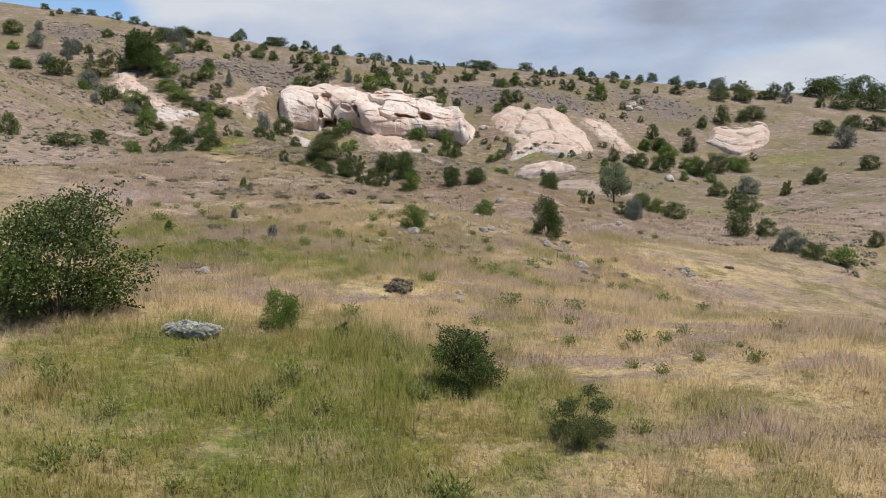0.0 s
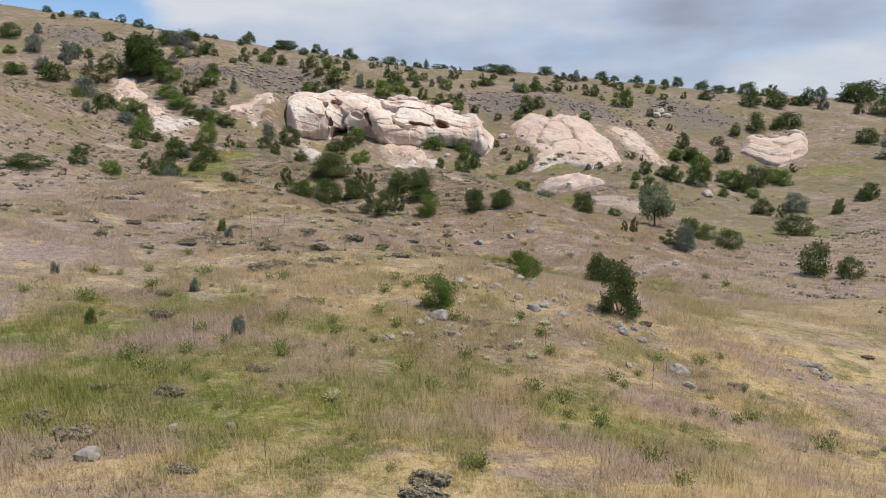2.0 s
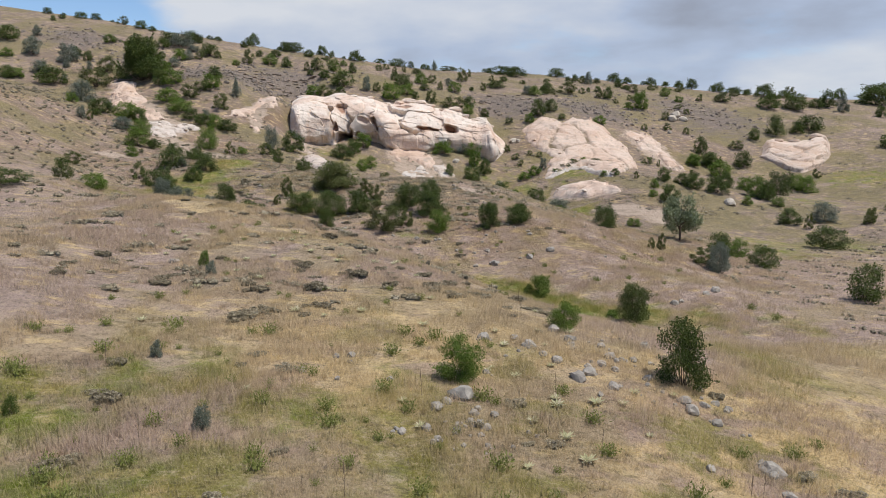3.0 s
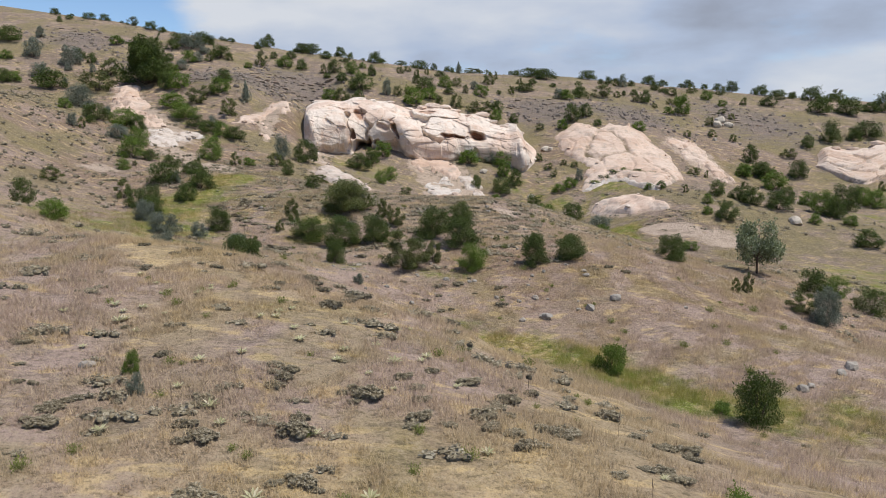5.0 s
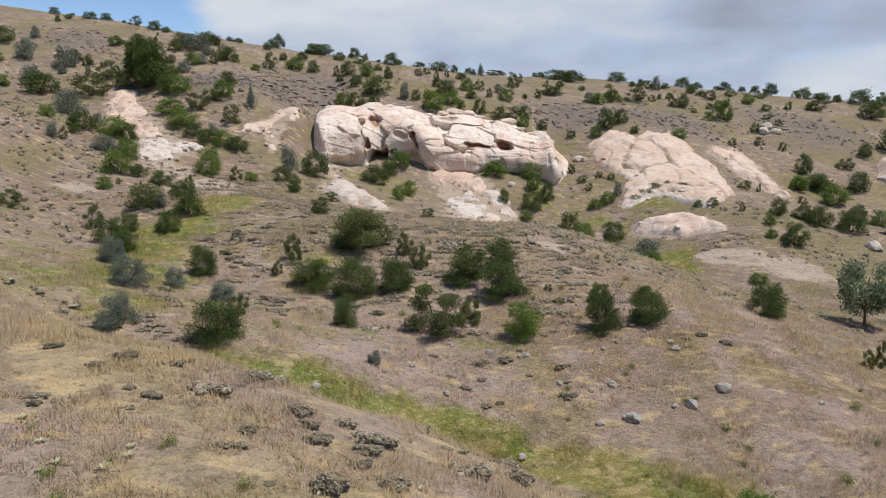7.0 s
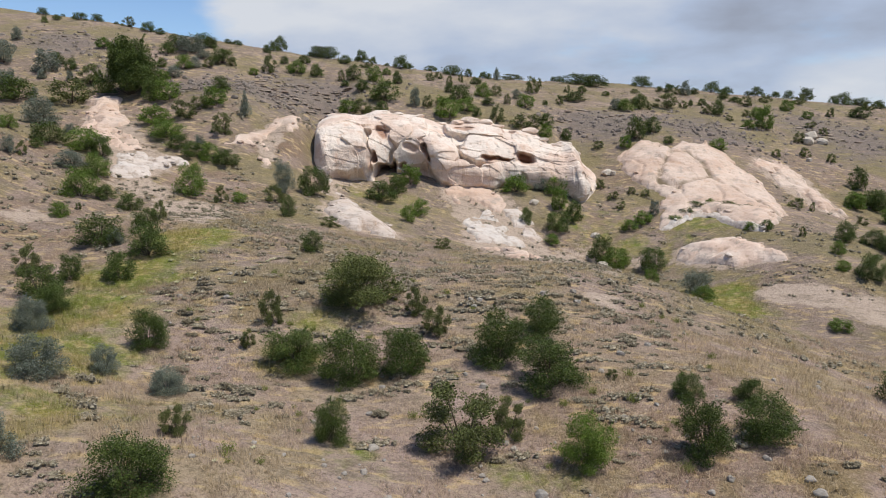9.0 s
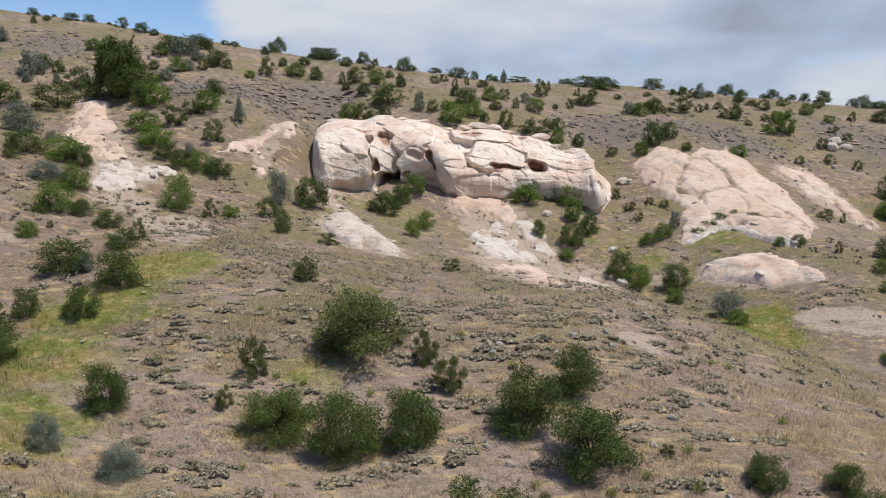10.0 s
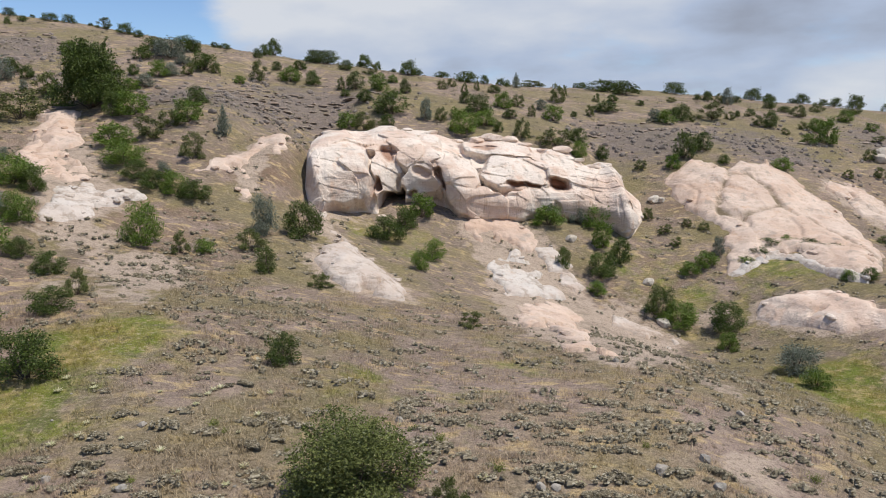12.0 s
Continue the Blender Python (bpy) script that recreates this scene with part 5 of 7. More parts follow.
def shrub(kind, x, y, w, h):
    """A plant w metres wide and h high; x, y is the place where its crown meets the ground on the downhill side."""
    y = y if kind in "TW" else y + 0.28 * w
    far = 0 if y < 62 and abs(x) < 26 else 1 if y < 112 else 2
    key = (kind, far, 0 if kind in "ATWC" else int(abs(37 * x + 91 * y)) % 3)
    crown, leaf, name, category, group, label = KINDS[kind]
    w, h = (0.95 if y < 80 else 1.04) * w, (0.76 if kind == "A" else 0.88 if y < 80 else 0.96) * h
    leaves, size = ((15000, 0.0165), (5200, 0.025), (2600, 0.036))[far]
    if crown == "sparse":
        leaves = int(leaves * 0.8)
    if kind in "ATW":
        leaves, size = (22000, 0.016) if kind == "A" else (24000, 0.019) if kind == "T" else (7500, 0.026)
    turn = Matrix.Translation((x, y, float(ground_z(x, y)) - 0.03)) @ Matrix.Rotation(x * 7.3 + y * 3.1, 4, "Z")
    if key in PLANTS:
        first = PLANTS[key].scale
        return copy_thing(PLANTS[key], turn @ Matrix.Diagonal((w / first.x, w / first.y, h / first.z, 1)))
    root = tagged(new(name), label, category, group)
    plant(name, crown, LEAVES[leaf], leaves, size, root)
    root.matrix_basis = turn @ Matrix.Diagonal((w, w, h, 1))
    PLANTS[key] = root
    return root


# foreground slope
shrub("O", 3.8, -14.5, 0.93, 0.88)
shrub("D", 2.3, -12.3, 1.21, 1.21)
shrub("D", -6.5, -9.5, 2.95, 2.97)
shrub("O", -0.2, -9.4, 0.29, 0.40)
shrub("G", -1.6, -9.0, 0.80, 1.00)
shrub("S", -4.3, 4.2, 0.40, 0.62)
shrub("D", -8.6, 4.5, 0.30, 0.54)
shrub("S", -6.8, 8.2, 0.31, 0.55)
shrub("G", 1.6, 7.4, 1.12, 1.32)
shrub("S", -12.0, 9.2, 0.29, 0.48)
shrub("D", 8.1, 8.1, 1.42, 2.16)
shrub("G", 26.1, 12.2, 1.78, 1.18)
# first spur and gully
shrub("D", 24.8, 13.0, 1.35, 1.07)
shrub("D", -33.4, 38.0, 1.68, 2.14)
shrub("S", 25.2, 15.9, 1.81, 1.66)
shrub("G", 5.5, 12.4, 1.01, 1.09)
shrub("S", -8.1, 17.3, 0.43, 0.65)
shrub("D", -27.3, 34.7, 3.04, 1.14)
shrub("G", -8.8, 18.6, 0.42, 0.80)
shrub("D", 32.7, 18.7, 0.98, 1.24)
shrub("D", -30.3, 48.5, 1.45, 2.07)
shrub("G", -24.9, 42.7, 1.71, 1.44)
shrub("D", 12.1, 25.2, 1.70, 2.40)
shrub("G", 11.3, 26.8, 0.62, 0.43)
shrub("G", 11.5, 27.2, 0.60, 0.43)
shrub("G", 7.9, 31.4, 1.46, 1.61)
shrub("D", 32.5, 31.7, 1.82, 1.77)
shrub("D", 31.2, 33.9, 2.35, 2.84)
shrub("S", -17.5, 41.3, 1.78, 1.68)
shrub("D", -12.4, 40.2, 2.21, 2.03)
shrub("S", 24.4, 41.9, 1.93, 2.51)
shrub("O", 19.9, 45.7, 0.56, 1.07)
shrub("O", 21.0, 46.2, 0.71, 1.56)
shrub("O", 23.8, 43.8, 1.88, 1.46)
shrub("S", -5.4, 41.1, 0.62, 0.70)
# second spur
shrub("O", -12.8, 44.4, 0.98, 1.25)
shrub("D", -7.6, 46.0, 1.30, 1.86)
shrub("G", 1.8, 45.2, 1.72, 2.05)
shrub("S", -20.3, 48.2, 2.30, 1.70)
shrub("O", -2.7, 45.7, 3.10, 2.81)
shrub("D", 6.1, 45.5, 1.76, 2.32)
shrub("D", 8.7, 46.3, 2.07, 1.79)
shrub("S", -15.4, 49.4, 1.46, 1.20)
shrub("O", -0.9, 47.2, 1.30, 1.61)
shrub("S", -18.5, 50.3, 1.24, 1.29)
shrub("D", -7.9, 51.7, 2.59, 2.51)
shrub("D", 30.5, 46.6, 2.39, 2.13)
shrub("D", 9.0, 49.2, 1.14, 1.18)
shrub("D", 1.2, 50.6, 2.82, 2.45)
shrub("D", 6.7, 49.6, 1.26, 1.15)
shrub("D", -10.7, 52.7, 2.58, 2.00)
shrub("D", -5.5, 52.5, 2.27, 2.28)
shrub("O", 3.9, 51.5, 0.50, 0.52)
shrub("D", -1.1, 53.2, 2.52, 2.72)
shrub("D", -18.0, 53.4, 1.71, 2.15)
shrub("G", 30.0, 51.0, 1.85, 2.02)
shrub("O", -13.4, 54.4, 0.68, 1.00)
shrub("D", 28.1, 50.3, 2.38, 2.28)
shrub("S", -23.9, 53.4, 1.64, 1.85)
shrub("D", 17.8, 52.4, 2.35, 2.33)
shrub("O", -4.2, 56.3, 1.42, 1.71)
shrub("D", 1.3, 55.8, 1.95, 2.13)
shrub("O", -12.9, 56.4, 1.14, 2.09)
shrub("A", -8.6, 58.1, 3.92, 3.55)
shrub("O", -5.4, 58.4, 1.19, 1.67)
shrub("D", -24.7, 56.2, 1.95, 1.70)
shrub("D", -26.9, 58.8, 2.22, 1.96)
shrub("D", -23.7, 61.5, 1.87, 1.85)
shrub("D", -26.7, 61.7, 1.36, 1.74)
shrub("O", -29.7, 62.1, 1.39, 2.14)
shrub("D", 47.6, 64.5, 4.28, 2.75)
shrub("O", -37.1, 63.4, 2.09, 1.40)
shrub("D", -23.7, 65.1, 2.73, 2.23)
shrub("W", 27.2, 58.3, 3.7, 5.2)
shrub("D", -13.5, 68.5, 1.50, 1.62)
shrub("D", -28.2, 67.4, 3.22, 2.29)
shrub("S", -27.0, 67.7, 1.07, 1.34)
shrub("D", -27.4, 72.8, 2.20, 1.57)
shrub("G", -36.0, 76.0, 1.47, 1.42)
shrub("O", -4.8, 82.0, 1.47, 1.08)
shrub("O", -28.1, 76.7, 1.29, 1.79)
shrub("O", -36.1, 79.1, 0.58, 0.70)
# below the cliffs
shrub("O", 61.7, 79.4, 1.39, 2.23)
shrub("D", -33.1, 81.6, 2.03, 1.56)
shrub("G", -38.2, 82.4, 2.88, 2.65)
shrub("O", 62.3, 79.9, 1.44, 2.30)
shrub("O", 53.2, 79.2, 1.10, 2.29)
shrub("D", -36.3, 83.7, 1.58, 1.40)
shrub("O", -16.3, 88.6, 1.61, 1.19)
shrub("D", 51.7, 81.2, 2.75, 2.26)
shrub("S", 57.4, 82.0, 2.93, 2.86)
shrub("G", 28.4, 77.3, 1.88, 1.16)
shrub("S", -47.2, 86.7, 1.09, 1.68)
shrub("O", -46.5, 87.7, 0.89, 1.49)
shrub("D", -20.8, 89.7, 1.39, 2.14)
shrub("G", 20.2, 86.0, 1.92, 1.32)
shrub("D", 70.7, 86.9, 2.24, 1.94)
shrub("G", -40.0, 88.9, 2.26, 2.33)
shrub("S", -42.6, 89.0, 2.82, 1.75)
shrub("S", 20.7, 89.9, 2.85, 2.35)
shrub("D", 72.6, 88.4, 2.34, 2.61)
shrub("O", -28.2, 91.1, 1.29, 1.81)
shrub("G", 18.4, 98.0, 1.58, 1.62)
shrub("D", -47.0, 90.8, 1.16, 0.95)
shrub("G", -31.4, 91.3, 2.70, 3.38)
shrub("G", -26.6, 92.0, 1.42, 1.09)
shrub("G", 54.0, 89.1, 1.73, 1.43)
shrub("D", 86.0, 93.7, 3.28, 2.53)
shrub("G", 49.2, 89.0, 1.38, 1.42)
shrub("O", -23.4, 94.1, 2.19, 1.87)
shrub("D", -47.6, 93.2, 3.11, 2.21)
shrub("G", 15.5, 102.2, 3.04, 2.43)
shrub("D", 37.1, 88.0, 2.75, 2.55)
shrub("G", -52.0, 93.9, 1.57, 1.49)
shrub("G", -44.7, 95.0, 3.67, 2.52)
shrub("D", -42.8, 95.2, 2.09, 2.27)
shrub("D", 13.7, 103.6, 2.53, 3.18)
shrub("D", 54.1, 92.4, 2.49, 2.93)
shrub("D", 19.4, 100.7, 2.94, 2.61)
shrub("G", 35.3, 90.2, 1.24, 1.05)
shrub("G", 53.4, 94.0, 3.06, 3.35)
shrub("D", 46.7, 93.6, 3.21, 2.75)
shrub("S", -23.6, 98.6, 2.06, 3.70)
shrub("G", -9.7, 101.4, 1.47, 2.06)
shrub("D", -20.8, 100.1, 3.14, 3.36)
shrub("G", 36.7, 94.0, 1.30, 1.46)
shrub("G", 8.1, 106.6, 1.72, 1.33)
shrub("D", 43.6, 95.1, 2.69, 2.59)
shrub("D", -31.4, 101.7, 2.79, 1.91)
shrub("D", -35.7, 102.3, 2.41, 1.79)
shrub("S", -50.8, 103.2, 1.09, 1.26)
shrub("D", 61.5, 102.3, 3.92, 4.04)
shrub("G", -33.6, 102.3, 2.27, 2.20)
shrub("D", -37.9, 103.6, 2.45, 1.82)
shrub("G", -8.6, 105.5, 1.97, 2.17)
shrub("O", -20.1, 104.8, 0.84, 1.43)
shrub("D", 42.7, 97.4, 2.49, 1.92)
shrub("G", 54.6, 100.6, 2.67, 2.17)
shrub("G", 68.7, 106.8, 3.07, 2.95)
shrub("D", 50.6, 99.2, 2.25, 2.50)
shrub("S", -35.6, 105.0, 1.24, 1.71)
shrub("D", 39.7, 98.0, 2.00, 2.32)
shrub("D", -13.8, 107.7, 3.45, 2.52)
shrub("D", 9.1, 109.7, 2.95, 2.73)
shrub("G", -40.8, 106.5, 3.80, 2.32)
shrub("O", 35.5, 99.5, 0.75, 1.17)
shrub("G", 68.2, 109.7, 3.14, 2.81)
shrub("D", 32.9, 102.6, 1.44, 1.22)
shrub("D", 5.1, 110.7, 1.49, 2.31)
shrub("S", -57.2, 107.0, 3.98, 3.51)
shrub("G", 31.3, 103.4, 1.32, 0.96)
shrub("G", 18.7, 110.7, 1.92, 1.37)
shrub("D", -12.0, 111.4, 2.25, 2.78)
shrub("D", 11.7, 112.9, 2.13, 2.82)
shrub("G", 20.7, 111.6, 2.23, 1.69)
shrub("O", -34.7, 109.6, 2.60, 2.82)
shrub("G", -10.5, 114.2, 2.62, 2.69)
shrub("G", 10.0, 115.0, 2.02, 3.20)
shrub("S", 22.5, 113.6, 1.21, 2.19)
shrub("G", -44.6, 111.9, 3.72, 2.45)
shrub("S", 96.0, 116.2, 4.11, 4.73)
shrub("O", 75.8, 116.6, 1.32, 1.82)
shrub("O", 18.7, 116.4, 1.10, 1.13)
shrub("O", 51.4, 115.5, 1.23, 1.26)
shrub("G", 57.6, 117.3, 3.75, 3.18)
for x, y, w in ((24.6, 110.8, 2.0), (26.4, 112.4, 2.4), (28.4, 114.0, 2.6), (30.4, 114.6, 2.4), (32.2, 113.2, 2.6), (34.0, 111.8, 2.8), (35.8, 111.4, 2.4), (37.6, 112.2, 2.0)):
    shrub("D" if int(x) % 3 else "G", x, y, w, 0.85)
# beside and above the cliffs
shrub("G", 4.3, 117.6, 3.18, 2.30)
shrub("O", -41.1, 113.8, 3.02, 2.48)
shrub("O", 18.2, 119.4, 1.46, 1.16)
shrub("G", 10.2, 120.0, 3.58, 2.69)
shrub("O", 45.2, 117.2, 0.63, 1.29)
shrub("D", -74.9, 117.2, 2.30, 2.37)
shrub("S", 7.8, 120.2, 2.12, 2.19)
shrub("O", 43.2, 117.5, 1.88, 1.29)
shrub("O", 22.8, 119.3, 1.12, 0.99)
shrub("O", 21.1, 120.3, 0.97, 1.00)
shrub("G", -74.8, 119.0, 2.91, 1.84)
shrub("O", 17.1, 122.7, 1.34, 1.38)
shrub("G", 54.2, 122.1, 2.63, 2.20)
shrub("D", -68.5, 118.7, 4.86, 3.33)
shrub("D", 58.1, 122.9, 2.98, 2.60)
shrub("G", 54.5, 123.2, 2.52, 2.12)
shrub("C", -33.7, 116.7, 1.39, 3.50)
shrub("D", 58.2, 124.0, 3.34, 2.58)
shrub("O", -61.0, 120.3, 5.05, 3.52)
shrub("O", -40.1, 116.6, 2.01, 1.91)
shrub("D", 65.4, 124.7, 3.03, 3.36)
shrub("S", -67.7, 123.3, 1.01, 1.22)
shrub("G", -38.5, 117.6, 3.11, 2.72)
shrub("S", -73.2, 125.1, 3.10, 2.48)
shrub("D", -49.3, 121.3, 2.12, 3.02)
shrub("G", -46.8, 120.9, 3.40, 3.00)
shrub("O", -18.2, 132.8, 2.21, 1.89)
shrub("D", 100.7, 130.7, 4.52, 3.28)
shrub("O", -20.0, 133.7, 2.22, 2.48)
shrub("G", -22.5, 134.6, 2.99, 2.31)
shrub("G", 10.0, 133.4, 2.01, 2.46)
shrub("G", -82.5, 130.5, 2.17, 1.75)
shrub("D", 58.6, 130.1, 2.30, 3.46)
shrub("T", -53.8, 125.2, 7.12, 8.02)
shrub("O", 6.8, 134.0, 4.24, 2.28)
shrub("S", -70.6, 130.0, 1.26, 1.48)
shrub("G", -6.1, 134.3, 3.70, 3.44)
shrub("D", -16.8, 134.9, 1.87, 1.73)
shrub("O", -62.7, 129.1, 3.18, 3.10)
shrub("O", 2.2, 136.0, 2.26, 2.71)
shrub("S", -66.4, 130.6, 1.07, 1.66)
shrub("S", -71.6, 132.2, 3.47, 3.76)
shrub("D", -1.1, 137.0, 1.32, 1.56)
shrub("D", 13.7, 136.7, 1.70, 1.95)
shrub("D", 116.3, 135.3, 4.95, 3.40)
shrub("S", -79.2, 133.4, 3.15, 3.64)
shrub("O", 18.8, 134.8, 1.48, 1.34)
shrub("D", 10.6, 138.8, 2.30, 2.18)
shrub("G", -2.9, 137.9, 2.67, 2.35)
shrub("D", -16.7, 137.8, 4.20, 3.34)
shrub("D", -39.3, 123.2, 2.29, 2.19)
shrub("O", -9.4, 137.7, 1.71, 1.96)
shrub("S", -11.5, 137.8, 1.72, 3.15)
shrub("G", 23.0, 133.7, 1.82, 2.06)
shrub("O", 68.2, 134.4, 2.72, 1.78)
shrub("D", 111.7, 137.0, 4.15, 3.14)
shrub("O", -7.6, 139.2, 1.35, 1.59)
shrub("D", -68.6, 134.9, 1.67, 2.11)
shrub("D", -71.5, 136.0, 2.08, 2.33)
shrub("G", -51.7, 130.9, 2.32, 1.65)
shrub("D", 0.8, 142.6, 1.98, 1.23)
shrub("D", -3.9, 142.8, 3.58, 2.66)
shrub("S", -50.5, 132.8, 2.17, 1.87)
shrub("D", -87.3, 139.1, 4.04, 3.01)
shrub("G", 7.7, 146.2, 2.86, 2.53)
shrub("D", -21.2, 141.8, 2.16, 1.83)
shrub("O", 4.4, 146.2, 1.23, 1.89)
shrub("D", 29.9, 133.8, 1.45, 1.30)
shrub("D", 25.1, 135.8, 2.77, 3.62)
shrub("G", 38.2, 134.1, 2.54, 1.87)
shrub("G", -0.0, 149.0, 2.72, 2.58)
shrub("D", 74.4, 139.6, 2.30, 2.63)
shrub("O", 48.9, 137.5, 1.31, 1.35)
shrub("D", -5.9, 147.5, 1.65, 1.92)
shrub("O", 58.7, 138.9, 1.33, 1.57)
shrub("D", -55.1, 138.9, 1.53, 1.57)
shrub("O", 2.6, 152.6, 1.94, 2.00)
shrub("O", 54.6, 139.7, 1.53, 1.57)
shrub("G", -51.1, 138.8, 2.49, 2.36)
shrub("D", 28.3, 137.8, 2.43, 2.70)
shrub("S", 6.6, 153.5, 1.74, 1.78)
shrub("D", -15.6, 148.2, 1.65, 2.35)
shrub("G", -19.8, 147.3, 2.88, 2.75)
shrub("D", 81.2, 142.8, 3.40, 4.57)
shrub("S", -49.9, 139.9, 2.12, 1.98)
shrub("S", -83.5, 144.2, 1.61, 2.28)
shrub("D", -24.9, 146.4, 1.43, 1.05)
shrub("D", 87.0, 144.7, 2.66, 3.00)
shrub("O", -47.9, 141.3, 1.95, 1.81)
shrub("G", -40.3, 142.2, 1.58, 1.21)
shrub("O", -6.2, 154.0, 1.08, 2.01)
shrub("D", 12.0, 153.5, 1.08, 0.89)
shrub("D", 91.5, 146.6, 5.37, 3.59)
shrub("D", -23.8, 149.0, 2.50, 2.79)
shrub("O", -38.5, 145.5, 2.22, 3.34)
shrub("O", -26.1, 149.2, 1.25, 2.15)
shrub("G", -68.8, 145.9, 2.65, 1.88)
shrub("O", -44.9, 144.9, 1.41, 1.45)
shrub("O", -10.0, 155.3, 1.53, 1.58)
shrub("D", -46.9, 144.9, 3.82, 2.69)
shrub("D", -30.7, 149.3, 2.09, 2.37)
shrub("G", -34.4, 148.8, 3.32, 2.35)
shrub("S", -50.9, 146.6, 2.44, 1.47)
shrub("D", -57.3, 146.4, 2.85, 2.09)
shrub("G", -18.4, 154.8, 1.74, 1.35)
shrub("O", 56.3, 145.7, 1.60, 1.85)
shrub("O", -8.5, 159.4, 1.58, 1.40)
shrub("O", 15.1, 155.7, 1.54, 1.80)
shrub("D", -1.2, 159.5, 2.03, 1.39)
shrub("O", -4.1, 159.2, 0.90, 1.86)
shrub("S", -54.2, 148.5, 4.96, 3.20)
shrub("D", -37.7, 153.3, 1.50, 1.55)
shrub("G", 49.1, 150.0, 2.07, 1.71)
shrub("O", 10.4, 162.7, 2.54, 3.33)
shrub("G", 52.0, 150.1, 2.89, 4.25)
shrub("S", 25.3, 153.6, 1.93, 2.20)
shrub("G", 27.1, 152.7, 3.17, 2.19)
shrub("D", 18.4, 159.4, 4.03, 1.85)
shrub("D", -34.5, 156.0, 2.19, 1.80)
shrub("D", -57.9, 152.3, 4.26, 2.19)
shrub("O", -22.9, 159.5, 2.25, 1.85)
shrub("O", 63.3, 151.3, 1.46, 1.29)
shrub("O", 47.0, 153.9, 1.27, 1.09)
shrub("D", 30.5, 155.6, 2.59, 2.90)
shrub("D", -16.7, 163.9, 3.02, 2.64)
shrub("O", 32.3, 156.3, 0.87, 1.57)
shrub("D", -52.5, 155.1, 2.39, 2.24)
shrub("D", -54.1, 155.1, 3.26, 2.68)
shrub("D", -27.6, 161.9, 2.51, 1.77)
shrub("D", 125.3, 161.2, 6.33, 4.57)
shrub("D", -42.7, 158.8, 1.56, 1.61)
shrub("O", 62.5, 154.7, 1.92, 1.10)
shrub("D", 45.9, 157.0, 2.18, 2.92)
shrub("C", 3.5, 171.6, 1.48, 2.78)
shrub("O", 43.8, 157.3, 1.75, 1.80)
shrub("D", -87.7, 159.6, 1.13, 1.40)
shrub("D", -22.9, 169.0, 1.21, 1.50)
shrub("O", 36.5, 158.4, 3.97, 2.72)
shrub("D", 135.4, 162.6, 8.00, 6.92)
shrub("G", 53.2, 156.6, 2.60, 2.23)
shrub("D", 118.6, 162.8, 2.37, 3.05)
shrub("D", 30.8, 161.5, 1.81, 1.40)
shrub("O", 51.4, 157.7, 1.31, 1.35)
shrub("D", 0.6, 176.2, 1.77, 1.44)
shrub("O", 40.1, 160.1, 1.56, 1.38)
# upper slope and skyline
shrub("D", -11.1, 174.7, 2.51, 1.16)
shrub("O", 18.2, 168.5, 1.20, 1.72)
shrub("D", -34.2, 165.8, 3.06, 2.42)
shrub("D", -26.5, 170.9, 1.22, 1.01)
shrub("D", -32.4, 167.1, 4.74, 2.44)
shrub("D", 90.3, 164.3, 5.03, 3.96)
shrub("D", -19.7, 167.3, 0.95, 0.61)
shrub("D", 98.0, 165.6, 5.98, 4.31)
shrub("O", 12.6, 169.9, 0.96, 1.99)
shrub("D", -42.5, 163.1, 1.84, 2.13)
shrub("S", 111.0, 166.7, 2.72, 4.35)
shrub("D", -6.0, 167.2, 3.78, 2.07)
shrub("D", -87.8, 164.1, 1.63, 1.08)
shrub("D", -15.3, 167.4, 2.13, 1.22)
shrub("G", 65.1, 161.4, 2.01, 1.62)
shrub("D", 26.3, 168.1, 1.42, 0.98)
shrub("D", 21.6, 169.7, 1.92, 1.48)
shrub("D", -66.3, 164.3, 1.74, 1.32)
shrub("D", -2.7, 169.3, 1.44, 1.73)
shrub("D", 42.3, 163.0, 0.91, 1.17)
shrub("D", -25.7, 170.4, 2.42, 2.37)
shrub("D", -42.6, 169.0, 2.40, 3.21)
shrub("D", -36.5, 170.5, 1.82, 1.00)
shrub("D", 45.0, 164.2, 1.61, 1.42)
shrub("D", -69.8, 165.6, 2.81, 2.06)
shrub("D", 80.1, 169.3, 3.55, 2.44)
shrub("D", -81.7, 168.4, 2.27, 1.60)
shrub("O", 7.9, 185.9, 5.39, 1.39)
shrub("D", -53.0, 166.2, 1.41, 0.97)
shrub("D", 106.7, 171.5, 3.40, 2.55)
shrub("O", 73.2, 168.6, 1.41, 1.94)
shrub("D", -51.0, 165.6, 2.10, 0.96)
shrub("D", -94.4, 170.0, 2.06, 1.50)
shrub("D", 110.7, 172.9, 4.37, 4.50)
shrub("G", 63.6, 167.0, 2.56, 2.40)
shrub("D", -78.1, 169.6, 0.96, 0.50)
shrub("D", 1.8, 173.6, 1.23, 1.27)
shrub("O", -75.6, 169.7, 2.42, 1.99)
shrub("O", 55.1, 167.2, 2.57, 2.16)
shrub("D", -92.7, 174.6, 1.00, 0.64)
shrub("D", -85.4, 167.9, 2.85, 1.59)
shrub("O", 33.5, 172.9, 1.71, 1.01)
shrub("D", 54.6, 172.2, 2.17, 1.25)
shrub("D", 130.8, 180.3, 9.75, 5.69)
shrub("O", 44.1, 177.9, 1.51, 2.07)
shrub("S", 45.8, 177.5, 2.26, 3.36)
shrub("D", 26.4, 180.0, 5.12, 2.90)
shrub("O", 64.3, 179.1, 2.53, 2.08)
shrub("O", 88.6, 181.6, 2.31, 1.85)
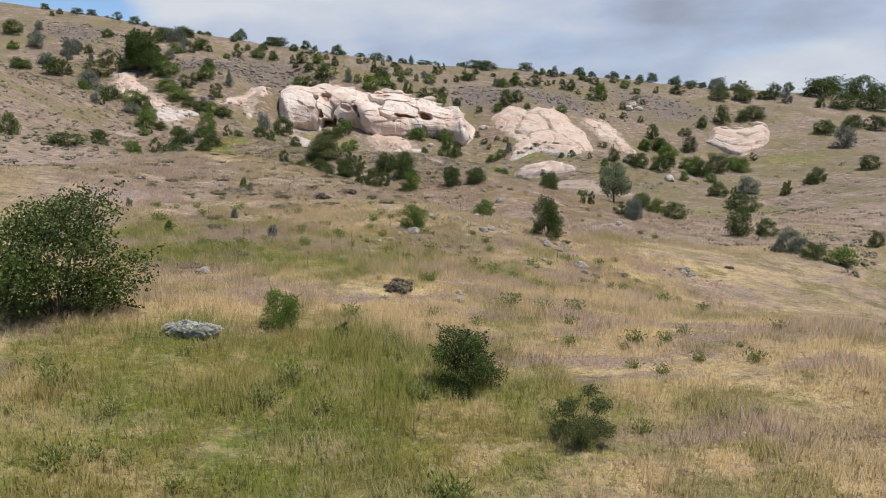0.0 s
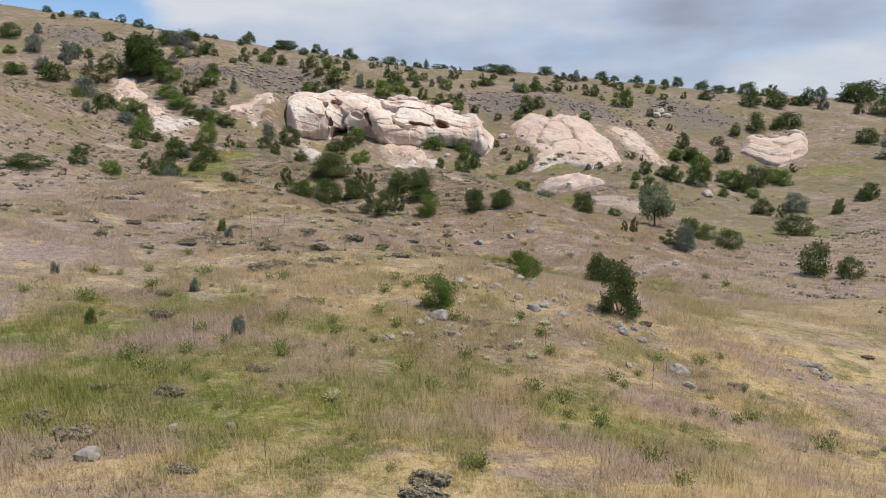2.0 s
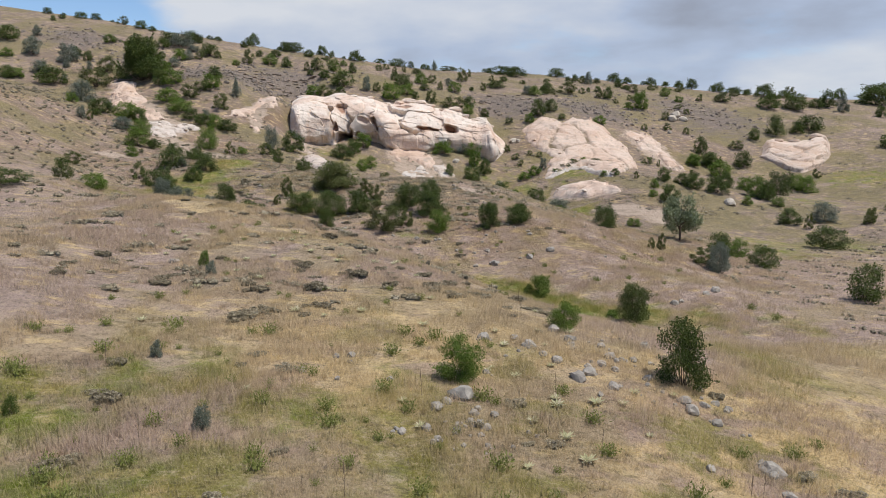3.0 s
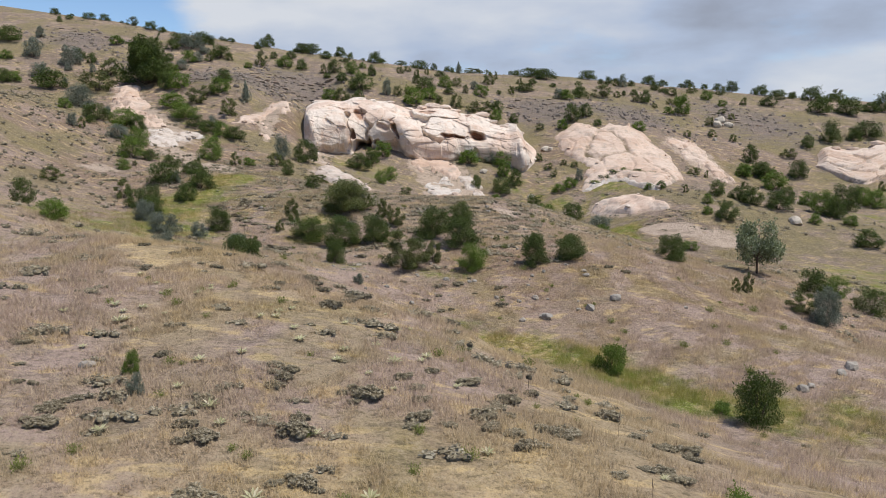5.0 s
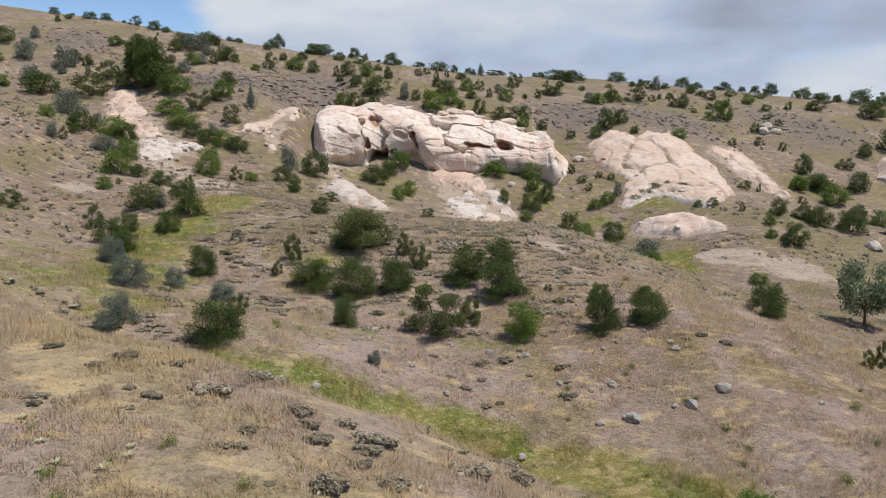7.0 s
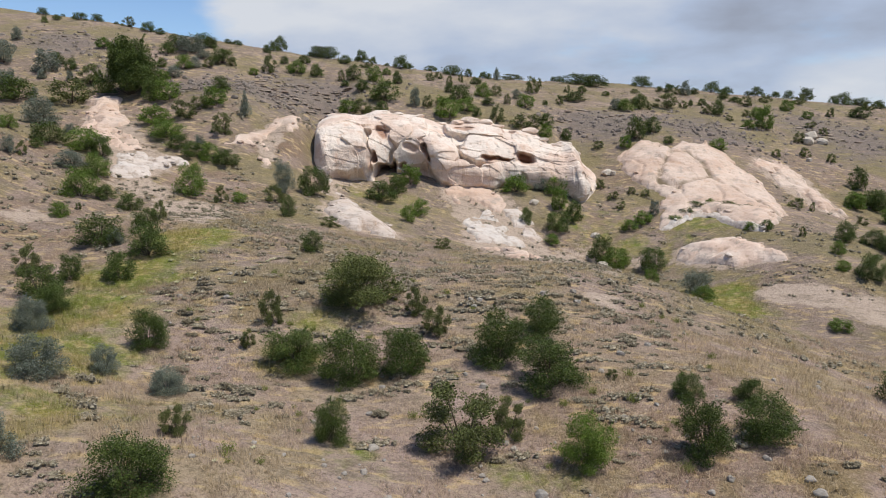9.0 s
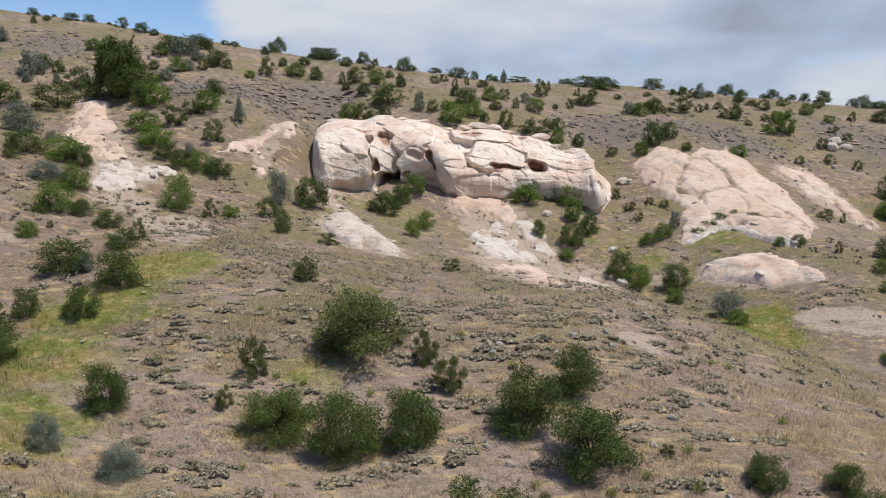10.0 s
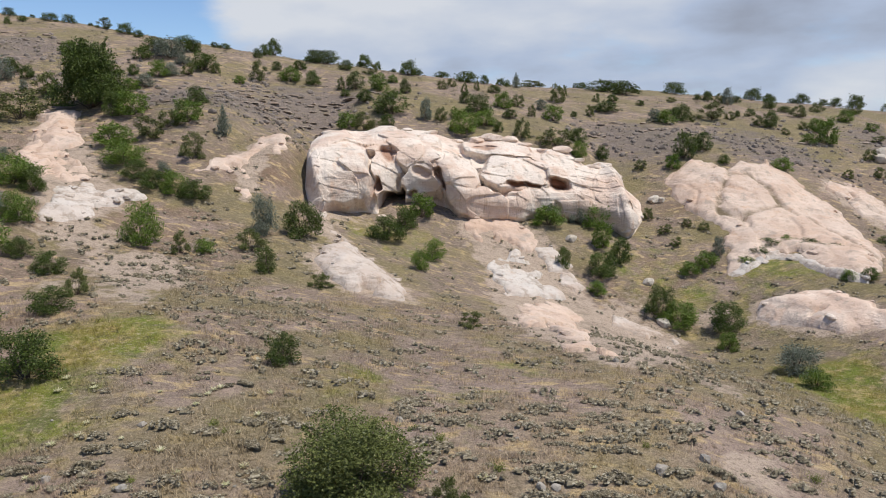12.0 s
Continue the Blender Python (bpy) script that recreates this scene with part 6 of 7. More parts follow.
shrub("D", 42.6, 179.4, 1.78, 2.09)
shrub("O", 71.9, 179.4, 2.28, 2.35)
shrub("D", 54.4, 177.9, 2.51, 2.32)
shrub("D", 145.7, 183.8, 8.87, 6.95)
shrub("D", 98.9, 184.8, 5.28, 3.73)
shrub("D", 40.7, 179.9, 1.53, 1.31)
shrub("D", 104.9, 185.5, 3.32, 2.39)
shrub("D", 23.1, 186.3, 6.66, 2.47)
shrub("D", 49.3, 182.2, 1.81, 1.59)
shrub("D", 94.9, 188.0, 1.87, 1.65)
shrub("D", 88.5, 192.0, 3.01, 3.10)
shrub("D", 40.4, 194.2, 4.46, 2.59)
shrub("D", 57.3, 194.0, 3.61, 2.57)
shrub("D", 74.1, 196.6, 1.97, 1.45)
shrub("D", 100.3, 198.6, 2.11, 1.63)
shrub("D", 96.6, 198.9, 4.54, 2.05)
shrub("D", 67.9, 198.4, 1.70, 1.17)
shrub("D", 70.0, 197.6, 2.83, 2.33)
shrub("D", 89.8, 199.2, 2.28, 2.05)
shrub("D", 19.2, 200.5, 1.45, 1.20)
shrub("D", 145.5, 201.0, 11.48, 5.52)
shrub("D", 62.8, 198.3, 2.55, 1.90)
shrub("D", 20.7, 200.5, 1.74, 1.49)
shrub("D", 49.1, 199.7, 1.72, 0.89)
shrub("D", 84.5, 202.0, 3.48, 3.28)
shrub("O", 116.1, 202.8, 3.60, 2.97)
shrub("D", 132.7, 203.5, 3.26, 3.36)
shrub("D", 97.5, 203.4, 1.45, 1.21)
shrub("D", 81.1, 205.2, 2.36, 2.13)


# ---- stones ----
STONES = [stone_mesh("stone", s, STONE) for s in range(5)]
BOULDERS = [stone_mesh("boulder", s + 20, STONE_PALE, 0.7) for s in range(2)]


def stone(x, y, width, look_like=None, name="stone", label="lichen-grey fieldstone half sunk in grass", group="fieldstones"):
    me = look_like or STONES[int(abs(x * 53 + y * 29)) % len(STONES)]
    ob = tagged(new(name, me), label, "stone", group)
    ob.matrix_basis = Matrix.Translation((x, y, float(ground_z(x, y)) + 0.10 * width)) @ Matrix.Rotation(x * 5 + y, 4, "Z") @ Matrix.Rotation(0.25 * math.sin(9 * x), 4, "X") @ Matrix.Diagonal((width, width, width, 1))
    return ob


def heap(x, y, spread_x, spread_y, count, small, large):
    for _ in range(count):
        stone(x + rng.normal() * spread_x, y + rng.normal() * spread_y, small + (large - small) * rng.random() ** 2.2)


stone(1.63, 6.53, 0.72)
stone(0.89, 5.62, 0.39)
stone(0.10, 4.53, 0.26)
stone(0.92, 4.07, 0.27)
stone(1.70, 5.03, 0.27)
stone(1.89, 4.49, 0.20)
stone(1.32, 4.42, 0.18)
stone(2.01, 4.05, 0.17)
stone(1.47, 3.90, 0.15)
stone(1.93, 5.72, 0.23)
stone(3.90, 10.47, 0.47)
stone(3.54, 11.09, 0.37)
stone(4.57, 9.27, 0.40)
stone(4.23, 9.71, 0.30)
stone(5.32, 10.79, 0.32)
stone(5.83, 7.66, 0.41)
stone(5.93, 9.26, 0.29)
stone(7.02, 9.75, 0.30)
stone(7.75, 7.40, 0.41)
stone(8.29, 7.42, 0.29)
stone(5.45, 9.03, 0.26)
stone(6.42, 9.50, 0.24)
stone(2.37, 8.27, 0.25)
stone(-1.52, 9.20, 0.31)
stone(-1.95, 9.14, 0.26)
stone(-2.73, 7.94, 0.24)
stone(8.82, 4.77, 0.62)
stone(8.69, 3.68, 0.38)
stone(14.36, 6.57, 0.40)
stone(14.11, 6.72, 0.32)
stone(14.19, 5.91, 0.34)
stone(19.04, 31.05, 0.73)
stone(18.15, 30.37, 0.55)
stone(7.10, 4.17, 0.28)
stone(-2.71, 7.77, 0.22)
stone(-1.70, 7.35, 0.19)
stone(-1.51, 8.70, 0.20)
stone(2.74, -4.57, 0.26)
stone(2.70, -5.26, 0.36)
stone(-4.86, -3.42, 0.48)
stone(-3.83, -2.27, 0.29)
stone(-2.78, -2.10, 0.22)
stone(8.76, 4.55, 0.32)
stone(8.73, 5.02, 0.30)
stone(14.05, 6.22, 0.38)
stone(13.94, 6.67, 0.29)
stone(10.24, 40.38, 0.80)
stone(8.53, 39.36, 0.63)
stone(15.69, 28.98, 0.60)
stone(26.30, 119.37, 0.30)
stone(16.17, 29.23, 0.42)
stone(-10.17, 18.90, 0.43)
stone(-4.62, 18.40, 0.25)
stone(5.61, 38.78, 0.48)
stone(5.54, 41.28, 0.51)
stone(4.47, 40.72, 0.35)
stone(5.79, 38.70, 0.75)
stone(-2.08, 40.00, 0.39)
stone(4.40, 38.40, 0.41)
stone(0.97, 36.48, 0.45)
stone(-7.53, 38.69, 0.41)
stone(7.84, 39.45, 0.34)
stone(-5.09, 42.86, 0.38)
stone(0.02, 44.02, 0.49)
stone(3.70, 48.49, 0.32)
stone(4.28, 46.72, 0.23)
stone(-13.21, 48.91, 0.29)
stone(-6.07, 46.29, 0.49)
stone(5.62, 59.91, 0.30)
stone(3.83, 62.62, 0.52)
stone(-2.17, 59.61, 0.40)
stone(9.24, 43.99, 0.50)
stone(-11.48, 42.97, 0.26)
stone(-10.19, 45.23, 0.22)
stone(-6.69, 43.89, 0.24)
stone(5.24, 49.32, 0.25)
stone(-2.38, 60.36, 0.39)
stone(-1.82, 60.32, 0.36)
stone(1.92, 61.45, 0.61)
stone(3.80, 61.06, 0.51)
stone(-16.06, 59.07, 0.43)
stone(-19.00, 59.66, 0.38)
stone(-7.55, 64.25, 0.38)
stone(7.08, 67.68, 0.46)
stone(3.02, 74.18, 0.43)
heap(1.8, 4.6, 0.9, 0.8, 26, 0.10, 0.42)
heap(5.5, 10.0, 2.0, 1.5, 46, 0.12, 0.5)
heap(8.0, 7.3, 1.0, 0.7, 14, 0.12, 0.36)
heap(14.2, 6.0, 0.7, 0.6, 9, 0.12, 0.4)
heap(-1.1, 45.5, 5.0, 2.6, 70, 0.10, 0.40)
heap(7.4, 50.7, 6.0, 4.0, 40, 0.10, 0.45)
heap(-8.1, 58.7, 8.0, 5.0, 40, 0.10, 0.40)
stone(14.05, 110.10, 1.33, BOULDERS[0], "boulder", "smooth white boulder resting in green grass", "white boulders")
stone(13.91, 102.93, 1.42, BOULDERS[1], "boulder", "smooth white boulder resting in green grass", "white boulders")
stone(6.58, 116.01, 1.43, BOULDERS[0], "boulder", "smooth white boulder resting in green grass", "white boulders")
stone(57.93, 146.14, 2.60, BOULDERS[1], "boulder", "smooth white boulder resting in green grass", "white boulders")
stone(60.55, 146.66, 2.21, BOULDERS[0], "boulder", "smooth white boulder resting in green grass", "white boulders")
stone(54.81, 138.89, 1.14, BOULDERS[1], "boulder", "smooth white boulder resting in green grass", "white boulders")
stone(18.80, 127.15, 1.74, BOULDERS[0], "boulder", "smooth white boulder resting in green grass", "white boulders")
stone(19.59, 126.92, 1.21, BOULDERS[1], "boulder", "smooth white boulder resting in green grass", "white boulders")
stone(46.61, 89.51, 2.06, BOULDERS[0], "boulder", "smooth white boulder resting in green grass", "white boulders")
stone(59.73, 148.79, 2.65, BOULDERS[1], "boulder", "smooth white boulder resting in green grass", "white boulders")


def scree():
    """Dark broken stones in bands on the upper slope."""
    moulds = [stone_mesh("scree", s + 40, STONE_DARK, 0.75) for s in range(4)]
    corners, faces, base = [], [], 0
    shapes = []
    for me in moulds:
        co = np.array([v.co[:] for v in me.vertices])
        shapes.append((co, np.array([p.vertices[:] for p in me.polygons])))
        bpy.data.meshes.remove(me)
    for cx, cy, reach, much in STONY[:8]:
        for _ in range(int(26 * reach * much)):
            x, y = cx + rng.normal() * reach * 0.9, cy + rng.normal() * reach * 0.45
            co, fs = shapes[rng.integers(0, 4)]
            w = 0.2 + 0.75 * rng.random() ** 2.5
            corners.append(co * np.array((1.3 * w, w, 1.1 * w)) + np.array((x, y, float(ground_z(x, y)) + 0.05 * w)))
            faces.append(fs + base)
            base += len(co)
    me = poly_mesh("scree", np.concatenate(corners), np.concatenate(faces), STONE_DARK)
    tagged(new("scree", me), "dark broken scree stones on the upper slope", "scree", kind="stuff")


scree()


LEDGE_SLABS = [stone_mesh("slab", s + 60, STONE_BROWN, 0.5) for s in range(4)]


def ledge(x0, y0, x1, y1, slabs, thick):
    """A broken bed of rock that crops out along the slope, slab beside slab."""
    root = tagged(new("rock_ledge"), "broken brown rock bed cropping out of a slope", "rock ledge", "rock ledges")
    root.location = ((x0 + x1) / 2, (y0 + y1) / 2, float(ground_z((x0 + x1) / 2, (y0 + y1) / 2)))
    for k in range(slabs):
        if rng.random() < 0.35:
            continue
        t = (k + rng.uniform(0.1, 0.9)) / slabs
        x, y = x0 + (x1 - x0) * t + rng.normal() * 0.2, y0 + (y1 - y0) * t + rng.normal() * 0.5
        long = abs(x1 - x0) / slabs * rng.uniform(0.8, 1.7)
        piece = part("slab", LEDGE_SLABS[k % 4], root)
        piece.matrix_basis = Matrix.Translation((x - root.location.x, y - root.location.y, float(ground_z(x, y)) - root.location.z + 0.1 * thick)) @ Matrix.Rotation(rng.uniform(-0.2, 0.2), 4, "Z") @ Matrix.Diagonal((long, 0.9 + 0.5 * rng.random(), thick * rng.uniform(0.8, 2.0), 1))


for k in range(9):
    ledge(-45 + 1.2 * k + rng.uniform(-3, 3), 126.5 + 2.0 * k + rng.normal(), -27 + 1.0 * k + rng.uniform(-4, 4), 132 + 2.0 * k + rng.normal(), 13, rng.uniform(0.18, 0.42))
for x, y, wide in ((-74, 150, 9), (-80, 154, 8), (16, 146, 7), (24, 149, 8), (20, 152, 9), (44, 150, 8), (66, 150, 9), (62, 154, 8), (72, 157, 10)):
    ledge(x - wide / 2, y - 0.7, x + wide / 2, y + 0.7, 7, 0.45)


# ---- cushion plants, rosettes and stalks ----
def cushion_quads(n, leaf, pads=9, around=8):
    """Low domed pads set with short leaves, one metre wide together."""
    out = []
    for k in range(pads):
        a, far = k * 2.4 + rng.uniform(-0.4, 0.4), 0.38 * math.sqrt((k + 0.3) / pads)
        cx, cy, r, top = far * math.cos(a) * 1.2, far * math.sin(a), rng.uniform(0.12, 0.21), rng.uniform(0.14, 0.28) * (1.2 - far)
        ring = np.arange(around) * 2 * np.pi / around
        wob = 1 + 0.18 * np.sin(3 * ring + k) + rng.uniform(-0.1, 0.1, around)
        rings = [np.stack([cx + r * q * wob * np.cos(ring), cy + r * q * wob * np.sin(ring), np.full(around, top * h) + rng.uniform(-0.02, 0.02, around)], -1)
                 for q, h in ((0.6, -0.1), (0.8, 0.35), (0.64, 0.68), (0.34, 0.82), (0.0, 0.86))]
        for low, high in zip(rings, rings[1:]):
            out.append(np.stack([low, np.roll(low, -1, 0), np.roll(high, -1, 0), high], 1))
        m = n // pads
        t, q = rng.uniform(0, 2 * np.pi, m), np.sqrt(rng.random(m))
        x, y = cx + r * q * np.cos(t), cy + r * q * np.sin(t)
        z = top * (1.03 - 0.35 * q ** 3)
        along = np.stack([np.cos(t) * (0.3 + q), np.sin(t) * (0.3 + q), 0.35 - 0.25 * q], -1) + rng.normal(scale=0.40, size=(m, 3))
        along = along / np.linalg.norm(along, axis=1, keepdims=True)
        side = np.cross(np.array((0, 0, 1.0)), along) + rng.normal(scale=0.2, size=(m, 3))
        side = side / (np.linalg.norm(side, axis=1, keepdims=True) + 1e-9)
        s = leaf * rng.uniform(0.6, 1.3, m)[:, None]
        out.append(leaf_quads(np.stack([x, y, z], -1), along * s, side * s * 0.6))
    return np.concatenate(out)


CUSHIONS = [leaf_mesh("cushion_plant", cushion_quads(700, 0.055), CUSHION) for _ in range(5)]
SILVER_CUSHION = leaf_mesh("cushion_plant", cushion_quads(2600, 0.06, 22) * np.array((1, 1, 1.35)), CUSHION_SILVER)


def cushion(x, y, w, me=None, label="low grey-brown thorny cushion plant in grass"):
    ob = tagged(new("cushion_plant", me or CUSHIONS[int(abs(x * 31 + y * 17)) % 5]), label, "cushion plant", "cushion plants")
    ob.matrix_basis = Matrix.Translation((x, y, float(ground_z(x, y)))) @ Matrix.Rotation(0.5 * math.sin(x * 3 + y), 4, "Z") @ Matrix.Diagonal((w * 1.15, w * 0.85, w * (0.85 + 0.2 * math.sin(x * 8)), 1))


# x and y from, to; how many; widths
for x0, x1, y0, y1, count, small, large in ((-14, 2, 12, 31, 85, .3, 0.95), (-9, 5, 4, 18, 26, .3, .8), (-11, 4, -6, 5, 12, .35, .8), (0, 8, 15, 24, 16, .4, .8), (8, 18, 0, 26, 16, .3, .7),
                                         (-8, 18, 39, 50, 34, .3, .8), (-20, 6, 50, 66, 66, .3, .85)):
    for _ in range(count):
        x, y = rng.uniform(x0, x1), rng.uniform(y0, y1)
        for _ in range(6):
            if float(ripple(x, y, 4.5, 55)) > -0.05:
                break
            x, y = rng.uniform(x0, x1), rng.uniform(y0, y1)
        cushion(x, y, small + (large - small) * rng.random() ** 1.8)


def far_cushions():
    """The cushion plants of the more distant slopes."""
    all_quads = []
    moulds, fine = [cushion_quads(15, 0.10, 3, 5) for _ in range(6)], [cushion_quads(60, 0.06, 6, 6) for _ in range(6)]
    for x0, x1, y0, y1, count in ((-22, 8, 46, 67, 520), (-12, 6, 14, 32, 90), (-30, -14, 68, 100, 420), (-24, 22, 58, 84, 1150), (0, 24, 76, 100, 300), (-62, -26, 52, 92, 1100), (24, 60, 84, 104, 260), (50, 120, 62, 110, 520), (24, 62, 8, 66, 900), (-36, -12, 16, 48, 420), (-90, 110, 116, 215, 4200), (-30, 44, 84, 122, 1100), (-80, -22, 84, 130, 1500)):
        x, y = rng.uniform(x0, x1, count), rng.uniform(y0, y1, count)
        zone = zones(x, y)
        keep = (zone[:, 0] < 0.45) & (ripple(x, y, 5, 56) > rng.uniform(-0.9, 0.1, count)) & (rng.random(count) > 0.3 * zone[:, 1])
        z, wide = ground_z(x, y), 0.35 + 0.75 * rng.random(count) ** 1.6
        for k in np.nonzero(keep)[0]:
            shape = (fine if y[k] < 67 and -22 <= x[k] <= 8 else moulds)[rng.integers(0, 6)]
            all_quads.append(shape * np.array((1.25, 0.85, 0.8)) * wide[k] + np.array((x[k], y[k], z[k])))
    tagged(new("cushion_scrub", leaf_mesh("cushion_scrub", np.concatenate(all_quads), CUSHION)), "scattered grey-brown cushion plants on the slopes", "scrub", kind="stuff")


far_cushions()


def rosette_mesh():
    quads, n = [], 13
    for i in range(n):
        t, lift = i * 2.4, 0.25 + 0.5 * i / n
        d = np.array((math.cos(t) * math.cos(lift), math.sin(t) * math.cos(lift), math.sin(lift)))
        side = np.array((-math.sin(t), math.cos(t), 0))
        quads.append(leaf_quads((d * 0.27)[None], (d * 0.25)[None], (side * 0.075)[None])[0])
    return leaf_mesh("rosette", quads, ROSETTE)


ROSETTE_MESH = rosette_mesh()


def rosette(x, y, w):
    ob = tagged(new("mullein_rosette", ROSETTE_MESH), "pale yellow-green star of broad mullein leaves", "rosette", "mullein rosettes")
    ob.matrix_basis = Matrix.Translation((x, y, float(ground_z(x, y)) + 0.02)) @ Matrix.Rotation(x * 4 + y, 4, "Z") @ Matrix.Diagonal((w, w, w, 1))


cushion(-3.35, -9.49, 0.94, SILVER_CUSHION, "silver-grey flat thorny cushion plant in grass")
rosette(5.08, 6.56, 0.50)
rosette(5.79, 6.60, 0.38)
rosette(3.90, 4.68, 0.47)
rosette(3.23, 5.39, 0.38)
rosette(4.04, 6.77, 0.38)
rosette(3.17, 8.07, 0.41)
rosette(0.54, 4.67, 0.39)
rosette(0.08, 5.91, 0.33)
rosette(4.16, 3.68, 0.49)
rosette(2.80, 3.25, 0.31)
rosette(6.02, 5.16, 0.27)
rosette(4.32, 8.86, 0.33)
rosette(-1.03, -0.49, 0.47)
rosette(-3.84, 6.38, 0.32)
rosette(0.60, -5.24, 0.38)
rosette(-2.42, -5.86, 0.23)
rosette(-1.00, -0.26, 0.40)
rosette(-3.86, 13.01, 0.53)
rosette(-1.58, 13.13, 0.49)
rosette(0.59, 11.97, 0.50)
rosette(-2.77, 12.42, 0.34)
rosette(-5.93, 16.70, 0.53)
rosette(-3.21, 20.86, 0.44)
rosette(-1.62, 20.28, 0.61)
rosette(-10.88, 22.38, 0.59)
rosette(0.25, 19.33, 0.34)
rosette(-8.39, 11.23, 0.43)
rosette(-5.05, 22.24, 0.43)
rosette(-10.59, 23.55, 0.45)
rosette(-11.63, 23.72, 0.53)
rosette(-10.75, 22.54, 0.44)
rosette(-9.27, 25.22, 0.43)
rosette(-10.37, 25.35, 0.35)
rosette(-12.22, 27.07, 0.36)
rosette(-1.83, 24.10, 0.46)
rosette(-5.92, 23.32, 0.44)
rosette(-10.02, 44.69, 0.28)
rosette(-10.67, 42.80, 0.26)


for x0, x1, y0, y1, count in ((-13, 1, 19, 27, 26), (-22, -12, 57, 66, 34), (-12, 4, 57, 64, 14), (2, 8, 6, 13, 10), (-8, 6, 10, 19, 8)):
    for _ in range(count):
        rosette(rng.uniform(x0, x1), rng.uniform(y0, y1), rng.uniform(0.22, 0.5))


def herb_quads():
    """A loose clump of narrow leaves and leafy stems, one metre wide and high."""
    n = 260
    foot = rng.normal(scale=0.16, size=(n, 3)) * np.array((1, 1, 0))
    up = foot * 1.6 + rng.normal(scale=0.12, size=(n, 3)) * np.array((1, 1, 0)) + np.array((0, 0, 1.0)) * rng.uniform(0.35, 1.0, n)[:, None]
    share = rng.uniform(0.2, 1.0, n)[:, None]
    along = up - foot + rng.normal(scale=0.25, size=(n, 3))
    along = along / np.linalg.norm(along, axis=1, keepdims=True)
    side = np.cross(along, directions(n))
    side = side / (np.linalg.norm(side, axis=1, keepdims=True) + 1e-9)
    size = rng.uniform(0.06, 0.13, n)[:, None]
    return leaf_quads(foot + (up - foot) * share, along * size, side * size * 0.28)


def herbs():
    """Herb clumps scattered through the sward."""
    moulds, quads = [herb_quads() for _ in range(6)], []
    for x0, x1, y0, y1, count, small, large in ((-9, 13, -16, 2, 150, .2, .6), (-12, 12, 0, 11, 130, .2, .6), (-12, 6, 12, 28, 60, .2, .45), (2, 22, 24, 46, 70, .25, .6), (-18, 10, 42, 64, 110, .25, .6)):
        x, y = rng.uniform(x0, x1, count), rng.uniform(y0, y1, count)
        keep = ripple(x, y, 5.0, 61) > rng.uniform(-0.6, 0.4, count)
        z, w = ground_z(x, y), small + (large - small) * rng.random(count) ** 1.8
        for k in np.nonzero(keep)[0]:
            quads.append(moulds[k % 6] * np.array((1, 1, 0.75)) * w[k] + np.array((x[k], y[k], z[k] - 0.01)))
    tagged(new("herbs", leaf_mesh("herbs", np.concatenate(quads), HERB)), "loose yellow-green herb clumps among dry grass", "herbs", kind="stuff")


herbs()


def stalk_mesh(seed):
    lean = 0.06 * math.sin(seed * 3)
    pieces = [tube([(0, 0, -0.05), (lean, 0, 0.5), (1.6 * lean, 0.02, 1)], 0.008, 0.004, 4), tube([(1.3 * lean, 0.01, 0.72), (1.6 * lean, 0.02, 1.0)], 0.020, 0.009, 5)]
    for k in range(3):
        t = seed + k * 2.1
        pieces.append(tube([(lean * 0.9, 0, 0.45 + 0.1 * k), (lean + 0.07 * math.cos(t), 0.07 * math.sin(t), 0.62 + 0.1 * k)], 0.008, 0.004, 4))
    co, faces = join(pieces)
    return poly_mesh("stalk", co, faces, TWIG)


STALKS = [stalk_mesh(s) for s in range(4)]
for x0, x1, y0, y1, count in ((-11, 12, -4, 22, 22), (-10, 6, 16, 30, 10), (4, 22, 36, 60, 18)):
    for _ in range(count):
        x, y, h = rng.uniform(x0, x1), rng.uniform(y0, y1), rng.uniform(0.3, 0.8)
        ob = tagged(new("dry_stalk", STALKS[int(abs(x * 13)) % 4]), "upright dead brown flower stalk", "stalk", "dry stalks")
        ob.matrix_basis = Matrix.Translation((x, y, float(ground_z(x, y)))) @ Matrix.Rotation(x * 5, 4, "Z") @ Matrix.Diagonal((h, h, h, 1))


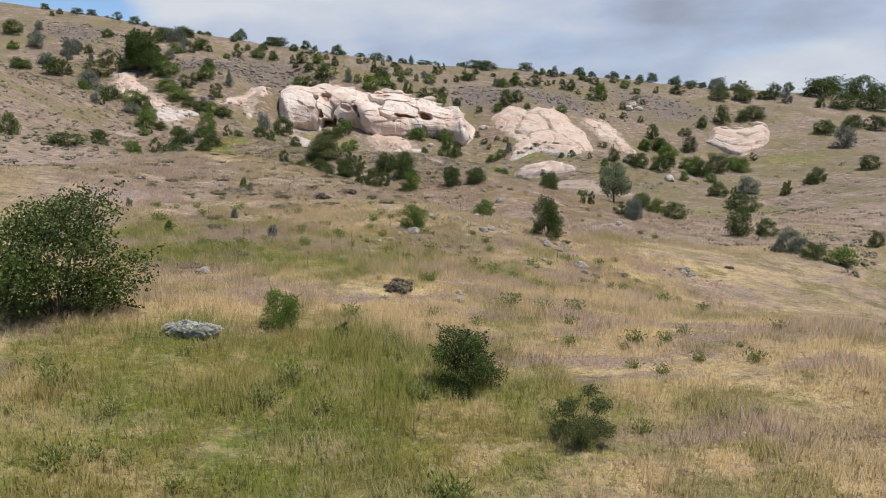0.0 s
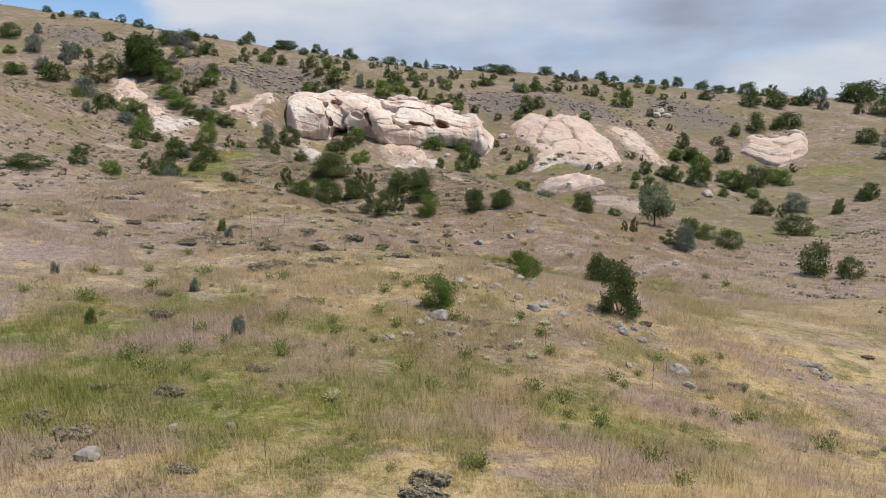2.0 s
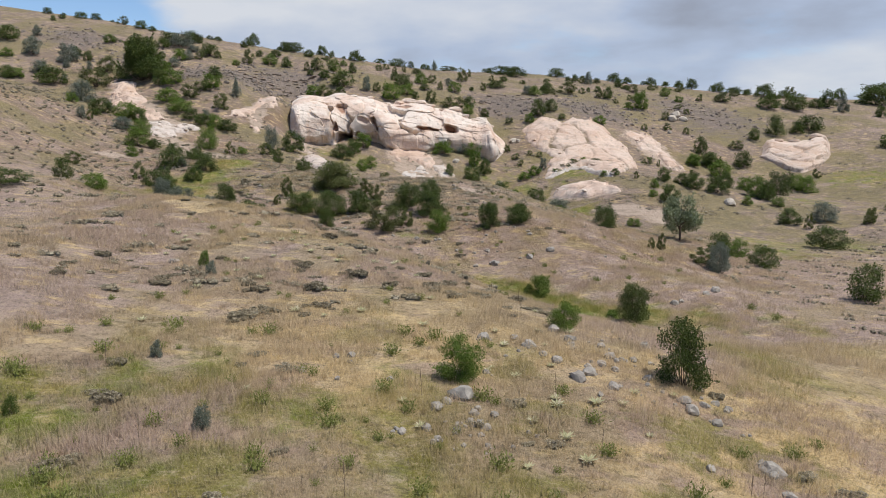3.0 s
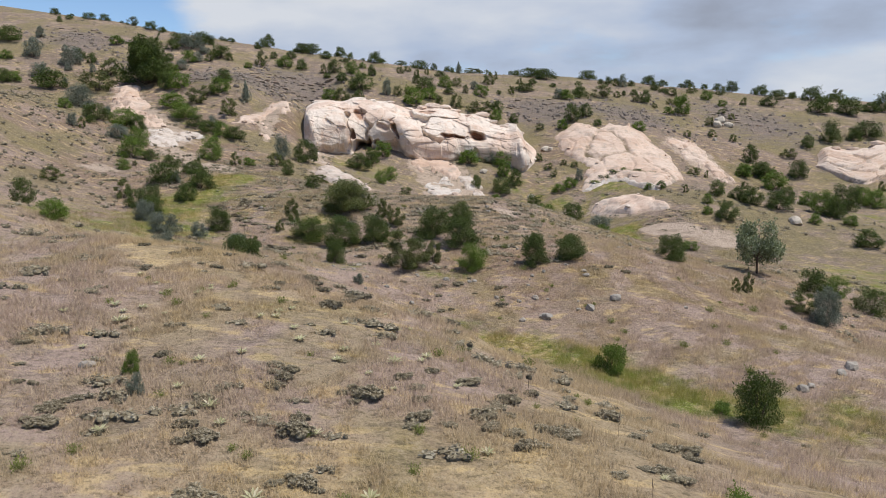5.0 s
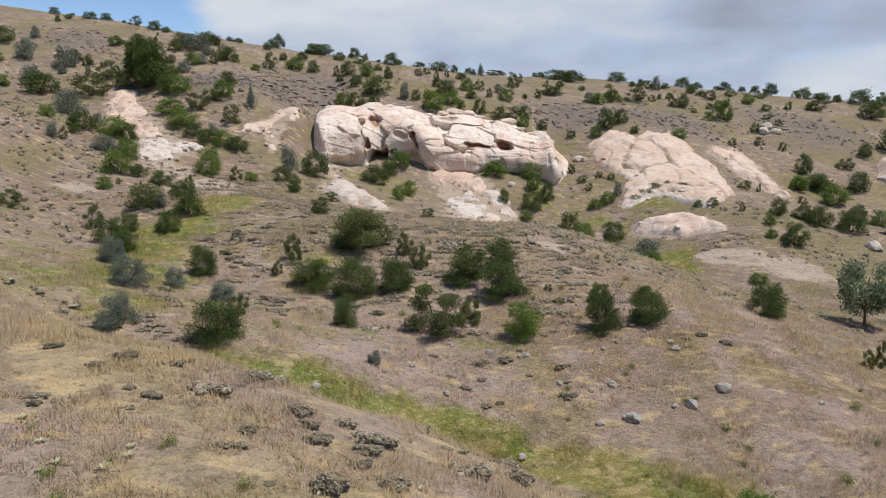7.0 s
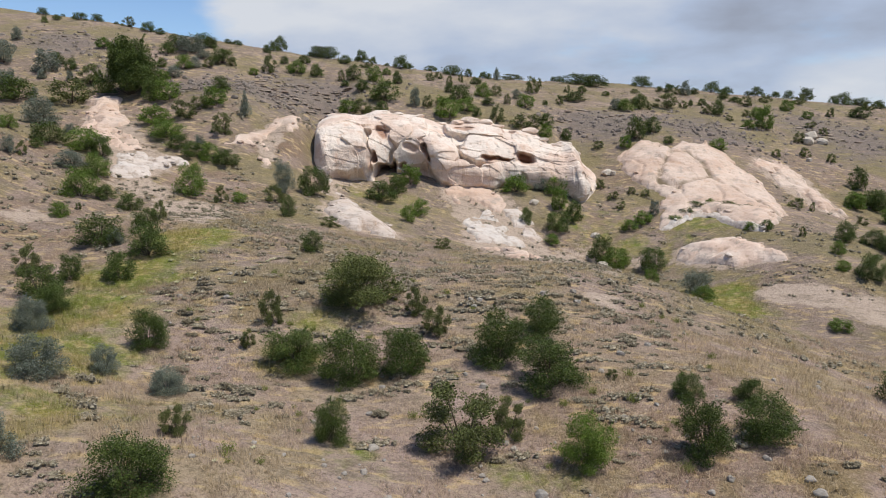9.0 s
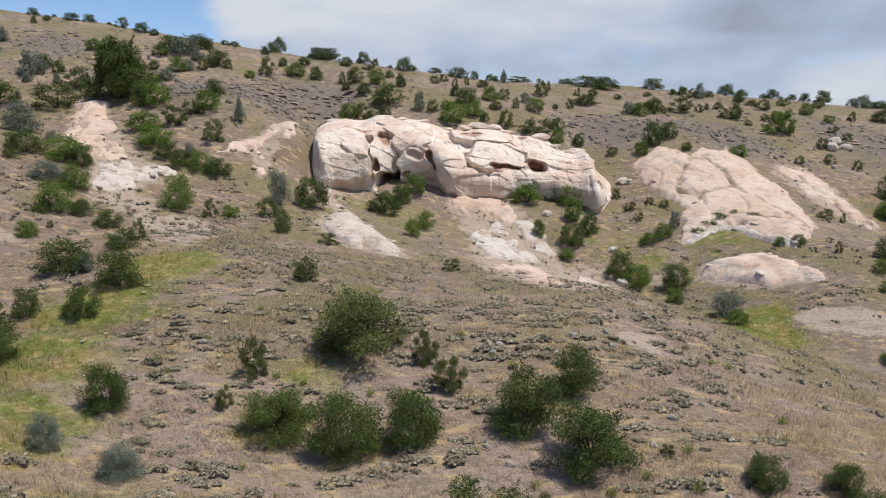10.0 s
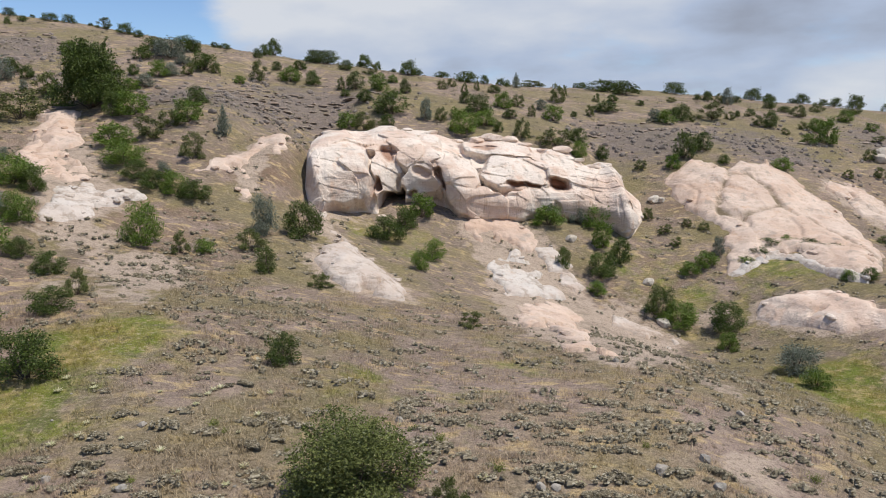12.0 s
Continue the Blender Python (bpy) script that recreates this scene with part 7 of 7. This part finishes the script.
# ---- grass ----
def build_grass():
    """Blades in tufts, thick near the line of flight and thin further off."""
    gx, gy, gh = [], [], []
    for x0, x1, y0, y1, tufts, height in ((-14, 16, -22, 12, 150000, .32), (-22, 22, 12, 38, 130000, .27), (-30, 32, 36, 62, 80000, .25), (-34, 40, 60, 92, 50000, .26), (16, 60, 0, 60, 40000, .34)):
        x, y = rng.uniform(x0, x1, tufts), rng.uniform(y0, y1, tufts)
        z = zones(x, y)
        clump = ripple(x, y, 1.6, 31) + 0.8 * ripple(x, y, 0.5, 32)
        fade = np.minimum(np.minimum(x - x0, x1 - x), np.minimum(y - y0 + 3, y1 - y + 3)) / 5
        keep = (rng.random(tufts) < fade) & (clump > np.where(y < 8, -1.0, -0.25)) & (z[:, 1] < 0.45) & (rng.random(tufts) > 0.5 * z[:, 2])
        x, y, clump, z = x[keep], y[keep], clump[keep], z[keep]
        gx.append(x), gy.append(y), gh.append(height * (0.7 + 0.45 * clump + 0.15 * z[:, 0]))
    x, y, h = np.concatenate(gx), np.concatenate(gy), np.maximum(np.concatenate(gh), 0.08)
    foot = np.stack([x, y, ground_z(x, y) - 0.02], -1)
    blades = []
    for _ in range(3):
        n = len(x)
        t, lean = rng.uniform(0, 2 * np.pi, n), rng.uniform(0.15, 0.95, n)
        tall = h * rng.uniform(0.55, 1.2, n)
        wide = rng.uniform(0.004, 0.009, n) * (1 + 0.028 * np.clip(y - 8, 0, 60))
        root = foot + np.stack([rng.normal(scale=0.06, size=n), rng.normal(scale=0.06, size=n), np.zeros(n)], -1)
        tip = root + np.stack([np.cos(t) * lean * tall, np.sin(t) * lean * tall, tall], -1)
        side = np.stack([-np.sin(t) * wide, np.cos(t) * wide, np.zeros(n)], -1)
        blades.append(np.stack([root + side, root - side, tip], 1))
    co = np.concatenate(blades).reshape(-1, 3)
    me = poly_mesh("dry_grass", co, np.arange(len(co)).reshape(-1, 3), GRASS)
    add_zones(me, co[:, 0].astype(float), co[:, 1].astype(float))
    tagged(new("dry_grass", me), "thin dry straw-coloured and mauve meadow grass", "grass", kind="stuff")


build_grass()
